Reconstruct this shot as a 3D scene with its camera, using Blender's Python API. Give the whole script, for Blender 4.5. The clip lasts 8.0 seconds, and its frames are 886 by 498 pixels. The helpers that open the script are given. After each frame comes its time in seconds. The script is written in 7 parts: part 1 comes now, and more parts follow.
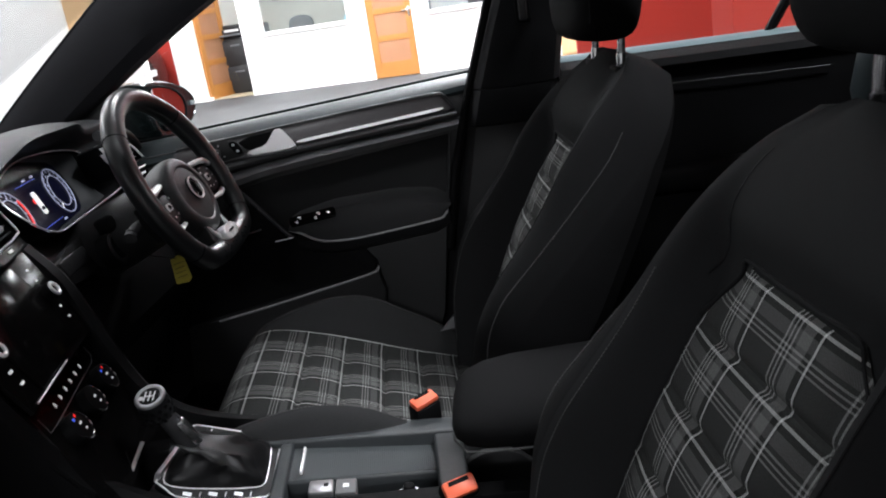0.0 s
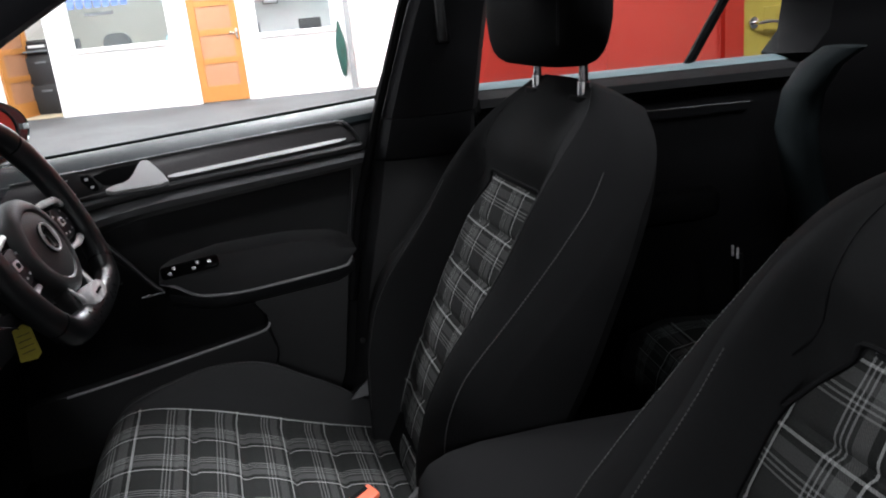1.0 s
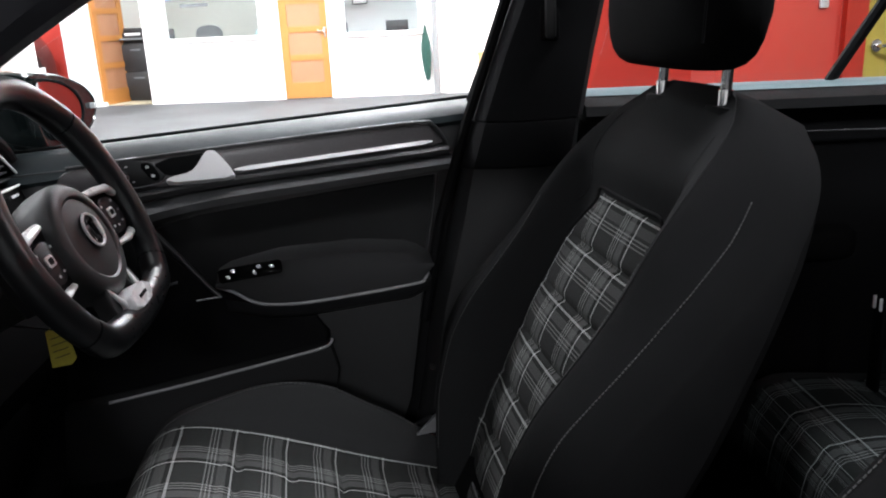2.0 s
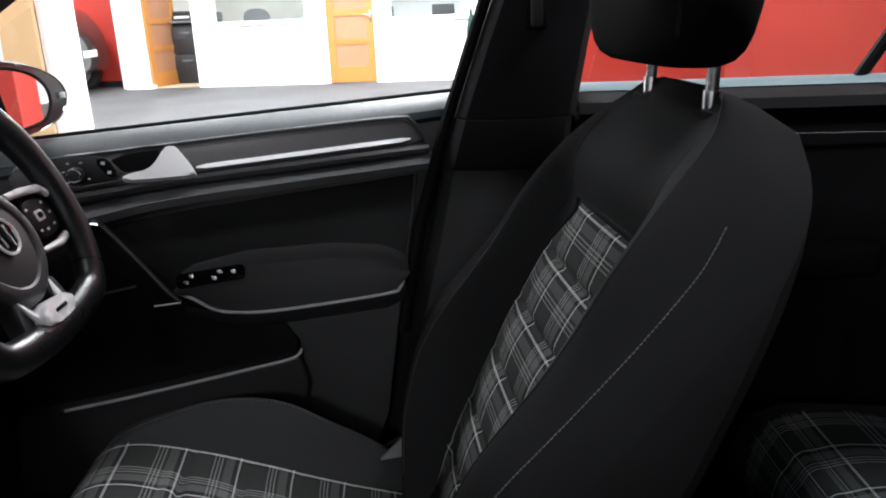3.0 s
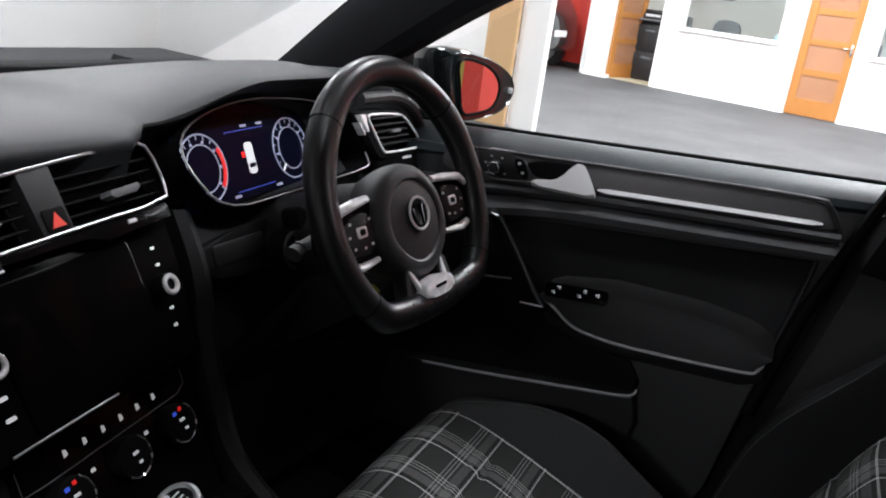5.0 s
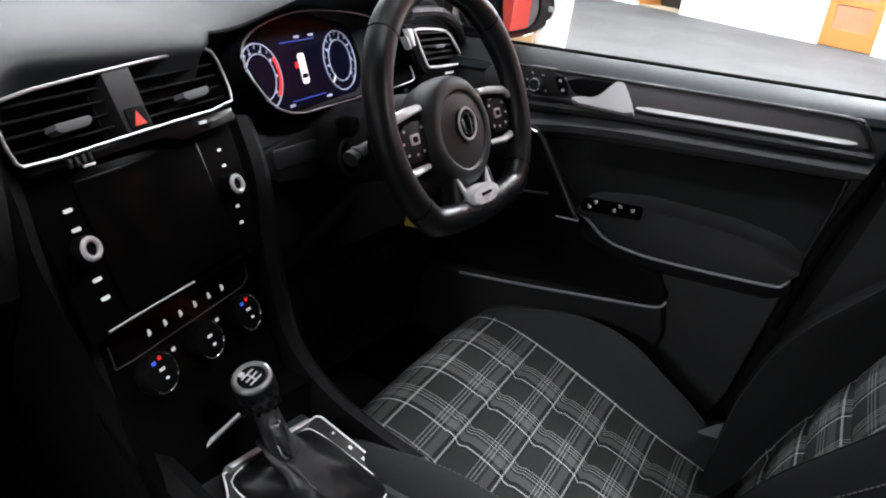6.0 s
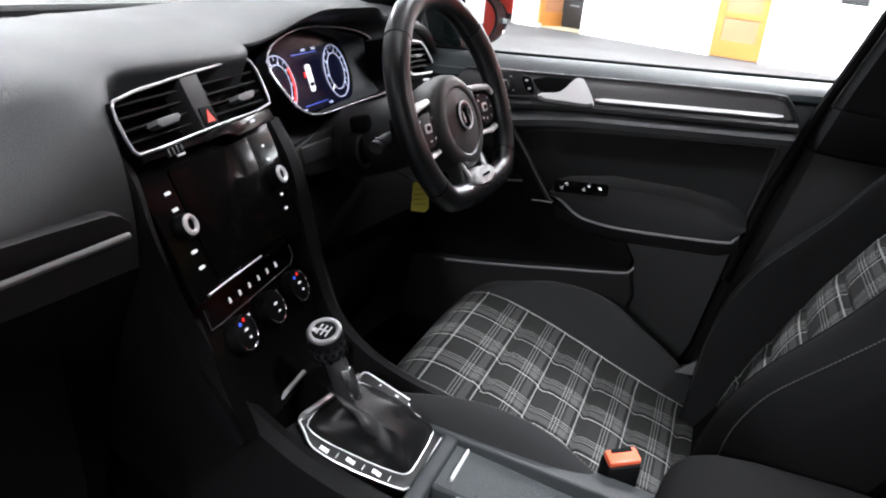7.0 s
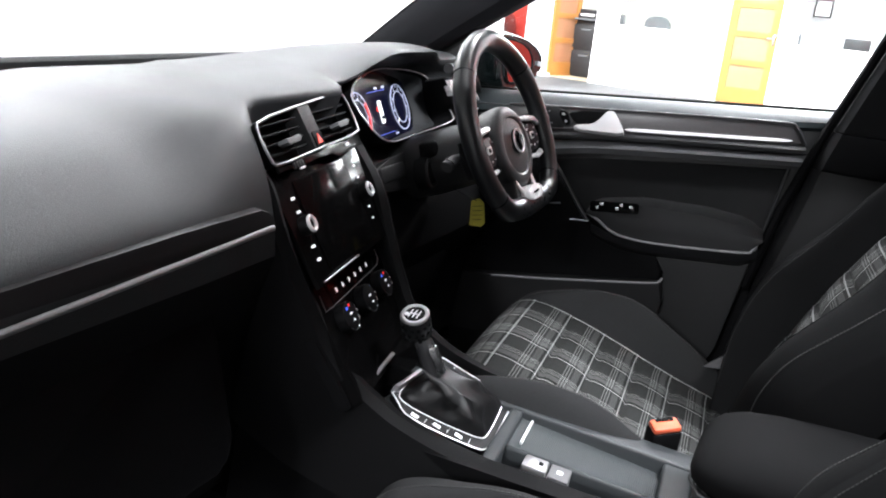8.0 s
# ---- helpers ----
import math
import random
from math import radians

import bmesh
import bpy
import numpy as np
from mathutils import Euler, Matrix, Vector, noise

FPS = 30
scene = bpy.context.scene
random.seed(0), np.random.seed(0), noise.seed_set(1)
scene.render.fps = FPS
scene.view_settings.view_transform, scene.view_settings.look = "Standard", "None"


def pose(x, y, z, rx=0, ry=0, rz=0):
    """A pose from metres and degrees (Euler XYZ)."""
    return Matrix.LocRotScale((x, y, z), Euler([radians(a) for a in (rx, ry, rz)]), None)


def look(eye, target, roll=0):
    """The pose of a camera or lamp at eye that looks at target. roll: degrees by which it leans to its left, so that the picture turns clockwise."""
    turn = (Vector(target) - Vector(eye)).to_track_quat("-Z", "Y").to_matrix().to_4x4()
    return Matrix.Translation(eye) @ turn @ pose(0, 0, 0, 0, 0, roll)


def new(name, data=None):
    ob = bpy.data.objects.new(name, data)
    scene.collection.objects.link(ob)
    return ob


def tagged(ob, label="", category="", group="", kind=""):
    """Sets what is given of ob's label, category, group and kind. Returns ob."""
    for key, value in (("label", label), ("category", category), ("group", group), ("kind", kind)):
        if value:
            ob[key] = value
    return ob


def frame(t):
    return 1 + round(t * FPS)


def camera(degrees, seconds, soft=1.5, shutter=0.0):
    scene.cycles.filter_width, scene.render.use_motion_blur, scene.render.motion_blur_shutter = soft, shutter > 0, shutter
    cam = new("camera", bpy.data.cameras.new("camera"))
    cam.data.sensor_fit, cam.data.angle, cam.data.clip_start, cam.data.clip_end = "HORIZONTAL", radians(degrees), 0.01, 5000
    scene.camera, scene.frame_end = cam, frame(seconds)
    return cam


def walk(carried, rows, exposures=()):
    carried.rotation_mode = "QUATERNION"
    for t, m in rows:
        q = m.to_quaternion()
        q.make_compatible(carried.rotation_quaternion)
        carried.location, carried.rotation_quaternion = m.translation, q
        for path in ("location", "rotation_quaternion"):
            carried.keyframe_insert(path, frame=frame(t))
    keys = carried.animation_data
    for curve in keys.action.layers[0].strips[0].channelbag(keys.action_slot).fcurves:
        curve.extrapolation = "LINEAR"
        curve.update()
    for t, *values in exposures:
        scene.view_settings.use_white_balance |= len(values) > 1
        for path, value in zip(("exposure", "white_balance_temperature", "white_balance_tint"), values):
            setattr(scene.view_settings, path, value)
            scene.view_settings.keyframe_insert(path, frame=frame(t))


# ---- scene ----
cam = camera(58.0, 8.0, soft=2.0)
PATH = [
    (0, (0.091, -0.923, 1.184), (-0.083, 0.977, 0.582), -8.7),
    (0.5, (0.025, -0.805, 1.176), (0.069, 1.105, 0.585), -6.5),
    (1, (-0.062, -0.702, 1.179), (0.201, 1.191, 0.59), -5.7),
    (1.5, (-0.097, -0.611, 1.163), (0.168, 1.285, 0.583), -4.8),
    (1.7, (-0.095, -0.58, 1.157), (0.088, 1.328, 0.583), -4.5),
    (2.8, (0.031, -0.453, 1.148), (0.033, 1.476, 0.621), -1.0),
    (3, (0.041, -0.434, 1.15), (0.014, 1.478, 0.562), -2.6),
    (3.5, (0.059, -0.387, 1.167), (-0.264, 1.491, 0.56), 2.3),
    (4, (0.08, -0.38, 1.189), (-0.399, 1.478, 0.625), 2.0),
    (4.5, (0.082, -0.406, 1.211), (-0.647, 1.367, 0.642), 5.2),
    (5, (0.066, -0.433, 1.206), (-0.869, 1.219, 0.576), 7.7),
    (5.2, (0.071, -0.442, 1.207), (-0.94, 1.156, 0.555), 7.7),
    (6.3, (0.068, -0.542, 1.186), (-0.825, 1.043, 0.357), 8.7),
    (6.5, (0.061, -0.581, 1.181), (-0.791, 1.048, 0.393), 6.7),
    (7, (0.045, -0.703, 1.167), (-0.723, 1.003, 0.458), 6.5),
    (7.5, (0.041, -0.827, 1.154), (-0.713, 0.893, 0.465), 5.4),
    (8, (0.058, -0.912, 1.157), (-0.758, 0.814, 0.561), 5.5),
]
walk(cam, [(t, look(eye, target, roll)) for t, eye, target, roll in PATH], [(0.0, -0.5), (1.0, -0.45), (1.5, -0.3), (3.5, -0.15), (4.0, -0.15), (4.5, -0.4), (5.0, -0.7), (5.4, -0.65), (6.3, 0.0), (6.5, 0.1), (7.0, 0.3), (8.0, 0.55)])

# ---- light and room air ----
world = bpy.data.worlds.new("showroom_air")
scene.world = world
world.use_nodes = True
world.node_tree.nodes["Background"].inputs[0].default_value = (0.9, 0.95, 1.0, 1)
world.node_tree.nodes["Background"].inputs[1].default_value = 0.003


def ceiling_lamp(x, y, z, power, sx, sy):
    lamp = bpy.data.lights.new("ceiling_panel_light", "AREA")
    lamp.shape, lamp.size, lamp.size_y = "RECTANGLE", sx, sy
    lamp.energy, lamp.color = power, (0.945, 0.965, 1.01)
    ob = new("ceiling_panel_light", lamp)
    ob.matrix_world = pose(x, y, z)
    return ob


for lx, row in ((-5.6, (0, 0, 36, 330, 300, 300)), (-3.0, (90, 0, 16, 150, 300, 320)), (-0.4, (350, 0, 12, 170, 380, 380)), (1.6, (70, 0, 310, 50, 260, 400)), (5.0, (0, 0, 0, 170, 150, 160))):
    for ly, pw in zip((-6.6, -3.2, -0.2, 3.0, 6.6, 10.0), row):
        if pw:
            ceiling_lamp(lx, ly, 3.83, pw, 1.2, 0.6)


# ---- materials ----
def mat(name, color, rough=0.5, metal=0.0, var=0.15, scale=40.0, bump=0.0, bscale=200.0, coat=0.0, emit=0.0,
        spec=0.5, stain=3.0, stretch=(1, 1, 1)):
    """A surface with grain and larger stains in colour and gloss, and fine relief."""
    m = bpy.data.materials.new(name)
    m.use_nodes = True
    nt = m.node_tree
    bs = nt.nodes["Principled BSDF"]
    bs.inputs["Metallic"].default_value = metal
    bs.inputs["Coat Weight"].default_value = coat
    bs.inputs["Coat Roughness"].default_value = 0.06
    bs.inputs["Specular IOR Level"].default_value = spec
    tc = nt.nodes.new("ShaderNodeTexCoord")
    mp = nt.nodes.new("ShaderNodeMapping")
    mp.inputs["Scale"].default_value = stretch
    nt.links.new(tc.outputs["Object"], mp.inputs["Vector"])

    def noise_node(s, detail):
        n = nt.nodes.new("ShaderNodeTexNoise")
        n.inputs["Scale"].default_value, n.inputs["Detail"].default_value = s, detail
        nt.links.new(mp.outputs["Vector"], n.inputs["Vector"])
        return n
    fine, broad = noise_node(scale, 4), noise_node(stain, 3)
    add = nt.nodes.new("ShaderNodeMath")
    add.operation = "ADD"
    nt.links.new(fine.outputs["Fac"], add.inputs[0])
    nt.links.new(broad.outputs["Fac"], add.inputs[1])
    rng = nt.nodes.new("ShaderNodeMapRange")
    rng.inputs["From Min"].default_value, rng.inputs["From Max"].default_value = 0.6, 1.4
    rng.inputs["To Min"].default_value, rng.inputs["To Max"].default_value = 1 - var, 1 + var
    nt.links.new(add.outputs[0], rng.inputs["Value"])
    mul = nt.nodes.new("ShaderNodeVectorMath")
    mul.operation = "SCALE"
    mul.inputs[0].default_value = color
    nt.links.new(rng.outputs[0], mul.inputs["Scale"])
    nt.links.new(mul.outputs[0], bs.inputs["Base Color"])
    rr = nt.nodes.new("ShaderNodeMapRange")
    rr.inputs["From Min"].default_value, rr.inputs["From Max"].default_value = 0.6, 1.4
    rr.inputs["To Min"].default_value, rr.inputs["To Max"].default_value = max(0.02, rough * 0.85), min(1, rough * 1.15)
    nt.links.new(add.outputs[0], rr.inputs["Value"])
    nt.links.new(rr.outputs[0], bs.inputs["Roughness"])
    if bump:
        bn = noise_node(bscale, 2)
        bp = nt.nodes.new("ShaderNodeBump")
        bp.inputs["Strength"].default_value, bp.inputs["Distance"].default_value = bump, 0.001
        nt.links.new(bn.outputs["Fac"], bp.inputs["Height"])
        nt.links.new(bp.outputs[0], bs.inputs["Normal"])
    if emit:
        bs.inputs["Emission Color"].default_value = (*color, 1)
        bs.inputs["Emission Strength"].default_value = emit
    return m


def glass_mat(name, tint=(1, 1, 1), rough=0.0):
    m = bpy.data.materials.new(name)
    m.use_nodes = True
    nt = m.node_tree
    nt.nodes.remove(nt.nodes["Principled BSDF"])
    out = nt.nodes["Material Output"]
    tr, gl, mx, fr = (nt.nodes.new(k) for k in ("ShaderNodeBsdfTransparent", "ShaderNodeBsdfGlossy", "ShaderNodeMixShader", "ShaderNodeLayerWeight"))
    tr.inputs[0].default_value = (*tint, 1)
    gl.inputs["Roughness"].default_value = rough
    fr.inputs["Blend"].default_value = 0.5
    pw, ma = nt.nodes.new("ShaderNodeMath"), nt.nodes.new("ShaderNodeMath")
    pw.operation, pw.inputs[1].default_value = "POWER", 5.0
    ma.operation, ma.inputs[1].default_value, ma.inputs[2].default_value = "MULTIPLY_ADD", 0.5, 0.02
    nt.links.new(fr.outputs["Facing"], pw.inputs[0])
    nt.links.new(pw.outputs[0], ma.inputs[0])
    nt.links.new(ma.outputs[0], mx.inputs[0])
    nt.links.new(tr.outputs[0], mx.inputs[1])
    nt.links.new(gl.outputs[0], mx.inputs[2])
    nt.links.new(mx.outputs[0], out.inputs[0])
    return m


def plaid_mat(name, tint, period_u=0.0935, period_v=0.0730, pu=0.0, pv=0.0):
    """Tartan cloth: the warp and the weft carry the same set of lines; the UV map is in metres."""
    m = bpy.data.materials.new(name)
    m.use_nodes = True
    nt = m.node_tree
    bs = nt.nodes["Principled BSDF"]
    bs.inputs["Roughness"].default_value = 0.9
    bs.inputs["Specular IOR Level"].default_value = 0.05
    uv = nt.nodes.new("ShaderNodeUVMap")
    sep = nt.nodes.new("ShaderNodeSeparateXYZ")
    nt.links.new(uv.outputs[0], sep.inputs[0])
    # position in the set and reflectance, warp and weft: dark ground, three fine lines, a grey band, a white line
    warp = ((0.0, 0.015), (0.50, 0.150), (0.522, 0.014), (0.56, 0.160), (0.582, 0.014), (0.62, 0.150), (0.642, 0.018), (0.69, 0.062), (0.845, 0.008), (0.930, 0.29), (0.960, 0.008), (0.99, 0.015))
    weft = ((0.0, 0.014), (0.42, 0.110), (0.445, 0.012), (0.485, 0.120), (0.510, 0.012), (0.55, 0.110), (0.575, 0.014), (0.63, 0.044), (0.79, 0.008), (0.870, 0.21), (0.903, 0.008), (0.94, 0.014))
    outs = []
    for axis, per, ph, sett in (("X", period_u, pu, warp), ("Y", period_v, pv, weft)):
        d = nt.nodes.new("ShaderNodeMath")
        d.operation = "MULTIPLY_ADD"
        d.inputs[1].default_value, d.inputs[2].default_value = 1 / per, ph
        nt.links.new(sep.outputs[axis], d.inputs[0])
        fr = nt.nodes.new("ShaderNodeMath")
        fr.operation = "FRACT"
        nt.links.new(d.outputs[0], fr.inputs[0])
        rp = nt.nodes.new("ShaderNodeValToRGB")
        rp.color_ramp.interpolation = "CONSTANT"
        els = rp.color_ramp.elements
        while len(els) < len(sett):
            els.new(0.5)
        for el, (p, v) in zip(els, sett):
            el.position, el.color = p, (v * tint[0], v * tint[1], v * tint[2], 1)
        nt.links.new(fr.outputs[0], rp.inputs[0])
        outs.append(rp)
    # twill: the two yarns alternate in fine diagonal steps
    wv = nt.nodes.new("ShaderNodeTexWave")
    wv.wave_type, wv.bands_direction = "BANDS", "DIAGONAL"
    wv.inputs["Scale"].default_value, wv.inputs["Distortion"].default_value = 260, 0.6
    nt.links.new(uv.outputs[0], wv.inputs["Vector"])
    rg = nt.nodes.new("ShaderNodeMapRange")
    rg.inputs["To Min"].default_value, rg.inputs["To Max"].default_value = 0.35, 0.65
    nt.links.new(wv.outputs["Fac"], rg.inputs["Value"])
    mx = nt.nodes.new("ShaderNodeMix")
    mx.data_type = "RGBA"
    nt.links.new(rg.outputs[0], mx.inputs["Factor"])
    nt.links.new(outs[0].outputs[0], mx.inputs["A"])
    nt.links.new(outs[1].outputs[0], mx.inputs["B"])
    sc = nt.nodes.new("ShaderNodeVectorMath")
    sc.operation = "SCALE"
    ns = nt.nodes.new("ShaderNodeTexNoise")
    ns.inputs["Scale"].default_value, ns.inputs["Detail"].default_value = 900, 3
    nt.links.new(uv.outputs[0], ns.inputs["Vector"])
    nr = nt.nodes.new("ShaderNodeMapRange")
    nr.inputs["From Min"].default_value, nr.inputs["From Max"].default_value = 0.3, 0.7
    nr.inputs["To Min"].default_value, nr.inputs["To Max"].default_value = 1.1, 1.9
    nt.links.new(ns.outputs["Fac"], nr.inputs["Value"])
    nt.links.new(mx.outputs["Result"], sc.inputs[0])
    nt.links.new(nr.outputs[0], sc.inputs["Scale"])
    nt.links.new(sc.outputs[0], bs.inputs["Base Color"])
    bp = nt.nodes.new("ShaderNodeBump")
    bp.inputs["Strength"].default_value, bp.inputs["Distance"].default_value = 0.25, 0.0006
    nt.links.new(wv.outputs["Fac"], bp.inputs["Height"])
    nt.links.new(bp.outputs[0], bs.inputs["Normal"])
    return m


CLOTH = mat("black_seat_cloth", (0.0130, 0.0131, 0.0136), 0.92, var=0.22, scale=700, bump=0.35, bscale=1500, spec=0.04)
DOORTRIM = mat("black_door_plastic", (0.020, 0.0205, 0.022), 0.38, var=0.12, scale=200, bump=0.3, bscale=1000, spec=0.7)
GAITER = mat("soft_gaiter_leather", (0.006, 0.006, 0.0065), 0.42, var=0.3, scale=150, bump=0.1, bscale=500, spec=0.3)
DOORCLOTH = mat("black_door_cloth", (0.037, 0.0372, 0.0385), 0.8, var=0.15, scale=500, bump=0.3, bscale=1300, spec=0.25)
# lighter copy of the black cloth, for cushions that catch the light
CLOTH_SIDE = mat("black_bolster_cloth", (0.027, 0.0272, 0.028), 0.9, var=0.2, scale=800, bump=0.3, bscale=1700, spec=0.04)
PLAID = plaid_mat("tartan_cloth", (1.0, 1.02, 1.0), pu=0.0, pv=0.0)
# same tartan as in front, tinted teal for the light on the bench
PLAID_REAR = plaid_mat("tartan_cloth_rear", (0.95, 1.05, 1.05))
THREAD = mat("grey_seam_thread", (0.036, 0.036, 0.036), 0.8, var=0.3, scale=900)
SOFT = mat("soft_dash_plastic", (0.023, 0.0245, 0.026), 0.48, var=0.1, scale=300, bump=0.45, bscale=900, spec=0.28)
TRIM = mat("black_grained_plastic", (0.014, 0.014, 0.0148), 0.5, var=0.12, scale=200, bump=0.35, bscale=1000, spec=0.4)
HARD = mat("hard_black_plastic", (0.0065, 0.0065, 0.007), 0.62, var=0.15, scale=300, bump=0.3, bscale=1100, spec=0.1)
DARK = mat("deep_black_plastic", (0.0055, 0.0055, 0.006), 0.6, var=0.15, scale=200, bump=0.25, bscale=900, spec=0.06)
GREYTRIM = mat("charcoal_soft_trim", (0.12, 0.121, 0.125), 0.6, var=0.1, scale=300, bump=0.3, bscale=900, spec=0.35)
# highlights on the door's black edges, given as pale grey
EDGEGREY = mat("trim_edge_highlight", (0.30, 0.30, 0.31), 0.42, var=0.08, scale=120, spec=0.5)
PIANO = mat("gloss_black_panel", (0.004, 0.0038, 0.004), 0.15, var=0.1, scale=20, spec=0.05)
# the dark inlay of DECOR, base lightened for reflections on the door
DOORDECOR = mat("lit_door_inlay", (0.068, 0.064, 0.066), 0.24, var=0.2, scale=420, spec=0.6, stretch=(1, 1, 3))
CONSOLE = mat("console_grained_plastic", (0.030, 0.034, 0.0365), 0.5, var=0.12, scale=200, bump=0.35, bscale=1000, spec=0.4)
SCREENGLASS = mat("switched_off_screen", (0.0035, 0.0033, 0.0034), 0.12, var=0.1, scale=20, spec=0.03)
GUNMETAL = mat("dark_satin_metal", (0.10, 0.10, 0.105), 0.3, 0.7, var=0.08, scale=120)
DOORLOWER = mat("black_lower_door_plastic", (0.030, 0.0303, 0.031), 0.6, var=0.15, scale=300, bump=0.3, bscale=1100, spec=0.15)
# the black seat cloth again, darkened where little light reaches
CLOTH_SHADED = mat("shaded_black_cloth", (0.0062, 0.0062, 0.0065), 0.88, var=0.2, scale=800, bump=0.3, bscale=1600, spec=0.04)
# black cloth with the teal of the rear window light mixed in
REARTRIM = mat("teal_lit_rear_cloth", (0.018, 0.024, 0.026), 0.8, var=0.2, scale=500, bump=0.3, bscale=1200, spec=0.08)
DECOR = mat("dark_patterned_inlay", (0.018, 0.016, 0.017), 0.5, var=0.15, scale=420, spec=0.12, stretch=(1, 1, 3))
CHROME = mat("satin_chrome", (0.72, 0.72, 0.73), 0.2, 1.0, var=0.05, scale=80)
BRIGHT = mat("polished_chrome", (0.85, 0.85, 0.86), 0.08, 1.0, var=0.03, scale=60)
ALU = mat("brushed_aluminium", (0.78, 0.78, 0.79), 0.36, 1.0, var=0.08, scale=300, stretch=(1, 8, 8))
SILVER = mat("satin_silver_trim", (0.93, 0.93, 0.94), 0.26, 0.2, var=0.015, scale=15)
SATIN = mat("dull_satin_chrome", (0.42, 0.42, 0.43), 0.36, 0.85, var=0.02, scale=20)
WHEELSILVER = mat("wheel_satin_silver", (0.9, 0.9, 0.91), 0.28, 0.08, var=0.03, scale=60)
BADGEMETAL = mat("bright_badge_plating", (0.92, 0.92, 0.93), 0.35, 0.1, var=0.02, scale=40)
# lamp reflection along the rear sill, given as a pale teal colour
SILLSHEEN = mat("teal_sill_sheen", (0.085, 0.125, 0.135), 0.4, var=0.12, scale=240, bump=0.25, bscale=900, spec=0.35)
POSTMETAL = mat("worn_post_chrome", (0.30, 0.30, 0.31), 0.24, 1.0, var=0.15, scale=60)
SILL = mat("soft_sill_plastic", (0.022, 0.030, 0.033), 0.45, var=0.1, scale=300, bump=0.3, bscale=900, spec=0.2)
HUB = mat("grained_airbag_plastic", (0.031, 0.0315, 0.033), 0.5, var=0.12, scale=300, bump=0.3, bscale=1000, spec=0.45)
POD = mat("satin_black_keys", (0.010, 0.0105, 0.012), 0.4, var=0.1, scale=200, spec=0.15)
LEATHER = mat("black_leather", (0.0062, 0.0066, 0.0074), 0.3, var=0.2, scale=120, bump=0.02, bscale=650, spec=0.45)
PERF = mat("perforated_leather", (0.009, 0.0095, 0.0105), 0.36, var=0.25, scale=500, bump=0.12, bscale=420, spec=0.45)
RUBBER = mat("ribbed_rubber_mat", (0.055, 0.062, 0.065), 0.55, var=0.1, scale=300, bump=0.4, bscale=500, stretch=(8, 1, 1), spec=0.4)
CARPET = mat("black_carpet", (0.012, 0.012, 0.013), 0.95, var=0.35, scale=600, bump=0.8, bscale=900, spec=0.03)
ORANGE = mat("orange_red_plastic", (0.75, 0.13, 0.06), 0.4, var=0.06, scale=90)
YELLOW = mat("yellow_paper_tag", (0.42, 0.36, 0.045), 0.7, var=0.18, scale=160)
INK = mat("dark_print", (0.08, 0.07, 0.02), 0.7)
WHITE_PRINT = mat("white_backlit_print", (0.8, 0.82, 0.85), 0.5, emit=0.55)
GREY_PRINT = mat("white_key_print", (0.75, 0.75, 0.77), 0.45)
SCREEN = mat("display_blue_black", (0.003, 0.0035, 0.011), 0.2, emit=0.24, spec=0.08)
RED_GLOW = mat("red_display_segment", (0.75, 0.02, 0.02), 0.4, emit=0.9)
BLUE_GLOW = mat("blue_display_line", (0.05, 0.09, 0.55), 0.4, emit=0.35)
DIAL_GLOW = mat("pale_blue_display_ring", (0.42, 0.46, 0.62), 0.4, emit=0.25)
RED_KEY = mat("red_hazard_print", (0.75, 0.07, 0.05), 0.4, emit=0.25)
BODY = mat("dark_green_grey_car_paint", (0.014, 0.022, 0.023), 0.18, 0.3, var=0.1, scale=300, coat=1.0)
HEADLINE = mat("black_headliner_cloth", (0.02, 0.02, 0.021), 0.95, var=0.15, scale=500, bump=0.3, bscale=900, spec=0.05)
PILLARCLOTH = mat("grey_black_pillar_cloth", (0.026, 0.026, 0.029), 0.85, var=0.12, scale=500, bump=0.3, bscale=1200, spec=0.1)
PILLAR = mat("charcoal_pillar_cloth", (0.011, 0.011, 0.012), 0.8, var=0.12, scale=500, bump=0.3, bscale=1200, spec=0.08)
MIRROR = mat("mirror_glass", (0.92, 0.92, 0.92), 0.01, 1.0, var=0.005, scale=5)
GLASS = glass_mat("clear_window_glass", (0.97, 0.985, 0.98))
WALLWHITE = mat("white_painted_wall", (0.82, 0.82, 0.81), 0.6, var=0.03, scale=30, bump=0.1, bscale=120)
WALLGREY = mat("pale_grey_office_wall", (0.5, 0.51, 0.52), 0.7, var=0.05, scale=20)
POSTGREY = mat("grey_steel_paint", (0.2, 0.205, 0.21), 0.5, var=0.12, scale=20)
WALLCREAM = mat("cream_office_wall", (0.72, 0.72, 0.69), 0.7, var=0.05, scale=12)
WALLRED = mat("red_painted_wall", (0.56, 0.048, 0.034), 0.55, var=0.06, scale=25, bump=0.1, bscale=150)
YDOOR = mat("yellow_varnished_door", (0.42, 0.33, 0.06), 0.45, var=0.1, scale=30, stretch=(1, 1, 0.1))
OAK = mat("honey_oak_wood", (0.42, 0.175, 0.044), 0.45, var=0.16, scale=60, bump=0.15, bscale=200, stretch=(1, 1, 0.08), spec=0.4)
OAKPALE = mat("pale_oak_board", (0.60, 0.39, 0.20), 0.5, var=0.1, scale=40, stretch=(1, 1, 0.06))
FLOORING = mat("grey_showroom_floor", (0.062, 0.062, 0.065), 0.8, var=0.75, scale=16, stain=1.1, bump=0.3, bscale=220)
FLOORBEIGE = mat("beige_office_carpet", (0.42, 0.36, 0.25), 0.9, var=0.1, scale=90)
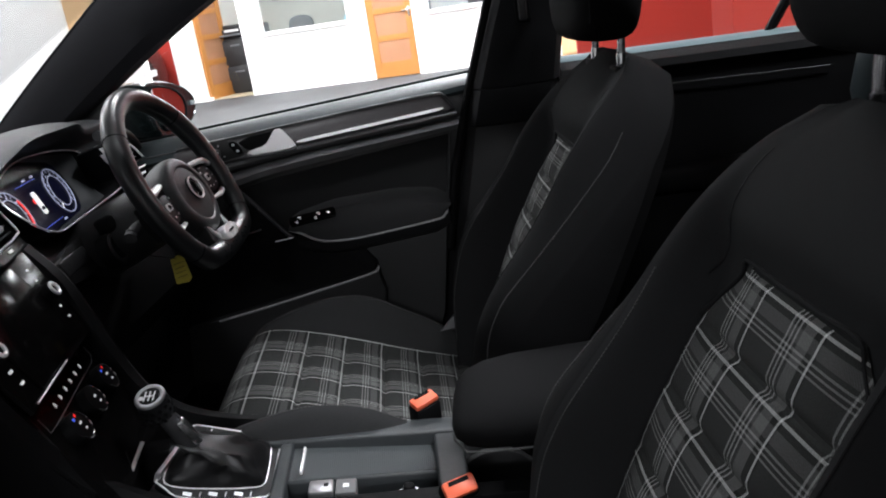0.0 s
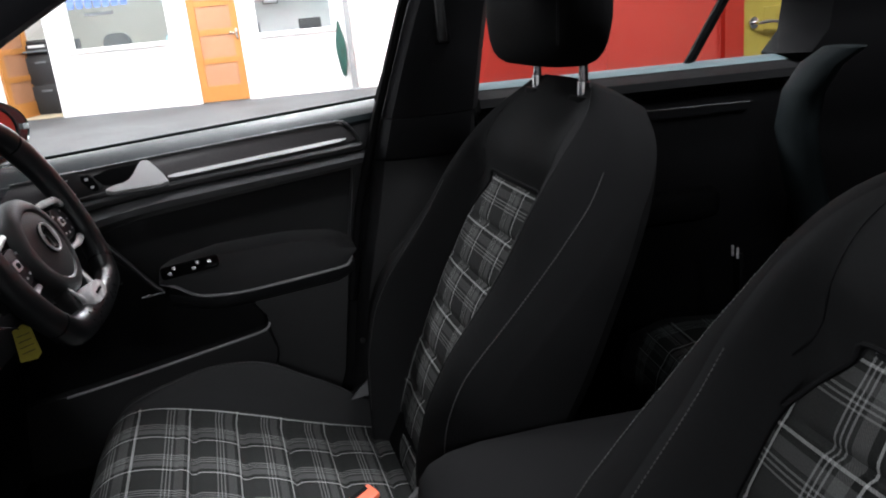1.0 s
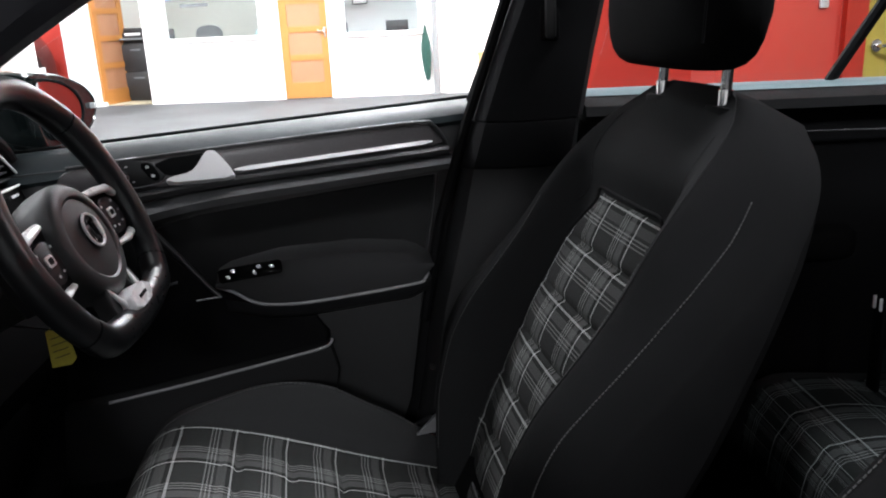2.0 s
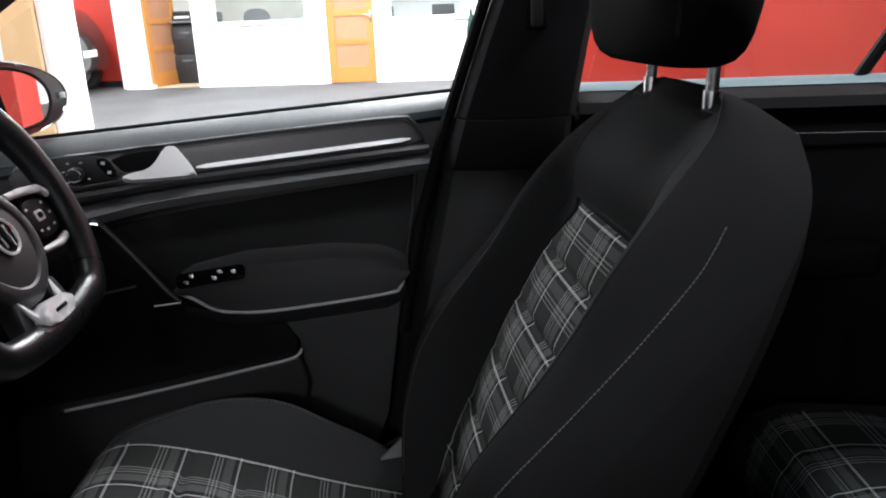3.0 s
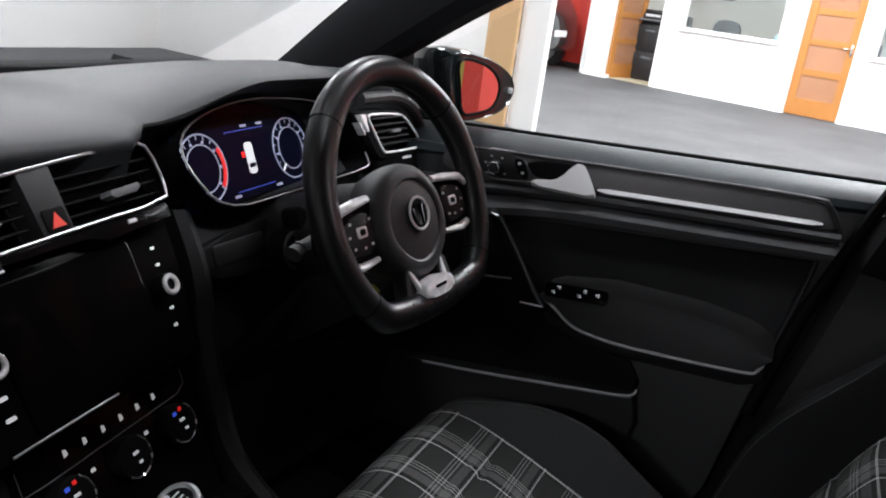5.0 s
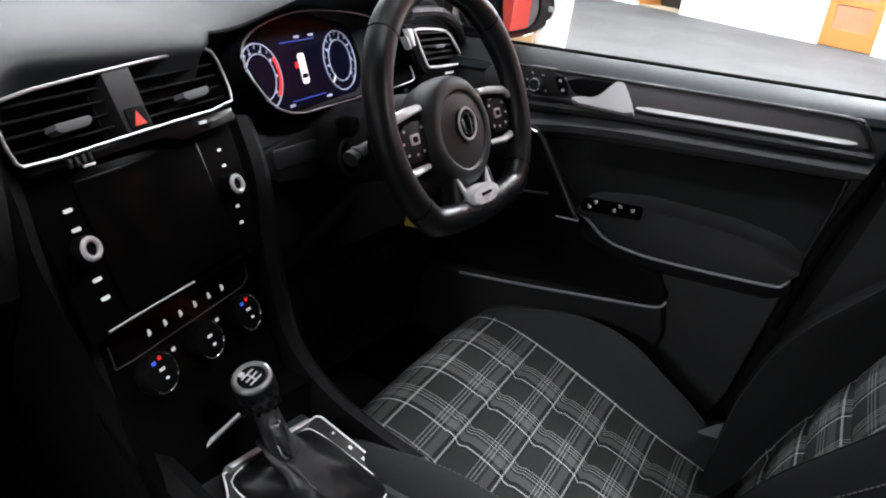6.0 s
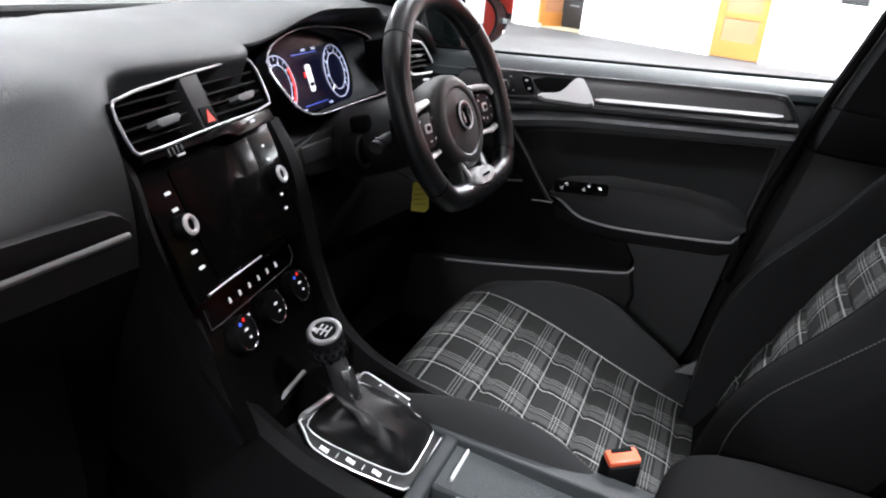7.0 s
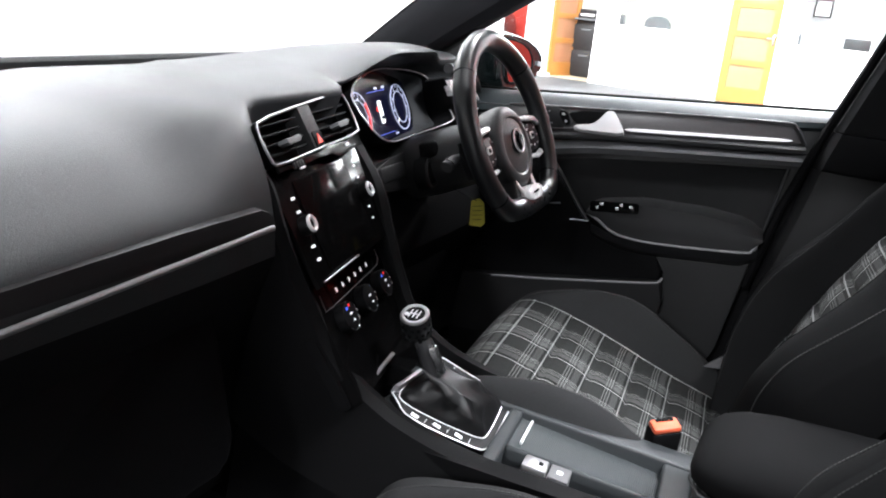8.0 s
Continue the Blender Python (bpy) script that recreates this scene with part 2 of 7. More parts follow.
CEIL = mat("white_ceiling_tiles", (0.8, 0.8, 0.79), 0.8, var=0.03, scale=10)
BLACKBOX = mat("black_office_plastic", (0.018, 0.018, 0.02), 0.45, var=0.2, scale=40)
GREYPLASTIC = mat("grey_office_plastic", (0.13, 0.14, 0.15), 0.5, var=0.2, scale=40)
GREENCLOTH = mat("green_canvas", (0.008, 0.05, 0.038), 0.8, var=0.25, scale=60)
BLUEPRINT = mat("blue_window_lettering", (0.12, 0.2, 0.55), 0.5)
PANEGLASS = glass_mat("office_glass", (0.93, 0.95, 0.95))
FROST = mat("rippled_door_glass", (0.36, 0.18, 0.10), 0.2, var=0.12, scale=25, spec=0.5)


# ---- mesh helpers ----
def part(name, bm, material, parent=None, label="", smooth=True, sharp=35):
    bmesh.ops.recalc_face_normals(bm, faces=bm.faces)
    me = bpy.data.meshes.new(name)
    for fc in bm.faces:
        fc.smooth = smooth
    bm.to_mesh(me)
    bm.free()
    me.materials.append(material)
    if smooth:
        me.set_sharp_from_angle(angle=radians(sharp))
    ob = new(name, me)
    if parent is not None:
        ob.parent = parent
        root = Vector((0, 0, 0))
        up = parent
        while up is not None and up.type == "EMPTY":
            root = up.location
            break
        if parent.type == "EMPTY":
            ob.matrix_parent_inverse = Matrix.Translation(-root)
    return tagged(ob, label) if label else ob


def thing(name, label, category, at=(0, 0, 0), group="", kind=""):
    ob = new(name)
    ob.empty_display_size = 0.05
    ob.location = at
    return tagged(ob, label, category, group, kind)


CAR_YAW = 6.6  # the car stands at this angle to the world's x axis


def turn(ob, px, py, deg=CAR_YAW):
    """Turns a thing with all its parts about the upright line through (px, py)."""
    p = Vector((px, py, 0))
    ob.matrix_basis = Matrix.Translation(p) @ Matrix.Rotation(radians(deg), 4, "Z") @ Matrix.Translation(-p) @ Matrix.Translation(ob.location)
    return ob


def solid(name, bm, material, label, category, group="", kind="", smooth=True):
    return tagged(part(name, bm, material, None, "", smooth), label, category, group, kind)


def box(size, at=(0, 0, 0), m=None, bevel=0.0, seg=2):
    bm = bmesh.new()
    bmesh.ops.create_cube(bm, size=1.0, matrix=Matrix.Diagonal((*size, 1)))
    if bevel:
        bmesh.ops.bevel(bm, geom=bm.edges[:], offset=bevel, segments=seg, profile=0.5, affect="EDGES")
    bm.transform((m or Matrix()) @ Matrix.Translation(at) if m is not None else Matrix.Translation(at))
    return bm


def join(*bms):
    out = bms[0]
    for b in bms[1:]:
        me = bpy.data.meshes.new("tmp")
        b.to_mesh(me)
        out.from_mesh(me)
        bpy.data.meshes.remove(me)
        b.free()
    return out


def loft(rings, caps=True, ring_closed=True, loop=False):
    """Skins a row of equal rings of points."""
    bm = bmesh.new()
    vs = [[bm.verts.new(p) for p in r] for r in rings]
    n = len(vs[0])
    pairs = list(zip(vs, vs[1:])) + ([(vs[-1], vs[0])] if loop else [])
    for a, b in pairs:
        for i in range(n if ring_closed else n - 1):
            j = (i + 1) % n
            bm.faces.new((a[i], a[j], b[j], b[i]))
    if caps and ring_closed and not loop:
        bm.faces.new(vs[0][::-1])
        bm.faces.new(vs[-1])
    return bm


def tube(pts, r, n=8, closed=False, squash=1.0):
    pts = [Vector(p) for p in pts]
    k = len(pts)
    rs = r if isinstance(r, (list, tuple)) else [r] * k
    rings, normal = [], None
    for i in range(k):
        a = pts[(i - 1) % k] if closed or i else pts[i]
        b = pts[(i + 1) % k] if closed or i < k - 1 else pts[i]
        d = (b - a).normalized()
        if normal is None:
            normal = d.cross(Vector((0.3, 0.2, 0.9))).normalized()
        normal = (normal - d * normal.dot(d)).normalized()
        side = d.cross(normal)
        rings.append([pts[i] + (normal * math.cos(2 * math.pi * q / n) + side * squash * math.sin(2 * math.pi * q / n)) * rs[i] for q in range(n)])
    return loft(rings, caps=not closed, loop=closed)


def smooth_line(pts, rounds=2, closed=False):
    """Rounds the corners of a polyline by cutting them."""
    pts = [Vector(p) for p in pts]
    for _ in range(rounds):
        out = []
        k = len(pts)
        for i in range(k if closed else k - 1):
            a, b = pts[i], pts[(i + 1) % k]
            out += [a.lerp(b, 0.25), a.lerp(b, 0.75)]
        if not closed:
            out = [pts[0]] + out + [pts[-1]]
        pts = out
    return pts


def spline(pts, n):
    """n + 1 points on a Catmull-Rom curve through pts."""
    pts = [Vector(p) for p in pts]
    ext = [2 * pts[0] - pts[1]] + pts + [2 * pts[-1] - pts[-2]]
    out = []
    for q in range(n + 1):
        s = q / n * (len(pts) - 1)
        i = min(int(s), len(pts) - 2)
        t = s - i
        a, b, c, d = ext[i:i + 4]
        out.append(0.5 * (2 * b + (c - a) * t + (2 * a - 5 * b + 4 * c - d) * t * t + (3 * b - a - 3 * c + d) * t ** 3))
    return out


def prism(pts, depth, m=None, bevel=0.0, seg=2, down=0.0):
    """A plate: the outline pts (x, y), from z = -down to z = depth, its front edge rounded, set by m."""
    bm = bmesh.new()
    lo = [bm.verts.new((p[0], p[1], -down)) for p in pts]
    hi = [bm.verts.new((p[0], p[1], depth)) for p in pts]
    n = len(pts)
    top = bm.faces.new(hi)
    bm.faces.new(lo[::-1])
    for i in range(n):
        bm.faces.new((lo[i], lo[(i + 1) % n], hi[(i + 1) % n], hi[i]))
    if bevel:
        bmesh.ops.bevel(bm, geom=list(top.edges), offset=bevel, segments=seg, profile=0.5, affect="EDGES")
    if m is not None:
        bm.transform(m)
    return bm


def rounded(w, h, r, n=4, cx=0.0, cy=0.0):
    """The outline of a rounded rectangle."""
    out = []
    for sx, sy, a0 in ((1, 1, 0), (-1, 1, 90), (-1, -1, 180), (1, -1, 270)):
        for q in range(n + 1):
            a = radians(a0 + 90 * q / n)
            out.append((cx + sx * (w / 2 - r) + r * math.cos(a), cy + sy * (h / 2 - r) + r * math.sin(a)))
    return out


def disc(r, depth, m=None, n=28, bevel=0.0):
    return prism([(r * math.cos(2 * math.pi * q / n), r * math.sin(2 * math.pi * q / n)) for q in range(n)], depth, m, bevel)


def ring(r, tr, m=None, n=32, k=8, squash=1.0):
    bm = tube([(r * math.cos(2 * math.pi * q / n), r * math.sin(2 * math.pi * q / n), 0) for q in range(n)], tr, k, True, squash)
    if m is not None:
        bm.transform(m)
    return bm


def axes(o, u, v):
    """The pose with its origin at o, x along u and y along v."""
    u = Vector(u).normalized()
    v = Vector(v)
    v = (v - u * v.dot(u)).normalized()
    w = u.cross(v)
    return Matrix(((u.x, v.x, w.x, o[0]), (u.y, v.y, w.y, o[1]), (u.z, v.z, w.z, o[2]), (0, 0, 0, 1)))


def sheet(fn, nu, nv, uvfn=None):
    """A surface fn(a, b) over 0..1, with its UV map in metres."""
    bm = bmesh.new()
    layer = bm.loops.layers.uv.new("UVMap")
    vs = [[bm.verts.new(fn(i / nu, j / nv)) for j in range(nv + 1)] for i in range(nu + 1)]
    for i in range(nu):
        for j in range(nv):
            ids = ((i, j), (i + 1, j), (i + 1, j + 1), (i, j + 1))
            fc = bm.faces.new([vs[a][b] for a, b in ids])
            if uvfn:
                for lp, (a, b) in zip(fc.loops, ids):
                    lp[layer].uv = uvfn(a / nu, b / nv)
    return bm


def lerp(a, b, t):
    return a + (b - a) * t


def table(rows, s):
    """Straight-line reading of a table of (place, value)."""
    return float(np.interp(s, [r[0] for r in rows], [r[1] for r in rows]))


def smooth(a, b, x):
    t = min(1, max(0, (x - a) / (b - a)))
    return t * t * (3 - 2 * t)


# ---- showroom: floor, ceiling, walls ----
OFF = axes((-1.825, 12.54, 0), (0.9895, -0.1445, 0), (0, 0, 1))  # office front: x along the wall, y up, z towards the car


def off_box(u0, u1, z0, z1, d0, d1, bevel=0.0):
    """A block on the office front: along the wall, up, and out towards the car."""
    return box((u1 - u0, z1 - z0, d1 - d0), ((u0 + u1) / 2, (z0 + z1) / 2, (d0 + d1) / 2), OFF, bevel)


solid("showroom_floor", box((24, 32, 0.2), (0, 2, -0.1)), FLOORING, "scuffed grey painted showroom floor", "floor", kind="structure", smooth=False)
solid("ceiling", box((24, 32, 0.15), (0, 2, 3.95)), CEIL, "plain white showroom ceiling", "ceiling", kind="structure", smooth=False)
solid("wall_front", box((0.2, 32, 3.9), (-8.2, 2, 1.95)), WALLWHITE, "white painted showroom wall before the bonnet", "wall", kind="structure", smooth=False)
solid("wall_back", box((0.2, 32, 3.9), (9.0, 2, 1.95)), WALLWHITE, "white painted showroom wall behind the car", "wall", kind="structure", smooth=False)
solid("wall_near", box((24, 0.2, 3.9), (0, -12.0, 1.95)), WALLWHITE, "white painted wall beside the open passenger side", "wall", kind="structure", smooth=False)

# office front with its openings, cut as strips
for u0, u1, z0, z1 in ((-9.0, -6.2, 0, 3.9), (-3.45, -3.07, 0, 3.9), (-2.20, -1.86, 0, 3.9), (-1.86, -0.27, 0, 0.95), (-1.86, -0.27, 2.3, 3.9), (-0.27, 0.0, 0, 3.9),
                       (0.80, 1.0, 0, 3.9), (1.0, 2.25, 0, 0.92), (1.0, 2.25, 2.3, 3.9), (2.25, 2.6, 0, 3.9), (2.6, 12.0, 0, 3.9),
                       (0.0, 0.80, 2.08, 3.9), (-3.07, -2.20, 2.08, 3.9), (-6.2, -3.42, 3.0, 3.9)):
    solid("wall_office", off_box(u0, u1, z0, z1, -0.1, 0.0), WALLWHITE, "white painted office partition wall", "wall", kind="structure", smooth=False)
solid("wall_red_recess", off_box(-6.5, -3.6, 0.1, 3.0, -0.75, -0.65), WALLRED, "red painted wall panel beyond the office door", "wall", kind="structure", smooth=False)
solid("baseboard", off_box(-6.4, -3.6, 0, 0.1, -0.74, -0.62), BLACKBOX, "dark kerb below the red wall", "baseboard", kind="structure", smooth=False)
solid("trim", off_box(-3.46, -3.0, 0, 0.06, -0.1, 0.05), WALLWHITE, "white plinth block at the door", "trim", kind="structure", smooth=False)
for u in (-0.12, 0.90):
    solid("trim", off_box(u - 0.1, u + 0.1, 0, 0.05, 0.0, 0.05), WALLWHITE, "small white plinth block beside the oak door", "trim", kind="structure", smooth=False)
for u0, u1, z in ((-1.86, -0.27, 0.95), (1.0, 2.25, 0.92)):
    solid("trim", off_box(u0 - 0.03, u1 + 0.03, z, z + 0.03, -0.1, 0.04), WALLWHITE, "white office window sill", "trim", kind="structure", smooth=False)
# office inside
solid("wall_office_back", off_box(-3.6, 0.3, 0, 3.9, -3.1, -3.0), WALLCREAM, "cream back wall of the office", "wall", kind="structure", smooth=False)
solid("wall_office_back", off_box(0.6, 12.0, 0, 3.9, -1.6, -1.5), WALLGREY, "pale grey wall of the second office", "wall", kind="structure", smooth=False)
solid("wall_office_side", off_box(0.50, 0.58, 0, 3.9, -3.0, -0.1), WALLCREAM, "cream wall between the two offices", "wall", kind="structure", smooth=False)
solid("wall_office_side", off_box(-3.6, -3.45, 0, 3.9, -3.0, -0.1), WALLWHITE, "white end wall of the office", "wall", kind="structure", smooth=False)
solid("office_floor", off_box(-3.5, 6.0, 0.0, 0.012, -3.0, -0.1), FLOORBEIGE, "beige office carpet", "floor", kind="structure", smooth=False)
for lu, ld in ((-1.6, -1.5), (1.9, -0.8)):
    ob = ceiling_lamp(0, 0, 0, 90, 1.0, 0.5)
    ob.matrix_world = OFF @ pose(lu, 3.6, ld, -90, 0, 0)


def office_window(u0, u1, z0, name):
    w = thing(name, "white framed fixed office window", "window", OFF @ Vector(((u0 + u1) / 2, z0, 0)), kind="structure")
    fr = 0.05
    for a, b, c, d in ((u0, u0 + fr, z0 + 0.03, 2.3), (u1 - fr, u1, z0 + 0.03, 2.3), (u0 + fr, u1 - fr, 2.25, 2.3), (u0 + fr, u1 - fr, z0 + 0.03, z0 + 0.06)):
        part("window_frame", off_box(a, b, c, d, -0.09, -0.02), WALLWHITE, w, smooth=False)
    g = part("pane", off_box(u0 + fr, u1 - fr, z0 + 0.06, 2.25, -0.06, -0.052), PANEGLASS, w, smooth=False)
    g.visible_shadow = False
    return w


office_window(-1.86, -0.27, 0.95, "window_1")
office_window(1.0, 2.25, 0.92, "window_2")


def panelled_door(name, label, m, width=0.76, panes=FROST):
    """An oak door with five glass lights one over another."""
    d = thing(name, label, "door", m @ Vector((width / 2, 0, 0)), kind="structure")
    st = 0.115
    part("door_stile", box((st, 2.03, 0.044), (st / 2, 1.015, 0), m, 0.003), OAK, d, smooth=False)
    part("door_stile", box((st, 2.03, 0.044), (width - st / 2, 1.015, 0), m, 0.003), OAK, d, smooth=False)
    z = 0.24
    rails = [(0.0, z)]
    while z < 1.75:
        part("pane", box((width - 2 * st + 0.01, 0.36, 0.012), (width / 2, z + 0.17, 0), m), panes, d, smooth=False)
        rails.append((z + 0.34, z + 0.43))
        z += 0.43
    rails[-1] = (rails[-1][0], 2.03)
    for a, b in rails:
        part("door_rail", box((width - 2 * st, b - a, 0.042), (width / 2, (a + b) / 2, 0), m, 0.003), OAK, d, smooth=False)
    h = part("door_handle", box((0.03, 0.16, 0.012), (width - 0.055, 1.0, 0.028), m, 0.003), CHROME, d)
    part("lever", box((0.12, 0.018, 0.014), (width - 0.10, 1.02, 0.062), m, 0.005), CHROME, h)
    part("spindle", box((0.016, 0.016, 0.04), (width - 0.055, 1.02, 0.048), m, 0.004), CHROME, h)
    return d


panelled_door("door_1", "closed honey oak door with stacked frosted lights", OFF @ pose(0.02, 0.01, -0.05))
for u0, u1 in ((-0.05, 0.02), (0.78, 0.84)):
    solid("trim", off_box(u0, u1, 0, 2.1, -0.1, 0.015), WALLWHITE, "white painted door casing", "trim", kind="structure", smooth=False)
panelled_door("door_2", "honey oak door standing ajar into the office", OFF @ pose(-3.05, 0.01, -0.08) @ pose(0, 0, 0, 0, 79, 0))


def filing_cabinet():
    c = thing("filing_cabinet", "black metal filing cabinet inside the doorway", "cabinet", OFF @ Vector((-2.45, 0, -0.9)))
    part("body", off_box(-2.95, -2.42, 0.0, 0.98, -1.3, -0.72, 0.008), BLACKBOX, c)
    for z in (0.06, 0.52):
        d = part("drawer", off_box(-2.93, -2.44, z, z + 0.42, -0.72, -0.70, 0.004), BLACKBOX, c)
        part("handle", off_box(-2.78, -2.6, z + 0.32, z + 0.35, -0.70, -0.68, 0.004), GREYPLASTIC, d)
    return c


def printer():
    p = thing("printer", "black office printer on the filing cabinet", "printer", OFF @ Vector((-2.45, 0.98, -0.9)))
    part("body", off_box(-2.98, -2.42, 0.98, 1.14, -1.25, -0.74, 0.02), BLACKBOX, p)
    part("paper_tray", off_box(-2.9, -2.5, 1.02, 1.05, -0.76, -0.60, 0.006), GREYPLASTIC, p)
    part("scanner_lid", off_box(-2.95, -2.46, 1.14, 1.21, -1.25, -0.78, 0.015), BLACKBOX, p)
    part("control_panel", off_box(-2.85, -2.58, 1.09, 1.13, -0.745, -0.72, 0.004), GREY_PRINT, p)
    return p


filing_cabinet()
printer()


def desk(u0, u1, d0):
    t = thing("desk", "white office desk below the window", "desk", OFF @ Vector(((u0 + u1) / 2, 0, d0)))
    part("desktop", off_box(u0, u1, 0.715, 0.745, d0 - 0.7, d0, 0.003), WALLCREAM, t, smooth=False)
    for u in (u0 + 0.04, u1 - 0.04):
        part("leg_panel", off_box(u - 0.02, u + 0.02, 0.012, 0.715, d0 - 0.65, d0 - 0.05), WALLCREAM, t, smooth=False)


desk(-2.19, -0.3, -0.35)
desk(0.82, 2.3, -0.3)


def office_chair(u, d, z):
    c = thing("office_chair", "grey office chair with a curved mesh backrest", "chair", OFF @ Vector((u, 0.012, d)))
    back = [OFF @ Vector((u + x, y, d + 0.02 - 0.25 * x * x)) for x, y in smooth_line([(-0.2, 0.72), (0.2, 0.72), (0.24, 0.9), (0.22, z), (-0.22, z), (-0.24, 0.9)], 2, True)]
    far = [p + OFF.to_3x3() @ Vector((0, 0, -0.05)) for p in back]
    part("backrest", loft([back, far]), GREYPLASTIC, c)
    part("seat", off_box(u - 0.24, u + 0.24, 0.44, 0.52, d - 0.5, d - 0.06, 0.03), GREYPLASTIC, c)
    part("column", off_box(u - 0.03, u + 0.03, 0.10, 0.44, d - 0.3, d - 0.24), BLACKBOX, c)
    for a in range(5):
        q = radians(72 * a)
        part("leg", tube([OFF @ Vector((u, 0.1, d - 0.27)), OFF @ Vector((u + 0.28 * math.cos(q), 0.045, d - 0.27 + 0.28 * math.sin(q)))], 0.022, 6), BLACKBOX, c)


office_chair(-1.55, -1.15, 1.20)


def desk_item(name, label, category, u0, u1, z0, z1, d, material, slope=0.0):
    t = thing(name, label, category, OFF @ Vector(((u0 + u1) / 2, z0, d)))
    part("panel", off_box(u0, u1, z0 + 0.04, z1, d - 0.035, d, 0.01), material, t)
    part("stand", off_box((u0 + u1) / 2 - 0.07, (u0 + u1) / 2 + 0.07, z0, z0 + 0.05, d - 0.12, d + 0.03, 0.004), material, t)


desk_item("desk_phone", "grey desk telephone near the window corner", "phone", -2.12, -1.9, 0.745, 1.17, -0.5, GREYPLASTIC)
desk_item("monitor", "dark flat computer monitor on the office desk", "monitor", 1.62, 1.98, 0.745, 1.14, -0.5, BLACKBOX)
desk_item("paper_holder", "slim grey file holder on the sill desk", "file holder", 0.87, 1.0, 0.745, 1.14, -0.5, GREYPLASTIC)
desk_item("blue_carton", "pale blue paper cup carton on the desk", "carton", -0.50, -0.38, 0.745, 1.08, -0.42, mat("pale_blue_card", (0.45, 0.72, 0.85), 0.6))
pf = thing("picture_frame", "thin dark picture frame with white mount", "picture", OFF @ Vector((1.42, 1.5, -1.5)))
for a, b, c, d in ((0.91, 0.93, 1.42, 1.70), (1.16, 1.18, 1.42, 1.70), (0.93, 1.16, 1.42, 1.44), (0.93, 1.16, 1.68, 1.70)):
    part("border", off_box(a, b, c, d, -1.5, -1.475), BLACKBOX, pf, smooth=False)
part("mount", off_box(0.93, 1.16, 1.44, 1.68, -1.498, -1.49), GREY_PRINT, pf, smooth=False)
# lettering on the office glass, as plain bars
sg = thing("window_sign", "blue name lettering shown as plain bars on glass", "sign", OFF @ Vector((-1.3, 1.5, -0.04)))
for q in range(7):
    part("letter_bar", off_box(-1.78 + q * 0.135, -1.68 + q * 0.135, 1.60, 1.74, -0.045, -0.04), BLUEPRINT, sg, smooth=False)
part("letter_bar", off_box(-1.55, -1.10, 1.48, 1.53, -0.045, -0.04), GREYPLASTIC, sg, smooth=False)

# right end of the office front
post = thing("steel_post", "grey painted steel post by the office end", "post", OFF @ Vector((2.46, 0, 0.12)))
part("shaft", off_box(2.42, 2.50, 0.02, 3.87, 0.06, 0.16, 0.006), POSTGREY, post, smooth=False)
part("foot_plate", off_box(2.36, 2.56, 0.0, 0.02, 0.0, 0.22, 0.003), POSTGREY, post, smooth=False)
um = thing("folded_parasol", "folded dark green parasol leaning at the wall", "parasol", OFF @ Vector((2.3, 0, 0.12)))
rings = []
for z, r in ((0.22, 0.02), (0.35, 0.038), (0.6, 0.055), (0.78, 0.05), (0.9, 0.03), (1.05, 0.012)):
    rings.append([OFF @ Vector((2.31 + r * math.cos(q * math.pi / 5) * (1 + 0.5 * (q % 2)) + 0.02 * (1 - z), z, 0.1 + r * math.sin(q * math.pi / 5) * (1 + 0.25 * (q % 2)))) for q in range(10)])
part("canopy", loft(rings), GREENCLOTH, um)
part("pole", tube([OFF @ Vector((2.31, 0.0, 0.1)), OFF @ Vector((2.31, 1.12, 0.1))], 0.012, 8), ALU, um)
cab = thing("wooden_cabinet", "small pine cabinet beside the white wall", "cabinet", OFF @ Vector((3.3, 0, 0.3)))
part("body", off_box(3.12, 3.6, 0.0, 0.60, 0.05, 0.45, 0.006), OAKPALE, cab, smooth=False)
part("top", off_box(3.10, 3.62, 0.60, 0.625, 0.04, 0.47, 0.003), OAKPALE, cab, smooth=False)
part("door", off_box(3.15, 3.57, 0.06, 0.57, 0.45, 0.465, 0.003), OAKPALE, cab, smooth=False)

# white column and pale board ahead of the driver's window
solid("column", box((0.27, 0.10, 3.875), (-3.125, 6.36, 1.9375), None, 0.004), WALLWHITE, "white painted square column", "column", kind="structure", smooth=False)
solid("pale_board", box((0.30, 0.05, 3.8), (-3.41, 6.27, 1.9), None, 0.003), OAKPALE, "tall pale oak board standing at the white column", "board", smooth=False)
sk = thing("yellow_sticker", "small yellow round sticker on the column", "sticker", (-3.1, 6.3, 1.3))
part("label_face", box((0.06, 0.004, 0.12), (-3.09, 6.297, 1.40)), YELLOW, sk, smooth=False)

solid("wall_partition", box((4.6, 0.12, 3.875), (-5.87, 6.40, 1.9375)), WALLWHITE, "white partition wall ahead of the car", "wall", kind="structure", smooth=False)
# far parked car, a dark tail at the red wall
pc = thing("parked_car", "dark parked hatchback seen end-on at the red wall", "car", (-6.57, 12.6, 0))
prof = [(-1.9, 0.35), (-1.95, 0.62), (-1.7, 0.78), (-1.0, 0.92), (-0.5, 1.35), (0.6, 1.42), (0.93, 1.02), (1.0, 0.75), (1.02, 0.42), (0.95, 0.28), (-1.8, 0.26)]
pr = smooth_line([(x, 0, z) for x, z in prof], 2, True)
rings = []
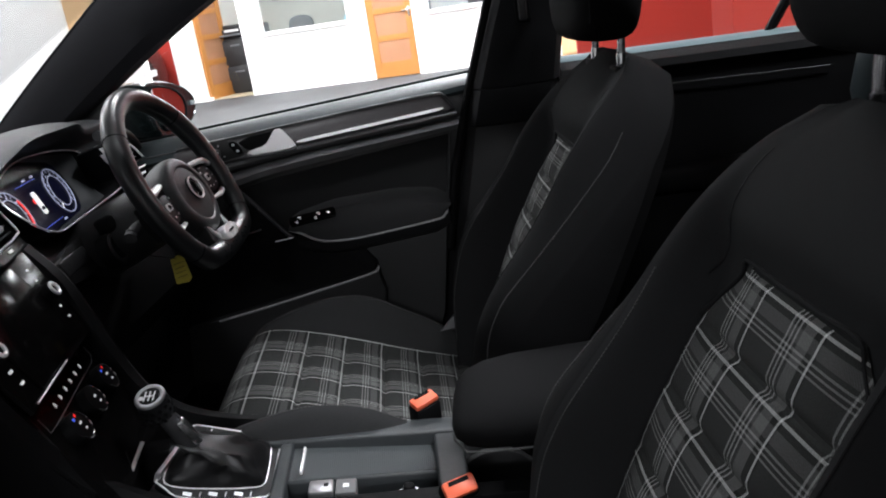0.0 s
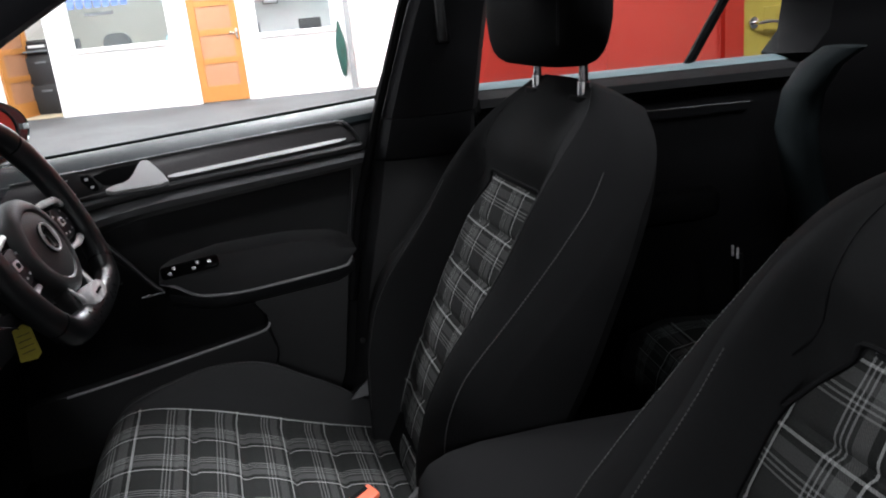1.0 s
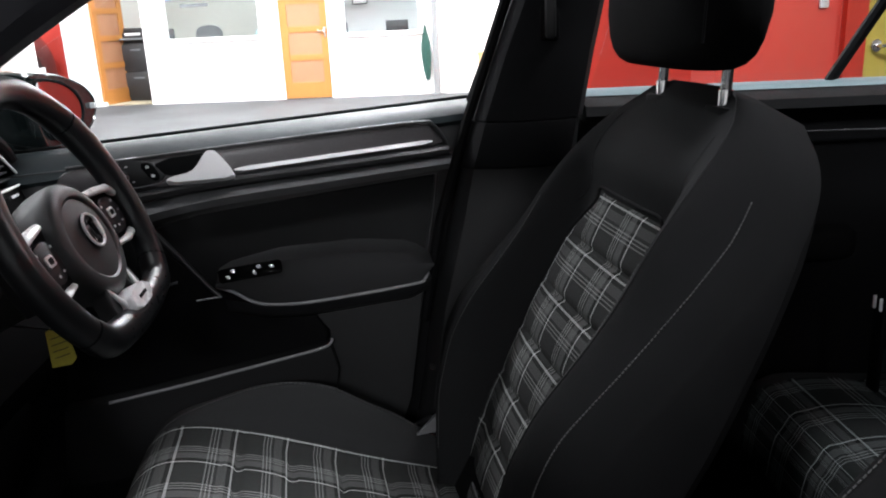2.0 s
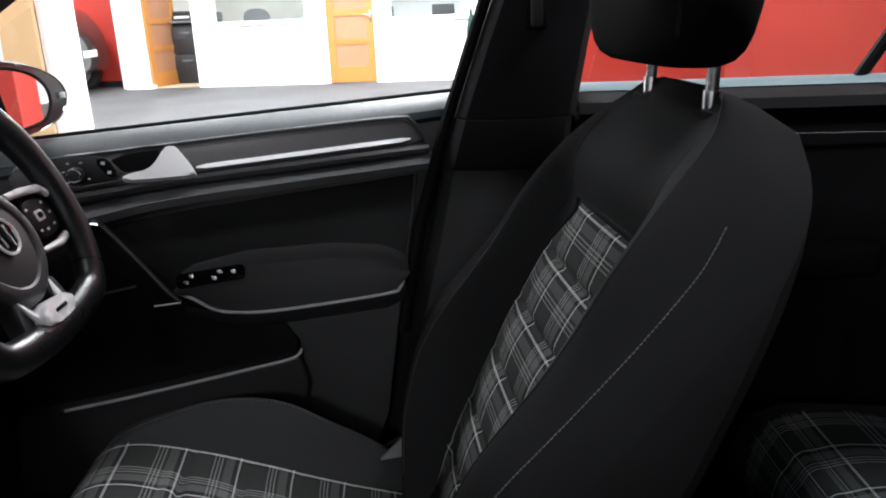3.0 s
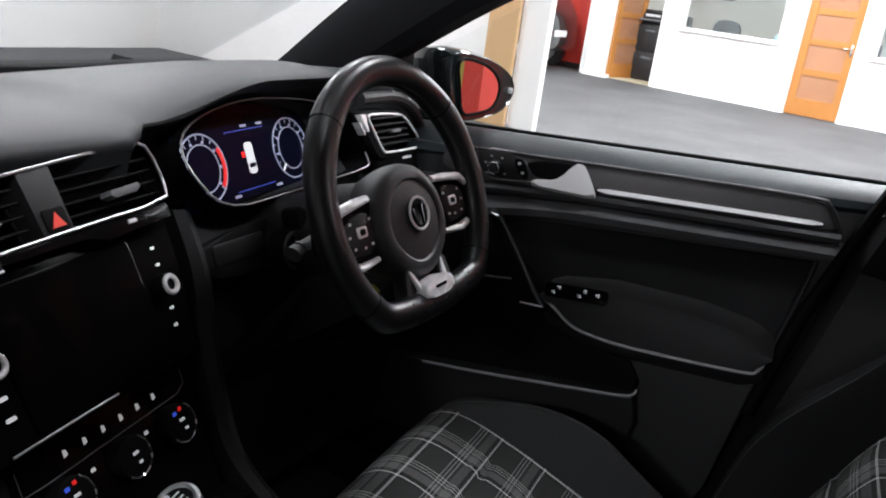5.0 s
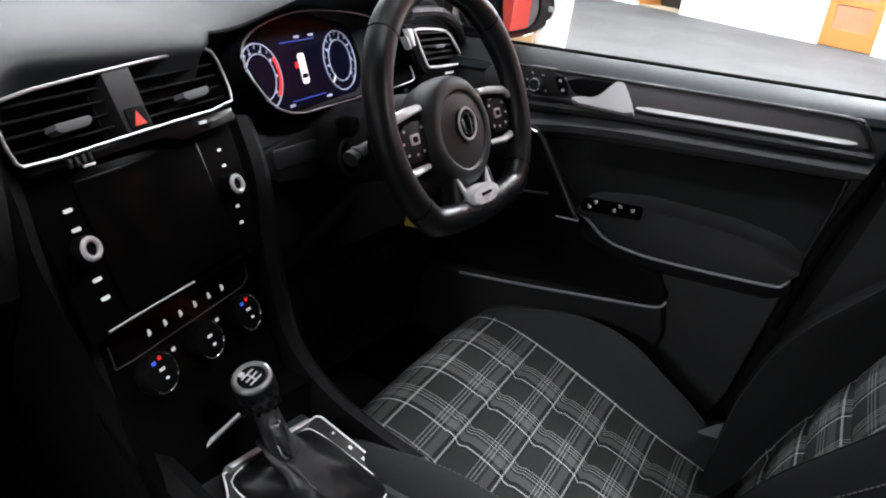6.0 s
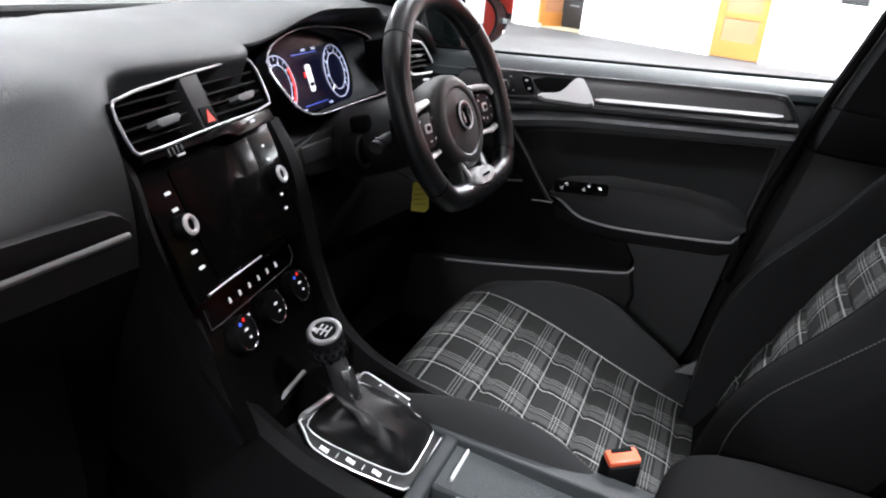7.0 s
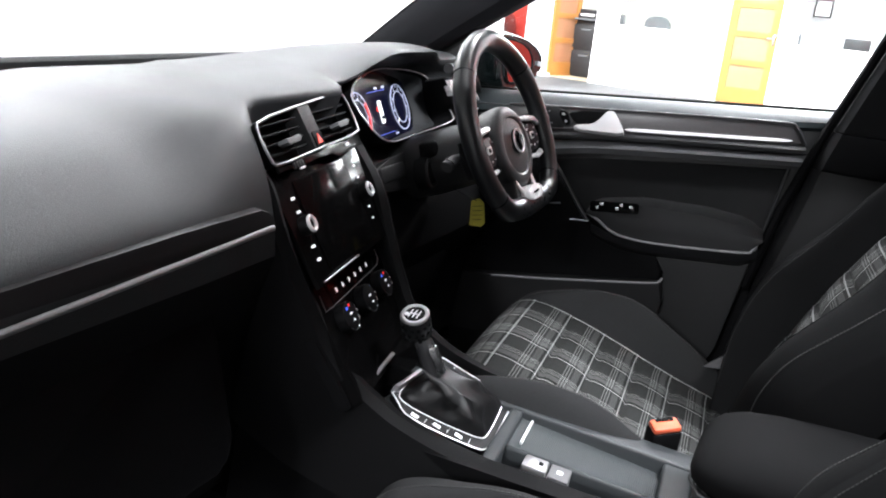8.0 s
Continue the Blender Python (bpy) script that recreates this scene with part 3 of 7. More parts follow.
for y, k in ((-0.85, 0.93), (-0.8, 0.98), (-0.6, 1.0), (0.6, 1.0), (0.8, 0.98), (0.85, 0.93)):
    rings.append([Vector((-6.62 + p.x * k, 12.6 + y, 0.6 + (p.z - 0.6) * k)) for p in pr])
part("body", loft(rings), BODY, pc)
for x, y in ((-7.87, 11.85), (-6.12, 11.85), (-7.87, 13.35), (-6.12, 13.35)):
    wh = part("wheel", disc(0.31, 0.2, axes((x, y - 0.1, 0.31), (1, 0, 0), (0, 0, 1)) @ Matrix.Translation((0, 0, -0.2)), 28, 0.03), BLACKBOX, pc)
    part("rim", disc(0.2, 0.01, axes((x, y - 0.1, 0.31), (1, 0, 0), (0, 0, 1)), 20, 0.004), ALU, wh)
part("tail_light", box((0.05, 0.28, 0.12), (-5.67, 12.0, 0.82), None, 0.015), RED_KEY, pc)
part("number_plate", box((0.012, 0.5, 0.11), (-5.595, 12.6, 0.62), None, 0.003), GREY_PRINT, pc)

# red wall and yellow door close beside the car
RW = ((0.85, 6.2), (5.0, 6.1)), ((0.93, 1.95), (1.75, 2.72))
for (xa, ya), (xb, yb) in RW:
    ln = math.hypot(xb - xa, yb - ya)
    m = axes((xa, ya, 0), (xb - xa, yb - ya, 0), (0, 0, 1))
    solid("wall_red", box((ln, 3.88, 0.08), (ln / 2, 1.94, -0.042), m), WALLRED, "red painted partition wall beside the car", "wall", kind="structure", smooth=False)
mY = axes((1.75, 2.72, 0), (0.985, 0.17, 0), (0, 0, 1))
solid("trim", box((0.10, 2.1, 0.06), (0.05, 1.05, 0.0), mY), mat("dark_red_reveal", (0.42, 0.03, 0.015), 0.5), "dark red painted door reveal", "trim", kind="structure", smooth=False)
solid("wall_red", box((4.0, 1.78, 0.08), (2.0, 2.99, -0.042), mY), WALLRED, "red painted wall over the yellow door", "wall", kind="structure", smooth=False)
solid("wall_red", box((3.0, 2.1, 0.08), (2.46, 1.05, -0.042), mY), WALLRED, "red painted wall beyond the yellow door", "wall", kind="structure", smooth=False)
yd = thing("door_3", "yellow varnished panelled door with lever handle", "door", mY @ Vector((0.5, 0, 0)), kind="structure")
part("door_leaf", box((0.84, 2.05, 0.03), (0.53, 1.03, -0.03), mY), YDOOR, yd, smooth=False)
for u0, u1, z0, z1 in ((0.11, 0.23, 0.01, 2.05), (0.83, 0.95, 0.01, 2.05), (0.47, 0.59, 0.01, 2.05), (0.23, 0.47, 0.01, 0.22), (0.59, 0.83, 0.01, 0.22), (0.23, 0.47, 0.90, 1.02), (0.59, 0.83, 0.90, 1.02),
                       (0.23, 0.47, 1.93, 2.05), (0.59, 0.83, 1.93, 2.05)):
    part("door_rail", box((u1 - u0, z1 - z0, 0.014), ((u0 + u1) / 2, (z0 + z1) / 2, -0.006), mY, 0.003), YDOOR, yd, smooth=False)
hd = part("door_handle", disc(0.026, 0.012, mY @ Matrix.Translation((0.17, 0.955, 0.001)), 20, 0.003), CHROME, yd)
part("lever", tube([mY @ Vector(p) for p in ((0.17, 0.955, 0.01), (0.17, 0.955, 0.045), (0.20, 0.958, 0.05), (0.25, 0.956, 0.048), (0.29, 0.948, 0.046))], 0.0085, 8), CHROME, hd)
sw = thing("light_switch", "white plastic light switch on the red wall", "switch", (1.55, 2.5, 1.15))
mS = axes((0.93, 1.95, 0), (0.82, 0.77, 0), (0, 0, 1))
part("plate", box((0.085, 0.085, 0.009), (0.90, 1.16, 0.004), mS, 0.003), GREY_PRINT, sw)
part("rocker", box((0.03, 0.045, 0.006), (0.90, 1.16, 0.011), mS, 0.002), GREY_PRINT, sw)


# ---- car shell: floor, roof, pillars, rear ----
solid("car_floor", join(box((2.9, 1.44, 0.04), (0.2, 0, 0.26), None, 0.01), box((1.5, 0.24, 0.14), (-0.2, 0.03, 0.33), None, 0.03)), CARPET, "black carpeted car floor with centre tunnel", "car floor", kind="structure")
ROOF = ((-0.22, 1.425, 0.50), (0.05, 1.452, 0.535), (0.12, 1.455, 0.54), (0.30, 1.462, 0.55), (0.60, 1.464, 0.56), (1.1, 1.44, 0.54), (1.6, 1.38, 0.50))


def roof_piece(rows, a0, a1):
    """A strip of the roof shell between two angles across it."""
    rings = []
    for x, z, w in rows:
        an = [a0 + (a1 - a0) * q / 8 for q in range(9)]
        rings.append([Vector((x, w * math.sin(radians(a)), z - 0.10 * (1 - math.cos(radians(a * 0.9))))) for a in an]
                     + [Vector((x, (w + 0.04) * math.sin(radians(a)), z + 0.05 - 0.11 * (1 - math.cos(radians(a * 0.9))))) for a in an[::-1]])
    return loft(rings)


# roof is out of view; its glass opening is added to light the cabin
roof = thing("car_roof", "unseen black cloth headliner round an added light opening", "car roof", (0.5, 0, 1.4), kind="structure")
for rows, a0, a1 in ((ROOF[:3], -80, 80), (ROOF[4:], -80, 80), (ROOF[2:5], -80, -42), (ROOF[2:5], 42, 80)):
    part("headliner", roof_piece(rows, a0, a1), HEADLINE, roof)
g = part("added_roof_glass", box((0.48, 0.72, 0.006), (0.36, 0, 1.49)), GLASS, roof, "clear glass in the added roof opening", smooth=False)
g.visible_shadow = False


def side_plate(name, pts, y, depth, material, parent=None, label="", bevel=0.004, smooth_rounds=0):
    """A plate in the plane of the car's side: outline in x and z, its face at y, thickness away from the cabin."""
    out = [(p.x, p.y) for p in smooth_line([(a, b, 0) for a, b in pts], smooth_rounds, True)] if smooth_rounds else pts
    return part(name, prism(out, 0.0, axes((0, y, 0), (1, 0, 0), (0, 0, 1)), bevel, 2, depth), material, parent, label)


def a_pillar(sign, y):
    ap = thing("a_pillar", "black cloth-covered windscreen pillar", "pillar", (-0.7, y, 1.0), kind="structure")
    lo = [(-1.04, 0.975), (-0.755, 1.185), (-0.45, 1.385), (-0.18, 1.475)]
    hi = [(-0.86, 0.985), (-0.652, 1.108), (-0.459, 1.212), (-0.08, 1.40)]
    a, b = spline([(x, 0, z) for x, z in lo], 14), spline([(x, 0, z) for x, z in hi], 14)
    rings = []
    for i, (p, q) in enumerate(zip(a, b)):
        inn = sign * 0.13 * i / 14
        yy = y - inn
        rings.append([Vector((p.x, yy + sign * 0.06, p.z)), Vector((p.x, yy + sign * 0.015, p.z - 0.004)), Vector((lerp(p.x, q.x, 0.2), yy, lerp(p.z, q.z, 0.2))),
                      Vector((lerp(p.x, q.x, 0.5), yy - sign * 0.008, lerp(p.z, q.z, 0.5))), Vector((lerp(p.x, q.x, 0.85), yy, lerp(p.z, q.z, 0.85))),
                      Vector((q.x, yy + sign * 0.02, q.z)), Vector((q.x, yy + sign * 0.07, q.z))])
    part("pillar_trim", loft(rings), PILLARCLOTH, ap)
    part("seal", tube([r[0] + Vector((0.004, -sign * 0.03, 0.004)) for r in rings], 0.006, 6), DARK, ap)
    return ap


a_pillar(1, 0.68)
a_pillar(-1, -0.68)

bp = thing("b_pillar", "black grained pillar between the doors", "pillar", (0.12, 0.72, 0.3), kind="structure")
rings = []
for z, xf, xr, inn in ((0.32, -0.10, 0.16, 0), (0.50, -0.06, 0.17, 0), (0.68, -0.03, 0.19, 0), (0.82, 0.005, 0.205, 0), (0.988, 0.042, 0.222, 0)):
    rings.append([Vector((x, y + inn, z)) for x, y in ((xf, 0.80), (xf + 0.004, 0.735), (xf + 0.02, 0.712), (xf + 0.06, 0.70), (xr - 0.05, 0.70), (xr - 0.012, 0.715), (xr, 0.74), (xr, 0.80))])
part("lower_trim", loft(rings), TRIM, bp)
rings = []
for z, xf, xr, inn in ((0.992, 0.052, 0.226, 0), (1.09, 0.086, 0.243, -0.004), (1.17, 0.116, 0.258, -0.012), (1.30, 0.166, 0.29, -0.05), (1.44, 0.224, 0.33, -0.12)):
    rings.append([Vector((x, y + inn, z)) for x, y in ((xf, 0.79), (xf, 0.73), (xf + 0.014, 0.706), (xf + 0.05, 0.694), (xr - 0.05, 0.694), (xr - 0.014, 0.706), (xr, 0.735), (xr, 0.79))])
part("upper_trim", loft(rings), PILLAR, bp)
rings = []
for z, d in ((0.918, 0.006), (0.922, 0.012), (0.93, 0.014), (0.975, 0.013), (0.990, 0.010)):
    xf, xr = 0.026 + (z - 0.918) * 0.30, 0.205 + (z - 0.918) * 0.2
    rings.append([Vector((x, y, z)) for x, y in ((xf, 0.76), (xf + 0.002, 0.73), (xf + 0.018, 0.712 - d), (xf + 0.06, 0.700 - d), (xr - 0.05, 0.700 - d), (xr - 0.01, 0.715 - d), (xr, 0.76))])
part("belt_cover", loft(rings), PILLAR, bp, "grained cover over the belt reel")
side_plate("jamb", [(-0.14, 0.34), (0.12, 0.34), (0.16, 0.985), (-0.01, 0.985)], 0.775, 0.03, HARD, bp)
part("door_seal", tube([(-0.045, 0.735, 0.66), (-0.01, 0.738, 0.83), (0.040, 0.738, 0.99), (0.062, 0.738, 1.05), (0.108, 0.728, 1.18), (0.212, 0.63, 1.43)], 0.009, 8), DARK, bp)
part("belt_slider", box((0.03, 0.012, 0.05), (0.165, 0.688, 1.135), None, 0.005), DARK, bp)
part("trim_screw", disc(0.006, 0.004, axes((-0.036, 0.699, 0.587), (-1, 0, 0), (0, 0, 1)), 16, 0.001), CHROME, bp)
part("belt_loop", box((0.016, 0.016, 0.075), (0.165, 0.68, 1.15), None, 0.006), TRIM, bp)


# rear door, quarter light and rear flank
rd = thing("rear_door", "black rear door trim with a painted sill sheen", "car door", (0.5, 0.74, 0.3))
side_plate("door_panel", [(0.235, 0.35), (0.66, 0.35), (0.83, 0.62), (0.90, 0.985), (0.235, 0.985)], 0.74, 0.06, DARK, rd, "")
rings, caps = [], []
for x in np.linspace(0.232, 0.93, 12):
    zt = 1.022 - 0.012 * (x - 0.232)
    rings.append([Vector((x, y, zt + z)) for y, z in ((0.83, -0.045), (0.83, -0.004), (0.80, -0.004), (0.766, -0.008), (0.738, -0.020), (0.732, -0.035), (0.74, -0.045))])
    caps.append([Vector((x, y, zt + z)) for y, z in ((0.80, -0.004), (0.80, 0.004), (0.79, 0.004), (0.774, 0.0), (0.767, -0.006), (0.78, -0.006))])
part("window_sill", loft(rings), HARD, rd)
# the sheen on the black sill, laid on as its own pale strip
part("sill_edge", loft(caps), SILLSHEEN, rd, "sill top coloured pale teal-grey as its sheen")
part("trim_strip", tube([(0.43, 0.735, 0.948), (0.6, 0.734, 0.944), (0.76, 0.735, 0.940)], 0.0012, 6), TRIM, rd)
part("armrest", box((0.36, 0.05, 0.06), (0.50, 0.71, 0.76), None, 0.02, 3), HARD, rd)
part("quarter_post", tube([(0.655, 0.795, 1.005), (0.70, 0.79, 1.08), (0.76, 0.77, 1.19), (0.86, 0.70, 1.36)], 0.014, 8, squash=0.6), DARK, rd)
rf = thing("rear_flank", "black rear quarter trim and roof pillar", "car trim", (1.1, 0.7, 0.3), kind="structure")
part("quarter_trim", loft([[Vector((x0, 0.83, z)), Vector((x0 + 0.01, 0.775, z)), Vector((x0 + 0.05, 0.735, z)), Vector((1.55, 0.70 - i, z)), Vector((1.55, 0.83, z))]
                           for z, x0, i in ((0.3, 0.80, 0), (0.62, 0.83, 0), (0.985, 0.862, 0), (1.02, 0.835, 0), (1.06, 0.87, 0), (1.13, 0.88, 0.01), (1.25, 0.85, 0.08), (1.42, 0.72, 0.16))]), DARK, rf)
lf = thing("near_flank", "plain dark rear flank of the passenger side", "car trim", (0.9, -0.74, 0.3), kind="structure")
side_plate("panel", [(0.42, 0.3), (1.6, 0.3), (1.6, 1.40), (1.05, 1.40), (0.95, 1.0), (0.42, 0.99)], -0.73, 0.03, DARK, lf)
part("post", loft([[Vector((x, y, z)) for x, y in ((xf, -0.79), (xf, -0.72), (xf + 0.14, -0.72), (xf + 0.14, -0.79))] for z, xf in ((0.3, 0.26), (1.0, 0.36), (1.42, 0.50))]), PILLAR, lf)
tg = thing("tailgate", "dark tailgate trim behind the rear bench", "car trim", (1.6, 0, 0.3), kind="structure")
part("panel", box((0.05, 1.5, 0.72), (1.62, 0, 0.66), None, 0.02), DARK, tg)

# glass
def pane(name, label, pts):
    bm = bmesh.new()
    n = (Vector(pts[1]) - Vector(pts[0])).cross(Vector(pts[2]) - Vector(pts[0])).normalized() * 0.004
    lo = [bm.verts.new(p) for p in pts]
    hi = [bm.verts.new(Vector(p) + n) for p in pts]
    k = len(pts)
    bm.faces.new(hi)
    bm.faces.new(lo[::-1])
    for i in range(k):
        bm.faces.new((lo[i], lo[(i + 1) % k], hi[(i + 1) % k], hi[i]))
    ob = solid(name, bm, GLASS, label, "car window", smooth=False)
    ob.visible_shadow = False
    return ob


pane("windscreen", "clear curved car windscreen", [(-1.16, -0.62, 0.985), (-1.16, 0.62, 0.985), (-0.22, 0.48, 1.445), (-0.22, -0.48, 1.445)])
pane("rear_side_window", "clear rear door window glass", [(0.25, 0.80, 1.015), (0.85, 0.80, 1.01), (0.80, 0.66, 1.39), (0.34, 0.66, 1.42)])

# ---- rear bench ----
rb = thing("rear_bench", "black rear bench with tartan centre panels", "car seat", (0.9, 0, 0.3))
for yc in (-0.33, 0.33):
    rings = []
    for x, zt in ((0.45, 0.40), (0.445, 0.50), (0.465, 0.555), (0.52, 0.575), (0.75, 0.555), (0.98, 0.52)):
        rings.append([Vector((x + (0.03 if z < -0.05 else 0), yc + 0.32 * u, (zt + z) if z > -0.2 else 0.33)) for u, z in
                      ((-1, -0.3), (-1, -0.06), (-0.96, -0.015), (-0.8, 0.012), (-0.6, 0.004), (0, 0), (0.6, 0.004), (0.8, 0.012), (0.96, -0.015), (1, -0.06), (1, -0.3))])
    part("cushion", loft(rings), CLOTH_SIDE, rb)
    C = [Vector(p) for p in ((0.439, 0, 0.48), (0.453, 0, 0.545), (0.51, 0, 0.583), (0.75, 0, 0.563), (0.97, 0, 0.53))]
    part("tartan_panel", sheet(lambda a, b, yc=yc, C=C: spline(C, 24)[round(b * 24)] + Vector((0, yc + 0.46 * (a - 0.5), 0.006 * abs(math.sin(math.pi * b * 6.4)) ** 0.6)), 8, 24, lambda a, b: (0.46 * a, 0.56 * b)), PLAID_REAR, rb)
    rings = []
    for s, w in ((0.0, 0.30), (0.1, 0.315), (0.35, 0.315), (0.5, 0.29), (0.58, 0.22)):
        x0, z0 = 0.98 + 0.40 * s, 0.52 + 0.92 * s
        rings.append([Vector((x0 + d, yc + w * u, z0 + d * -0.4)) for u, d in ((-1, 0.06), (-1, -0.02), (-0.85, -0.055), (-0.5, -0.02), (0.5, -0.02), (0.85, -0.055), (1, -0.02), (1, 0.06), (0.5, 0.10), (-0.5, 0.10))])
    part("backrest", loft(rings), CLOTH, rb)
part("side_bolster", loft([[Vector((x + 0.032 * math.cos(radians(a)), 0.63 + 0.046 * math.sin(radians(a)), z)) for a in range(0, 360, 24)] for x, z in ((0.89, 0.52), (0.85, 0.66), (0.81, 0.80), (0.79, 0.90), (0.802, 0.965), (0.835, 1.01), (0.88, 1.035))]), REARTRIM, rb, "black side bolster tinted teal for window light")
part("buckle", join(box((0.004, 0.004, 0.020), (0.62, 0.538, 0.716), None, 0.001), box((0.004, 0.004, 0.020), (0.62, 0.522, 0.716), None, 0.001)), GREY_PRINT, rb, "pale belt tongue")
part("buckle_stalk", box((0.008, 0.026, 0.16), (0.626, 0.53, 0.635), None, 0.003), DARK, rb)


# ---- front seats ----
YC = 0.377
A_DIR, N_DIR = Vector((0.455, 0, 0.89)), Vector((-0.89, 0, 0.455))
BASE = Vector((-0.03, YC, 0.50))
CUSH = [(-0.420, 0.47), (-0.442, 0.52), (-0.435, 0.568), (-0.404, 0.598), (-0.36, 0.599), (-0.30, 0.578), (-0.20, 0.538), (-0.10, 0.502), (0.0, 0.475), (0.03, 0.472)]
CUSH_LINE = spline([(x, YC, z) for x, z in CUSH], 48)
WARP, WEFT = 0.0935, 0.0730  # repeats of the tartan across and along


def cush_at(b):
    k = b * 48
    i = min(int(k), 47)
    p = CUSH_LINE[i].lerp(CUSH_LINE[i + 1], k - i)
    d = (CUSH_LINE[i + 1] - CUSH_LINE[i]).normalized()
    return p, Vector((-d.z, 0, d.x))


def eased(rows, s, w):
    """A table read softly: the mean over a stretch of +-w."""
    return (table(rows, s - w) + 2 * table(rows, s) + table(rows, s + w)) / 4


# heights of the bolsters along the seat: cushion, then the backrest's valley, crest and outer seam
B_CUSH = ((-0.47, 0.0), (-0.43, 0.0), (-0.40, 0.006), (-0.36, 0.028), (-0.32, 0.062), (-0.28, 0.086), (-0.24, 0.099), (-0.20, 0.101), (-0.15, 0.088), (-0.10, 0.078), (-0.05, 0.058), (0.0, 0.038))
P_BACK = ((-0.05, -0.050), (0.05, -0.038), (0.10, -0.032), (0.17, -0.024), (0.23, -0.020), (0.31, -0.018), (0.40, -0.023), (0.47, -0.026), (0.495, -0.015), (0.52, 0.002), (0.555, 0.0), (0.60, -0.014), (0.63, -0.03))
C_BACK = ((-0.05, -0.025), (0.05, 0.018), (0.12, 0.048), (0.20, 0.064), (0.26, 0.062), (0.30, 0.053), (0.35, 0.042), (0.40, 0.034), (0.45, 0.031), (0.50, 0.022), (0.55, 0.008), (0.60, -0.014), (0.63, -0.03))
O_BACK = ((-0.05, -0.055), (0.03, -0.026), (0.10, 0.012), (0.17, 0.044), (0.21, 0.056), (0.26, 0.055), (0.32, 0.036), (0.40, 0.010), (0.50, -0.020), (0.57, -0.030), (0.63, -0.036))
W_BACK = ((-0.05, 0.215), (0.08, 0.246), (0.22, 0.266), (0.34, 0.268), (0.44, 0.264), (0.50, 0.256), (0.55, 0.240), (0.585, 0.218), (0.61, 0.188), (0.63, 0.150), (0.645, 0.12))
T_BACK = ((-0.05, 0.08), (0.15, 0.095), (0.3, 0.100), (0.45, 0.095), (0.55, 0.092), (0.64, 0.090))


def back_off(s, y):
    """How far the front of the backrest stands out at s up its slope and y across."""
    a = abs(y) * 0.268 / eased(W_BACK, s, 0.015)
    p, h, o = eased(P_BACK, s, 0.012), eased(C_BACK, s, 0.02), eased(O_BACK, s, 0.02)
    rows = ((0, p + 0.004), (0.09, p + 0.003), (0.140, p), (0.152, lerp(p, h, 0.25)), (0.164, lerp(p, h, 0.82)), (0.174, h), (0.190, lerp(h, o, 0.2) + 0.004), (0.212, lerp(h, o, 0.6) + 0.006),
            (0.235, o), (0.250, o - 0.010), (0.261, o - 0.026), (0.268, o - 0.044))
    return eased(rows, a, 0.006)


def back_at(s, y, off=0.0):
    """A point on the front of the backrest: s up its slope, y across."""
    return BASE + A_DIR * s + N_DIR * (back_off(s, y) + off) + Vector((0, y, 0))


def cush_off(x, y):
    """How far the cushion stands above its middle line at x along it and y across."""
    h = eased(B_CUSH, x, 0.015) * (1.0 if y > 0 else 0.80)
    rows = ((0, 0.0), (0.160, 0.0), (0.180, 0.08 * h), (0.192, 0.5 * h), (0.202, 0.92 * h), (0.209, h), (0.222, 0.94 * h), (0.241, 0.66 * h), (0.256, 0.2 * h - 0.010), (0.265, -0.035))
    return eased(rows, abs(y), 0.004)


def stitch(pts, r, dash=0.0028, gap=0.0014):
    """A row of short raised stitches along a line."""
    line = spline(pts, 520)
    bits, run, i0 = [], 0.0, 0
    for i in range(1, len(line)):
        run += (line[i] - line[i - 1]).length
        if i0 is not None and run >= dash:
            bits.append(tube([line[i0], line[(i0 + i) // 2], line[i]], r, 4))
            i0, run = None, 0.0
        elif i0 is None and run >= gap:
            i0, run = i, 0.0
    return join(*bits)


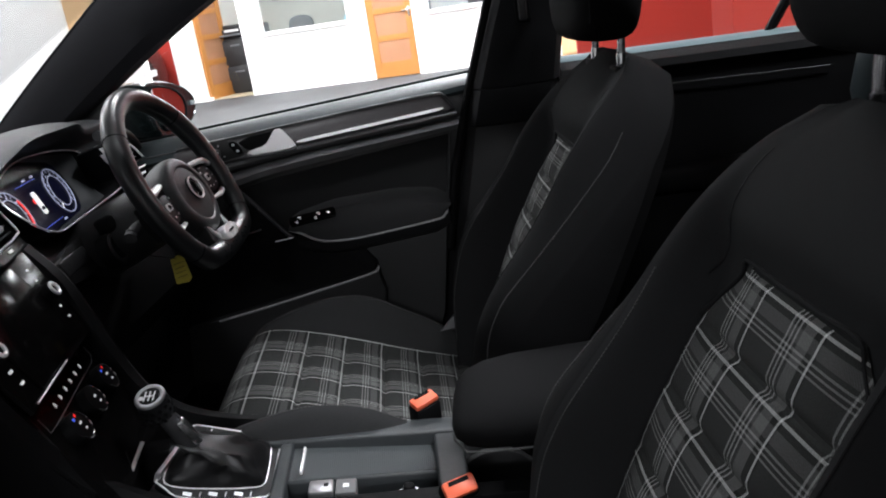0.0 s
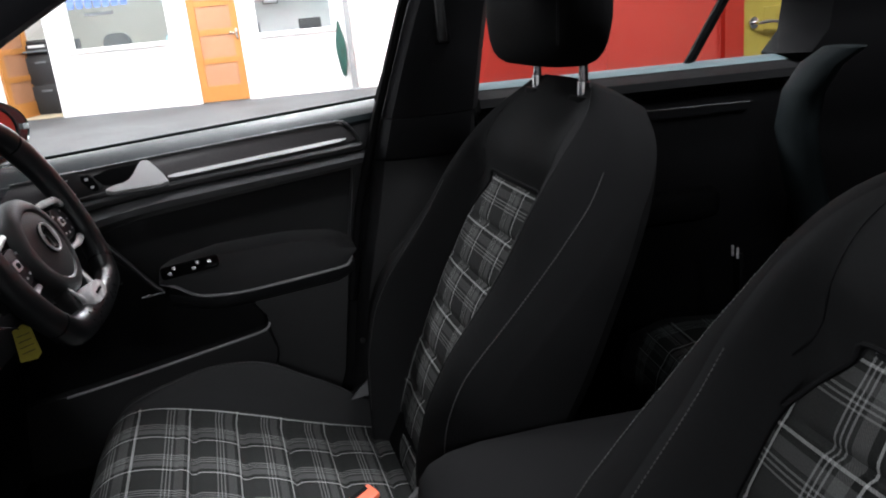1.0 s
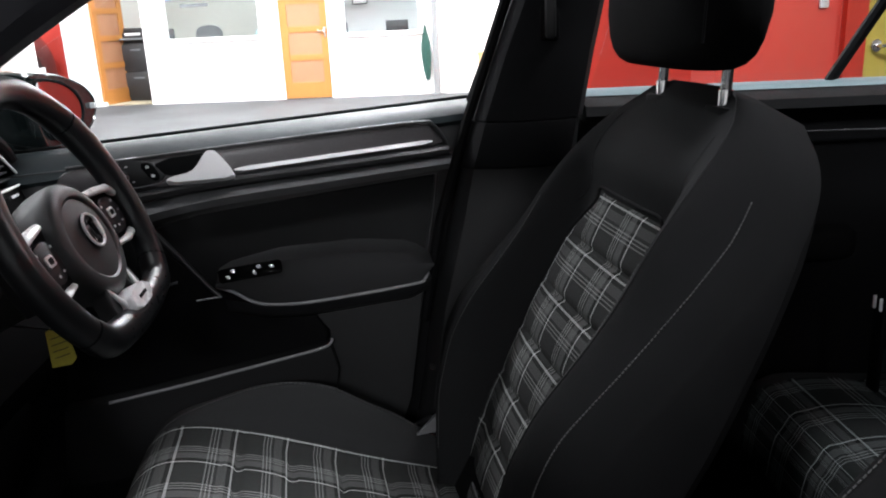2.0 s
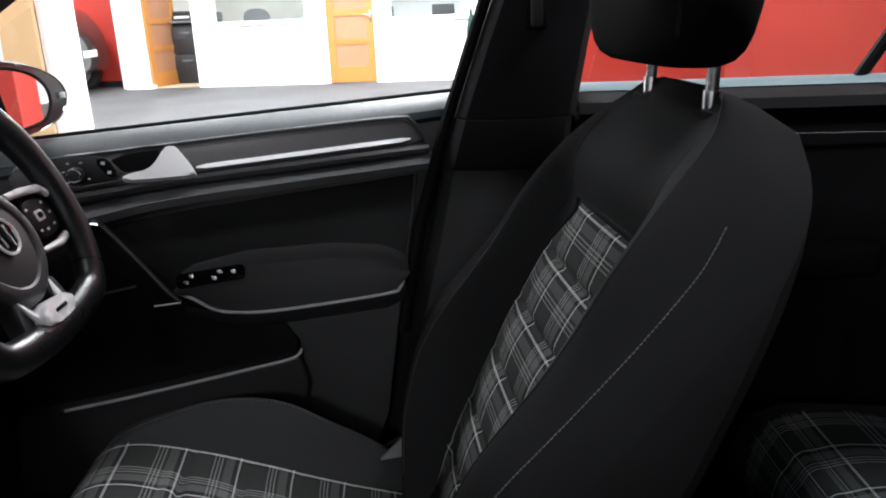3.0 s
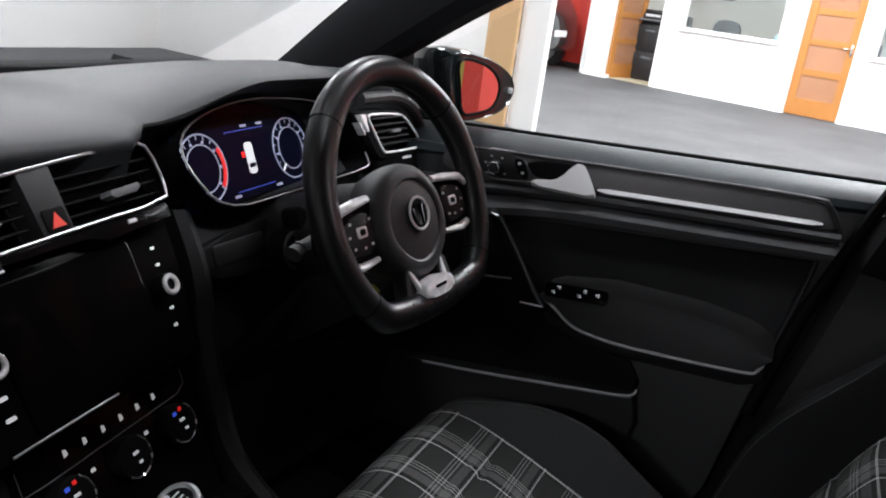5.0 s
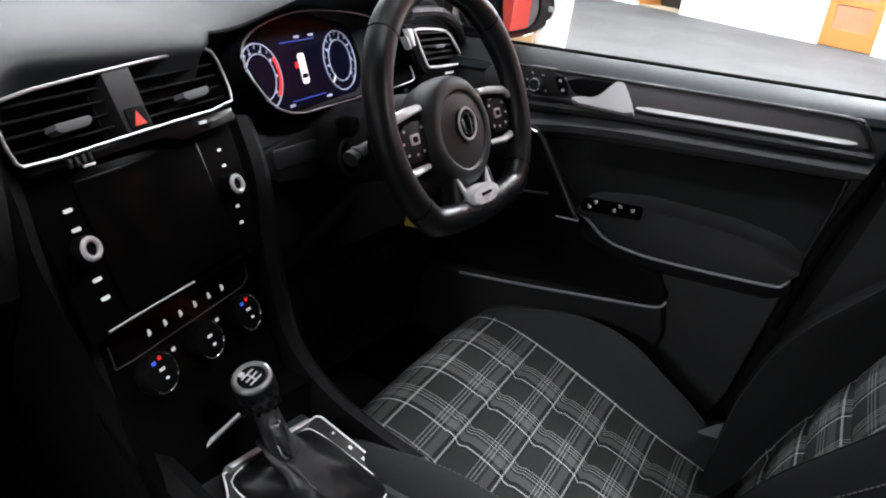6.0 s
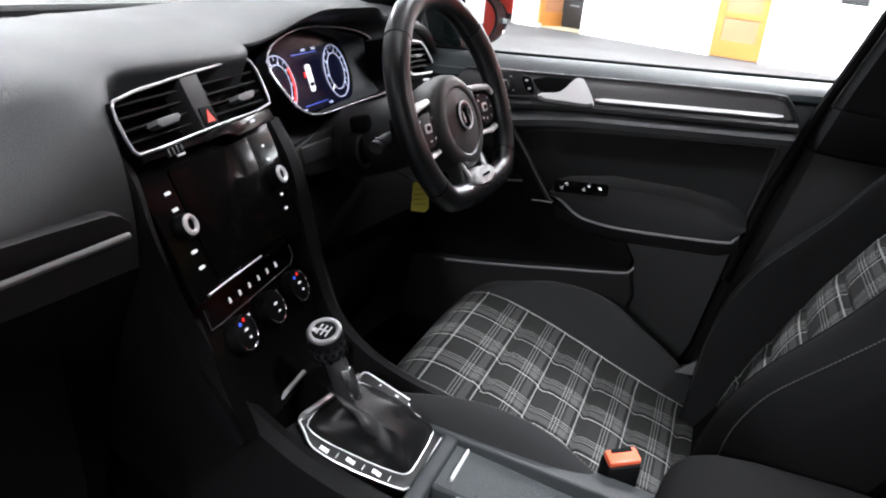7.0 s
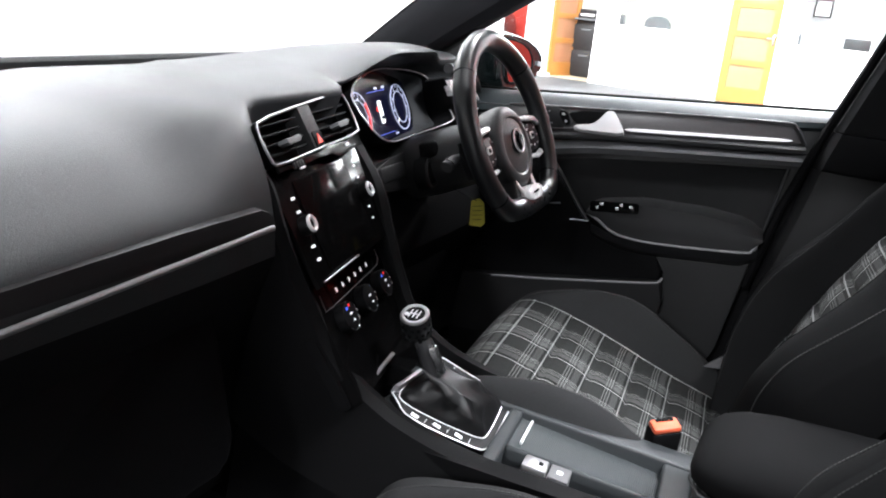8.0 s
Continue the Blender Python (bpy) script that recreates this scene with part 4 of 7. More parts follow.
def front_seat(name, label, at, white, head=(0, 0)):
    """A sports seat; white: where a white warp line of the backrest's cloth lies across it; head: the head restraint's shift."""
    st = thing(name, label, "car seat", (0, YC, 0.28))
    # cushion
    rings = []
    ys = [0.265, 0.261, 0.255, 0.247, 0.238, 0.229, 0.220, 0.212, 0.206, 0.200, 0.195, 0.190, 0.186, 0.182, 0.178, 0.174, 0.170, 0.165, 0.145, 0.09]
    ys = [-y for y in ys] + [0.0] + ys[::-1]

    def half(t):
        return 0.170 + 0.014 * (1 - smooth(0.18, 0.5, t))

    def narrow(t):
        return 1.0 - 0.10 * (1 - smooth(0, 0.22, t))
    for i in range(49):
        p, n = cush_at(i / 48)
        k, h = narrow(i / 48), half(i / 48)
        row = []
        for y in ys:
            e = h + (0.011 if y > 0 else 0.001)
            tuck = 0.011 * (1 - smooth(e - 0.002, e + 0.007, abs(y) * k))
            near = 0.012 * smooth(0.20, 0.262, -y)
            row.append(p + n * (cush_off(p.x, y) - tuck) + Vector((0, y * k + near, 0)))
        back = [Vector((max(p.x, -0.42), YC + 0.258 * k, 0.40)), Vector((max(p.x, -0.42), YC - 0.246 * k, 0.40))]
        rings.append(row + back)
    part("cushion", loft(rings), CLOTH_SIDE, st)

    vs = [0.0]
    for i in range(48):
        vs.append(vs[-1] + (CUSH_LINE[i + 1] - CUSH_LINE[i]).length)
    v_seam = float(np.interp(-0.304, [q.x for q in CUSH_LINE[12:]], vs[12:]))

    def insert(a, b):
        t = 0.04 + 0.91 * b
        p, n = cush_at(t)
        v = float(np.interp(t * 48, range(49), vs)) - v_seam
        quilt = 0.0
        if v > -0.02:
            q = (v / WEFT) % 1.0
            quilt = -0.0055 * (1 - (2 * a - 1) ** 8) * math.exp(-(min(q, 1 - q) * WEFT / 0.0050) ** 2) + 0.003 * math.sin(math.pi * q) * (1 - (2 * a - 1) ** 6)
        y = 0.005 + (2 * a - 1) * (half(t) + 0.006)
        return p + n * (0.005 + 0.005 * (1 - (2 * a - 1) ** 4) + cush_off(p.x, y / narrow(t)) + quilt) + Vector((0, y, 0))

    def insert_uv(a, b):
        t = 0.04 + 0.91 * b
        return (0.953 * WARP + 0.173 - (2 * a - 1) * (half(t) + 0.006), float(np.interp(t * 48, range(49), vs)) - v_seam)
    part("tartan_panel", sheet(insert, 16, 140, insert_uv), PLAID, st, "quilted grey and black tartan cloth")

    # backrest
    rings, face = [], []
    fa = [0.180, 0.174, 0.168, 0.160, 0.152, 0.145, 0.138, 0.128, 0.11, 0.07]
    fa = [-y for y in fa] + [0.0] + fa[::-1]
    sa = [0.176, 0.182, 0.190, 0.200, 0.212, 0.225, 0.236, 0.245, 0.252, 0.259, 0.264, 0.268]
    for s in [x * 0.685 / 52 - 0.05 for x in range(53)]:
        k = eased(W_BACK, s, 0.015) / 0.268
        t = table(T_BACK, s)
        front = [back_at(s, y * k, -0.008 * (1 - smooth(0.135, 0.150, abs(y))) * (1 - smooth(0.40, 0.47, s))) for y in fa]
        face.append(front + [p - N_DIR * 0.012 for p in front[::-1]])
        right, left = [back_at(s, y * k, -0.001) for y in sa], [back_at(s, -y * k, -0.001) for y in sa[::-1]]
        w = 0.268 * k
        o = eased(O_BACK, s, 0.02)
        rear = [BASE + A_DIR * s - N_DIR * max(t * d, 0.048 - o) + Vector((0, u * w, 0)) for u, d in ((1.0, 0.75), (0.93, 0.97), (0.6, 1.0), (0, 1.0), (-0.6, 1.0), (-0.93, 0.97), (-1.0, 0.75))]
        lo = 0.35 * t
        rings.append(right + rear + left + [BASE + A_DIR * s - N_DIR * lo + Vector((0, u * 0.22 * k, 0)) for u in (-1, 1)])
    # shade on bolsters and sides is put into a darker cloth colour
    for nm, rs, m_, lb in (("backrest", face, CLOTH, "black cloth front of the backrest"), ("side_cover", rings, CLOTH_SHADED, "black bolster and side cover, darkened for shade")):
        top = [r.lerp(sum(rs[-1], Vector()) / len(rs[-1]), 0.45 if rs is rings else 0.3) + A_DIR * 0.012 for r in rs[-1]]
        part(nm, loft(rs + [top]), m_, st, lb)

    def half_back(b):
        return (0.143 - 0.012 * (1 - smooth(0.05, 0.3, b))) * (1 - 0.38 * smooth(0.80, 1.02, b) ** 1.6)

    def bins(a, b):
        s = -0.02 + 0.507 * b
        y = (2 * a - 1) * half_back(b) - 0.006
        q = ((s - 0.484) / WEFT) % 1.0
        quilt = -0.0055 * (1 - (2 * a - 1) ** 8) * math.exp(-(min(q, 1 - q) * WEFT / 0.0052) ** 2) + 0.003 * math.sin(math.pi * q) * (1 - (2 * a - 1) ** 6)
        return back_at(s, y, 0.0015 + 0.006 * (1 - (2 * a - 1) ** 4) * (1 - 0.7 * smooth(0.96, 1.0, b)) + quilt)

    def bins_uv(a, b):
        return (0.953 * WARP + white + 0.006 - (2 * a - 1) * half_back(b), -0.02 + 0.507 * b - 0.484)
    part("tartan_panel", sheet(bins, 16, 130, bins_uv), PLAID, st, "quilted grey and black tartan cloth")

    # seams
    for sg in (-1, 1):
        part("seam", stitch([back_at(s, sg * 0.235 * eased(W_BACK, s, 0.015) / 0.268, 0.0006) for s in [0.16 + k * 0.02 for k in range(20)]], 0.0008), THREAD, st, "grey stitched seam along the bolster")
        part("seam", stitch([back_at(s, sg * 0.172 * eased(W_BACK, s, 0.015) / 0.268, 0.0004) for s in [0.04 + k * 0.02 for k in range(21)]], 0.0007), THREAD, st)
        part("shoulder_seam", tube(spline([back_at(0.455 + 0.019 * k, sg * (0.150 - 0.012 * math.sin(k * 0.5)) * eased(W_BACK, 0.455 + 0.019 * k, 0.015) / 0.27, -0.0004) for k in range(8)], 24), 0.0012, 5), DARK, st)
        for y0, r in ((0.208, 0.0010), (0.188, 0.0008)):
            line = []
            for i in range(12, 46):
                p, n = cush_at(i / 48)
                line.append(p + n * (cush_off(p.x, sg * y0) + 0.0004) + Vector((0, sg * y0, 0)))
            if y0 > 0.2 or sg < 0:
                part("seam", stitch(line, r), THREAD, st, "grey stitched seam along the bolster")
    part("panel_edge", tube(spline([back_at(-0.02 + 0.507 * b, sg * half_back(b) * 0.99, 0.002) for sg, b in [(1, 0.86), (1, 0.93), (1, 0.97), (1, 1.0), (0.5, 1.0), (0, 1.0), (-0.5, 1.0), (-1, 1.0), (-1, 0.97), (-1, 0.93), (-1, 0.86)]], 40), 0.0022, 6), CLOTH, st)
    # head restraint
    hc = Vector((0.268 + head[0], YC + 0.002, 1.192 + head[1]))
    up, fw = Vector((0.06, 0, 0.998)), Vector((-0.998, 0, 0.06))
    rings = []
    for v, w, d in ((-0.110, 0.075, 0.022), (-0.108, 0.094, 0.036), (-0.102, 0.110, 0.045), (-0.092, 0.123, 0.050), (-0.077, 0.133, 0.053), (-0.05, 0.142, 0.055), (0.02, 0.144, 0.055), (0.07, 0.134, 0.052), (0.10, 0.11, 0.04), (0.11, 0.08, 0.02)):
        row = []
        for a in range(0, 360, 9):
            c, s_ = math.cos(radians(a)), math.sin(radians(a))
            row.append(hc + up * v + Vector((0, w * math.copysign(abs(c) ** 0.55, c), 0)) + fw * (d * math.copysign(abs(s_) ** 0.75, s_)))
        rings.append(row)
    hr = part("headrest", loft(rings), CLOTH_SHADED, st)
    part("seam", tube([hc + up * v + fw * 0.038 + Vector((0, -0.130 + 0.01 * abs(v), 0)) for v in (-0.08, -0.04, 0.0, 0.04, 0.08)], 0.0015, 5), DARK, hr)
    for sg in (-1, 1):
        p0 = Vector((0.282 + head[0], YC + 0.004 + sg * 0.078, 1.040))
        zu = Vector((0.05, 0, 1))
        part("headrest_post", tube([p0 - zu * 0.03, p0 + zu * 0.04, p0 + zu * 0.085], 0.0062, 12), POSTMETAL, st, "chrome post")
        part("post_guide", tube([p0 - zu * 0.02, p0 + zu * 0.021], 0.0082, 12), BRIGHT, st, "bright post guide")
        part("post_collar", prism(rounded(0.052, 0.030, 0.013), 0.009, axes(p0 + Vector((0, 0, -0.006)), (0, 1, 0), (-1, 0, 0.12)), 0.003), DARK, st)
    # side trim
    for sg in (-1, 1):
        pl = [(sg * x, z) for x, z in ((-0.36, 0.30), (0.06, 0.30), (0.10, 0.42), (0.05, 0.53), (-0.03, 0.545), (-0.10, 0.47), (-0.34, 0.44))]
        part("side_trim", prism([(p.x, p.y) for p in smooth_line([(a, b, 0) for a, b in pl], 2, True)], 0.012, axes((0, YC + sg * 0.25, 0), (1, 0, 0), (0, 0, 1)) @ Matrix.Diagonal((sg, 1, -sg, 1)), 0.004), TRIM, st)
        part("hinge_cover", prism([(x, z) for x, z in ((-0.050, 0.556), (0.012, 0.616), (0.022, 0.562))], 0.010, axes((0, YC + sg * 0.168, 0), (1, 0, 0), (0, 0, 1)) @ Matrix.Diagonal((1, 1, -sg, 1)), 0.004), GREYTRIM, st)
        part("rail", box((0.55, 0.03, 0.05), (-0.15, YC + sg * 0.19, 0.305), None, 0.006), DARK, st)
    part("pan", box((0.40, 0.44, 0.08), (-0.18, YC, 0.37), None, 0.015), DARK, st)
    st.location = (at[0], YC + at[1], 0.28 + at[2])
    return turn(st, 0.10 + at[0], 0.36 + at[1])


driver = front_seat("driver_seat", "black cloth driver's seat with quilted tartan panels", (0, 0, 0), 0.036)
passenger = front_seat("passenger_seat", "black cloth passenger seat set further back, tartan panels", (0.106, -0.711, -0.008), 0.0375, (0.035, 0.02))

# buckles
def buckle(name, x, y, z, m):
    b = thing(name, "orange-red seat belt buckle on a black stalk", "seat belt buckle", (x, y, z - 0.09), group="seat belt buckles")
    part("housing", box((0.046, 0.028, 0.075), (0, 0, -0.038), m, 0.006), DARK, b)
    p = part("press_button", box((0.042, 0.023, 0.011), (0, 0, 0.003), m, 0.004), ORANGE, b, "orange-red button")
    part("slot", box((0.026, 0.005, 0.003), (0, 0.006, 0.0085), m), DARK, p)
    part("stalk", box((0.026, 0.014, 0.12), (0, 0, -0.13), m, 0.004), DARK, b)


buckle("belt_buckle", -0.073, 0.165, 0.60, pose(-0.073, 0.165, 0.600, 14, -6, 38))
buckle("belt_buckle", -0.010, -0.085, 0.612, pose(-0.010, -0.085, 0.612, 40, -4, 24))


# ---- driver's door ----
DR = thing("driver_door", "closed black driver's door with silver strip", "car door", (-0.3, 0.74, 0.3))
DM = axes((0, 0.73, 0), (1, 0, 0), (0, 0, 1))  # x back, y up, z into the cabin


def d_plate(name, pts, d, material, parent=DR, label="", bevel=0.003, rounds=0, down=0.01):
    out = [(p.x, p.y) for p in smooth_line([(a, b, 0) for a, b in pts], rounds, True)] if rounds else pts
    return part(name, prism(out, d, DM, bevel, 3, down), material, parent, label)


def d_tube(name, pts, r, material, parent=DR, label="", n=24, squash=1.0):
    return part(name, tube(spline([DM @ Vector((x, z, d)) for x, z, d in pts], n), r, 8, squash=squash), material, parent, label)


d_plate("door_panel", [(-0.665, 0.34), (-0.14, 0.34), (-0.075, 0.52), (-0.042, 0.68), (0.008, 0.86), (0.05, 0.985), (-0.665, 0.95)], 0.0, DOORTRIM, down=0.06, bevel=0.002)
rings = []
for x in np.linspace(-0.72, 0.060, 20):
    zg = 0.977 + (x + 0.611) * 0.0575
    zi = 0.957 + (x + 0.564) * 0.0767
    rings.append([Vector((x, y, z)) for y, z in ((0.805, zi - 0.03), (0.805, zg - 0.004), (0.795, zg + 0.001), (0.78, zg + 0.001), (0.758, lerp(zg, zi, 0.3)), (0.74, zi + 0.004), (0.729, zi - 0.004), (0.726, zi - 0.014), (0.732, zi - 0.024), (0.745, zi - 0.03))])
part("window_sill", loft(rings), SILL, DR, "dark soft sill below the glass")
part("glass_seal", tube([(-0.70, 0.803, 0.974), (-0.3, 0.804, 0.997), (0.066, 0.804, 1.018)], 0.0035, 8), DARK, DR)
decor = [(-0.60, 0.93), (-0.575, 0.957), (-0.432, 0.967), (-0.22, 0.981), (-0.04, 0.991), (-0.012, 0.986), (0.006, 0.962), (0.010, 0.952), (-0.1, 0.946), (-0.33, 0.930), (-0.50, 0.913), (-0.57, 0.910)]
d_plate("inlay", [(x, z) for x, z in decor], 0.010, DOORDECOR, rounds=1, label="gloss black patterned inlay, lightened for reflections")
d_tube("inlay_edge", [(x, z, 0.010) for x, z in decor[1:8]], 0.003, DOORTRIM, n=40)
d_tube("lip", [(-0.62, 0.898, 0.016), (-0.5, 0.904, 0.018), (-0.33, 0.921, 0.018), (-0.1, 0.937, 0.018), (0.012, 0.944, 0.014)], 0.008, DOORTRIM)
rings = []
for x in np.linspace(-0.328, -0.014, 24):
    zc = 0.938 + (x + 0.326) * 0.071
    k = min(1.0, (x + 0.330) / 0.01, (-0.012 - x) / 0.01)
    rings.append([DM @ Vector((x, zc + a * k, b)) for a, b in ((-0.0034, 0.008), (-0.0036, 0.0180), (-0.0028, 0.0190), (0.0018, 0.0150), (0.0022, 0.0130), (0.0022, 0.008))])
part("silver_strip", loft(rings), SILVER, DR, "bright silver trim strip")
# pull handle
d_plate("handle_recess", [(-0.452, 0.934), (-0.345, 0.938), (-0.352, 0.968), (-0.445, 0.962)], 0.0125, DARK, rounds=1)
HD = DM @ Matrix.Translation((-0.004, 0.920, 0.036)) @ Matrix.Rotation(radians(-30), 4, "X") @ Matrix.Translation((0, -0.926, 0))
part("door_handle", prism([(p.x, p.y) for p in smooth_line([(a, b, 0) for a, b in [(-0.424, 0.933), (-0.425, 0.942), (-0.40, 0.946), (-0.379, 0.949), (-0.366, 0.982), (-0.357, 0.986), (-0.346, 0.976), (-0.323, 0.943), (-0.324, 0.935), (-0.37, 0.934)]], 1, True)], 0.005, HD, 0.003, 3, 0.010), SILVER, DR, "silver door pull")
# mirror adjuster and lock keys
plate = [(-0.533, 0.962), (-0.526, 0.936), (-0.500, 0.919), (-0.424, 0.927), (-0.456, 0.967)]
d_plate("switch_plate", plate, 0.0135, DOORTRIM, rounds=1)
d_tube("plate_edge", [(x, z, 0.0135) for x, z in plate[:4]] + [(-0.38, 0.926, 0.0135), (-0.33, 0.930, 0.0135)], 0.0013, GREYTRIM, n=40)
kn = part("mirror_knob", disc(0.011, 0.014, DM @ Matrix.Translation((-0.496, 0.938, 0.0135)), 24, 0.003), DOORTRIM, DR)
part("knob_ring", ring(0.0095, 0.0016, DM @ Matrix.Translation((-0.496, 0.938, 0.0275)), 24, 6), CHROME, kn)
for q, (dx, dz) in enumerate(((-0.018, 0.004), (-0.010, 0.016), (0.008, 0.016), (0.016, -0.008), (-0.014, -0.012))):
    part("key_mark", box((0.004, 0.002, 0.001), (-0.496 + dx, 0.938 + dz, 0.0142), DM), GREY_PRINT, DR)
d_plate("lock_keys", [(-0.453, 0.929), (-0.437, 0.931), (-0.450, 0.959), (-0.471, 0.958)], 0.016, DARK, rounds=1)
for x, z in ((-0.450, 0.938), (-0.457, 0.952)):
    part("key_mark", box((0.005, 0.004, 0.001), (x, z, 0.0165), DM), GREY_PRINT, DR)
# soft band
top = spline([(-0.545, 0, 0.874), (-0.39, 0, 0.902), (-0.2, 0, 0.918), (0.018, 0, 0.932)], 16)
bot = spline([(-0.535, 0, 0.852), (-0.39, 0, 0.880), (-0.2, 0, 0.897), (0.016, 0, 0.915)], 16)
rings = [[Vector((a.x, 0.735, a.z + 0.006)), Vector((a.x, 0.712, a.z)), Vector((lerp(a.x, b.x, 0.5), 0.702, lerp(a.z, b.z, 0.45))), Vector((b.x, 0.707, b.z)), Vector((b.x, 0.735, b.z - 0.004))] for a, b in zip(top, bot)]
part("soft_band", loft(rings), GREYTRIM, DR, "charcoal padded band")
d_plate("cloth_insert", [(-0.49, 0.85), (-0.39, 0.868), (-0.2, 0.886), (-0.012, 0.903), (-0.03, 0.80), (-0.05, 0.70), (-0.33, 0.70)], 0.006, CLOTH_SIDE, bevel=0.004)
d_tube("insert_edge", [(-0.008, 0.905, 0.008), (-0.016, 0.85, 0.008), (-0.030, 0.775, 0.008)], 0.003, DOORTRIM)
# armrest
rings = []
for x in np.linspace(-0.372, -0.030, 18):
    zt = table(((-0.372, 0.776), (-0.35, 0.788), (-0.27, 0.803), (-0.14, 0.805), (-0.06, 0.795), (-0.03, 0.775)), x)
    zb = table(((-0.372, 0.766), (-0.346, 0.757), (-0.32, 0.741), (-0.29, 0.732), (-0.24, 0.729), (-0.06, 0.742), (-0.042, 0.752), (-0.03, 0.768)), x)
    rings.append([Vector((x, 0.735, zt + 0.002)), Vector((x, 0.695, zt)), Vector((x, 0.668, zt - 0.006)), Vector((x, 0.656, lerp(zt, zb, 0.35))), Vector((x, 0.654, lerp(zt, zb, 0.7))), Vector((x, 0.658, zb)), Vector((x, 0.68, zb - 0.004)), Vector((x, 0.735, zb - 0.004))])
part("armrest", loft(rings), DOORCLOTH, DR, "padded armrest")
d_tube("armrest_edge", [(-0.372, 0.764, 0.062), (-0.346, 0.757, 0.075), (-0.318, 0.739, 0.077), (-0.285, 0.731, 0.077), (-0.22, 0.7295, 0.077), (-0.07, 0.741, 0.076), (-0.045, 0.749, 0.073), (-0.037, 0.766, 0.06)], 0.0026, EDGEGREY, n=48, label="lower armrest edge with a painted grey highlight")
rings = []
for x in np.linspace(-0.36, -0.035, 12):
    zb = table(((-0.36, 0.745), (-0.30, 0.727), (-0.24, 0.724), (-0.06, 0.737), (-0.035, 0.75)), x)
    rings.append([Vector((x, 0.66, zb)), Vector((x, 0.672, zb - 0.02)), Vector((x, 0.70, zb - 0.035)), Vector((x, 0.735, zb - 0.04)), Vector((x, 0.735, zb))])
part("armrest_base", loft(rings), DOORTRIM, DR)
sp = part("window_switches", prism(rounded(0.098, 0.022, 0.006), 0.004, axes((-0.318, 0.662, 0.786), (0.995, 0, 0.10), (0, 0.45, 0.89)), 0.0015), PIANO, DR, "gloss black switch plate")
for x, z in ((-0.034, -0.004), (-0.026, 0.004), (0.006, -0.004), (0.014, 0.004), (0.034, 0.001)):
    part("key", box((0.0075, 0.0055, 0.003), (x, z, 0.0055), axes((-0.318, 0.662, 0.786), (0.995, 0, 0.10), (0, 0.45, 0.89)), 0.001), BRIGHT, sp)
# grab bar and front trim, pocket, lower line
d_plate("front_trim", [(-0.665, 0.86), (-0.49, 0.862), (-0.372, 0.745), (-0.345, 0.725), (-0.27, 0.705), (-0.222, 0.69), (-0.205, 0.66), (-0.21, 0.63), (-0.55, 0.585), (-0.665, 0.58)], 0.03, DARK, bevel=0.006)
d_tube("grab_edge", [(-0.486, 0.870, 0.026), (-0.467, 0.863, 0.034), (-0.424, 0.814, 0.046), (-0.385, 0.764, 0.055), (-0.368, 0.748, 0.06)], 0.0045, DOORTRIM, n=20, label="grab bar")
part("grab_tip", tube([DM @ Vector(p) for p in ((-0.482, 0.867, 0.034), (-0.470, 0.866, 0.038))], 0.0035, 8), CHROME, DR)
part("chrome_tick", tube([DM @ Vector(p) for p in ((-0.405, 0.745, 0.062), (-0.366, 0.749, 0.066))], 0.0016, 6), SATIN, DR)
d_tube("speaker_edge", [(-0.485, 0.760, 0.032), (-0.435, 0.768, 0.032)], 0.002, GREYTRIM, n=6)
d_plate("door_pocket", [(-0.72, 0.572), (-0.52, 0.594), (-0.204, 0.643), (-0.194, 0.60), (-0.22, 0.46), (-0.72, 0.44)], 0.055, TRIM, bevel=0.004)
d_tube("pocket_edge", [(-0.56, 0.588, 0.057), (-0.45, 0.603, 0.057), (-0.3, 0.627, 0.057), (-0.222, 0.640, 0.056), (-0.206, 0.645, 0.050), (-0.202, 0.652, 0.046)], 0.0026, EDGEGREY, n=50, label="pocket rim with a painted grey highlight")
d_plate("lower_panel", [(-0.235, 0.695), (-0.04, 0.712), (-0.075, 0.52), (-0.13, 0.36), (-0.30, 0.36), (-0.205, 0.60), (-0.197, 0.66)], 0.028, DOORLOWER, bevel=0.005)
side_plate("window_frame", [(-0.782, 0.955), (-0.702, 0.962), (-0.700, 1.19), (-0.782, 1.15)], 0.752, 0.04, DOORTRIM, DR)
side_plate("corner_trim", [(-0.95, 0.93), (-0.778, 0.93), (-0.778, 0.988), (-0.829, 0.984), (-0.828, 1.002), (-0.812, 1.040), (-0.778, 1.062), (-0.778, 1.12), (-0.95, 1.02)], 0.772, 0.02, DARK, DR)
part("window_channel", tube([(0.062, 0.775, 1.0), (0.128, 0.765, 1.16), (0.232, 0.67, 1.42)], 0.012, 8), DARK, DR)
g = part("pane", prism([(-0.655, 0.0), (0.05, 0.02), (0.20, 0.44), (-0.15, 0.41), (-0.46, 0.24), (-0.655, 0.12)], 0.004, axes((0, 0.80, 0.98), (1, 0, 0), (0, -0.30, 0.95)), 0.0), GLASS, DR, "clear window glass", smooth=False)
g.visible_shadow = False

turn(DR, -0.30, 0.711)

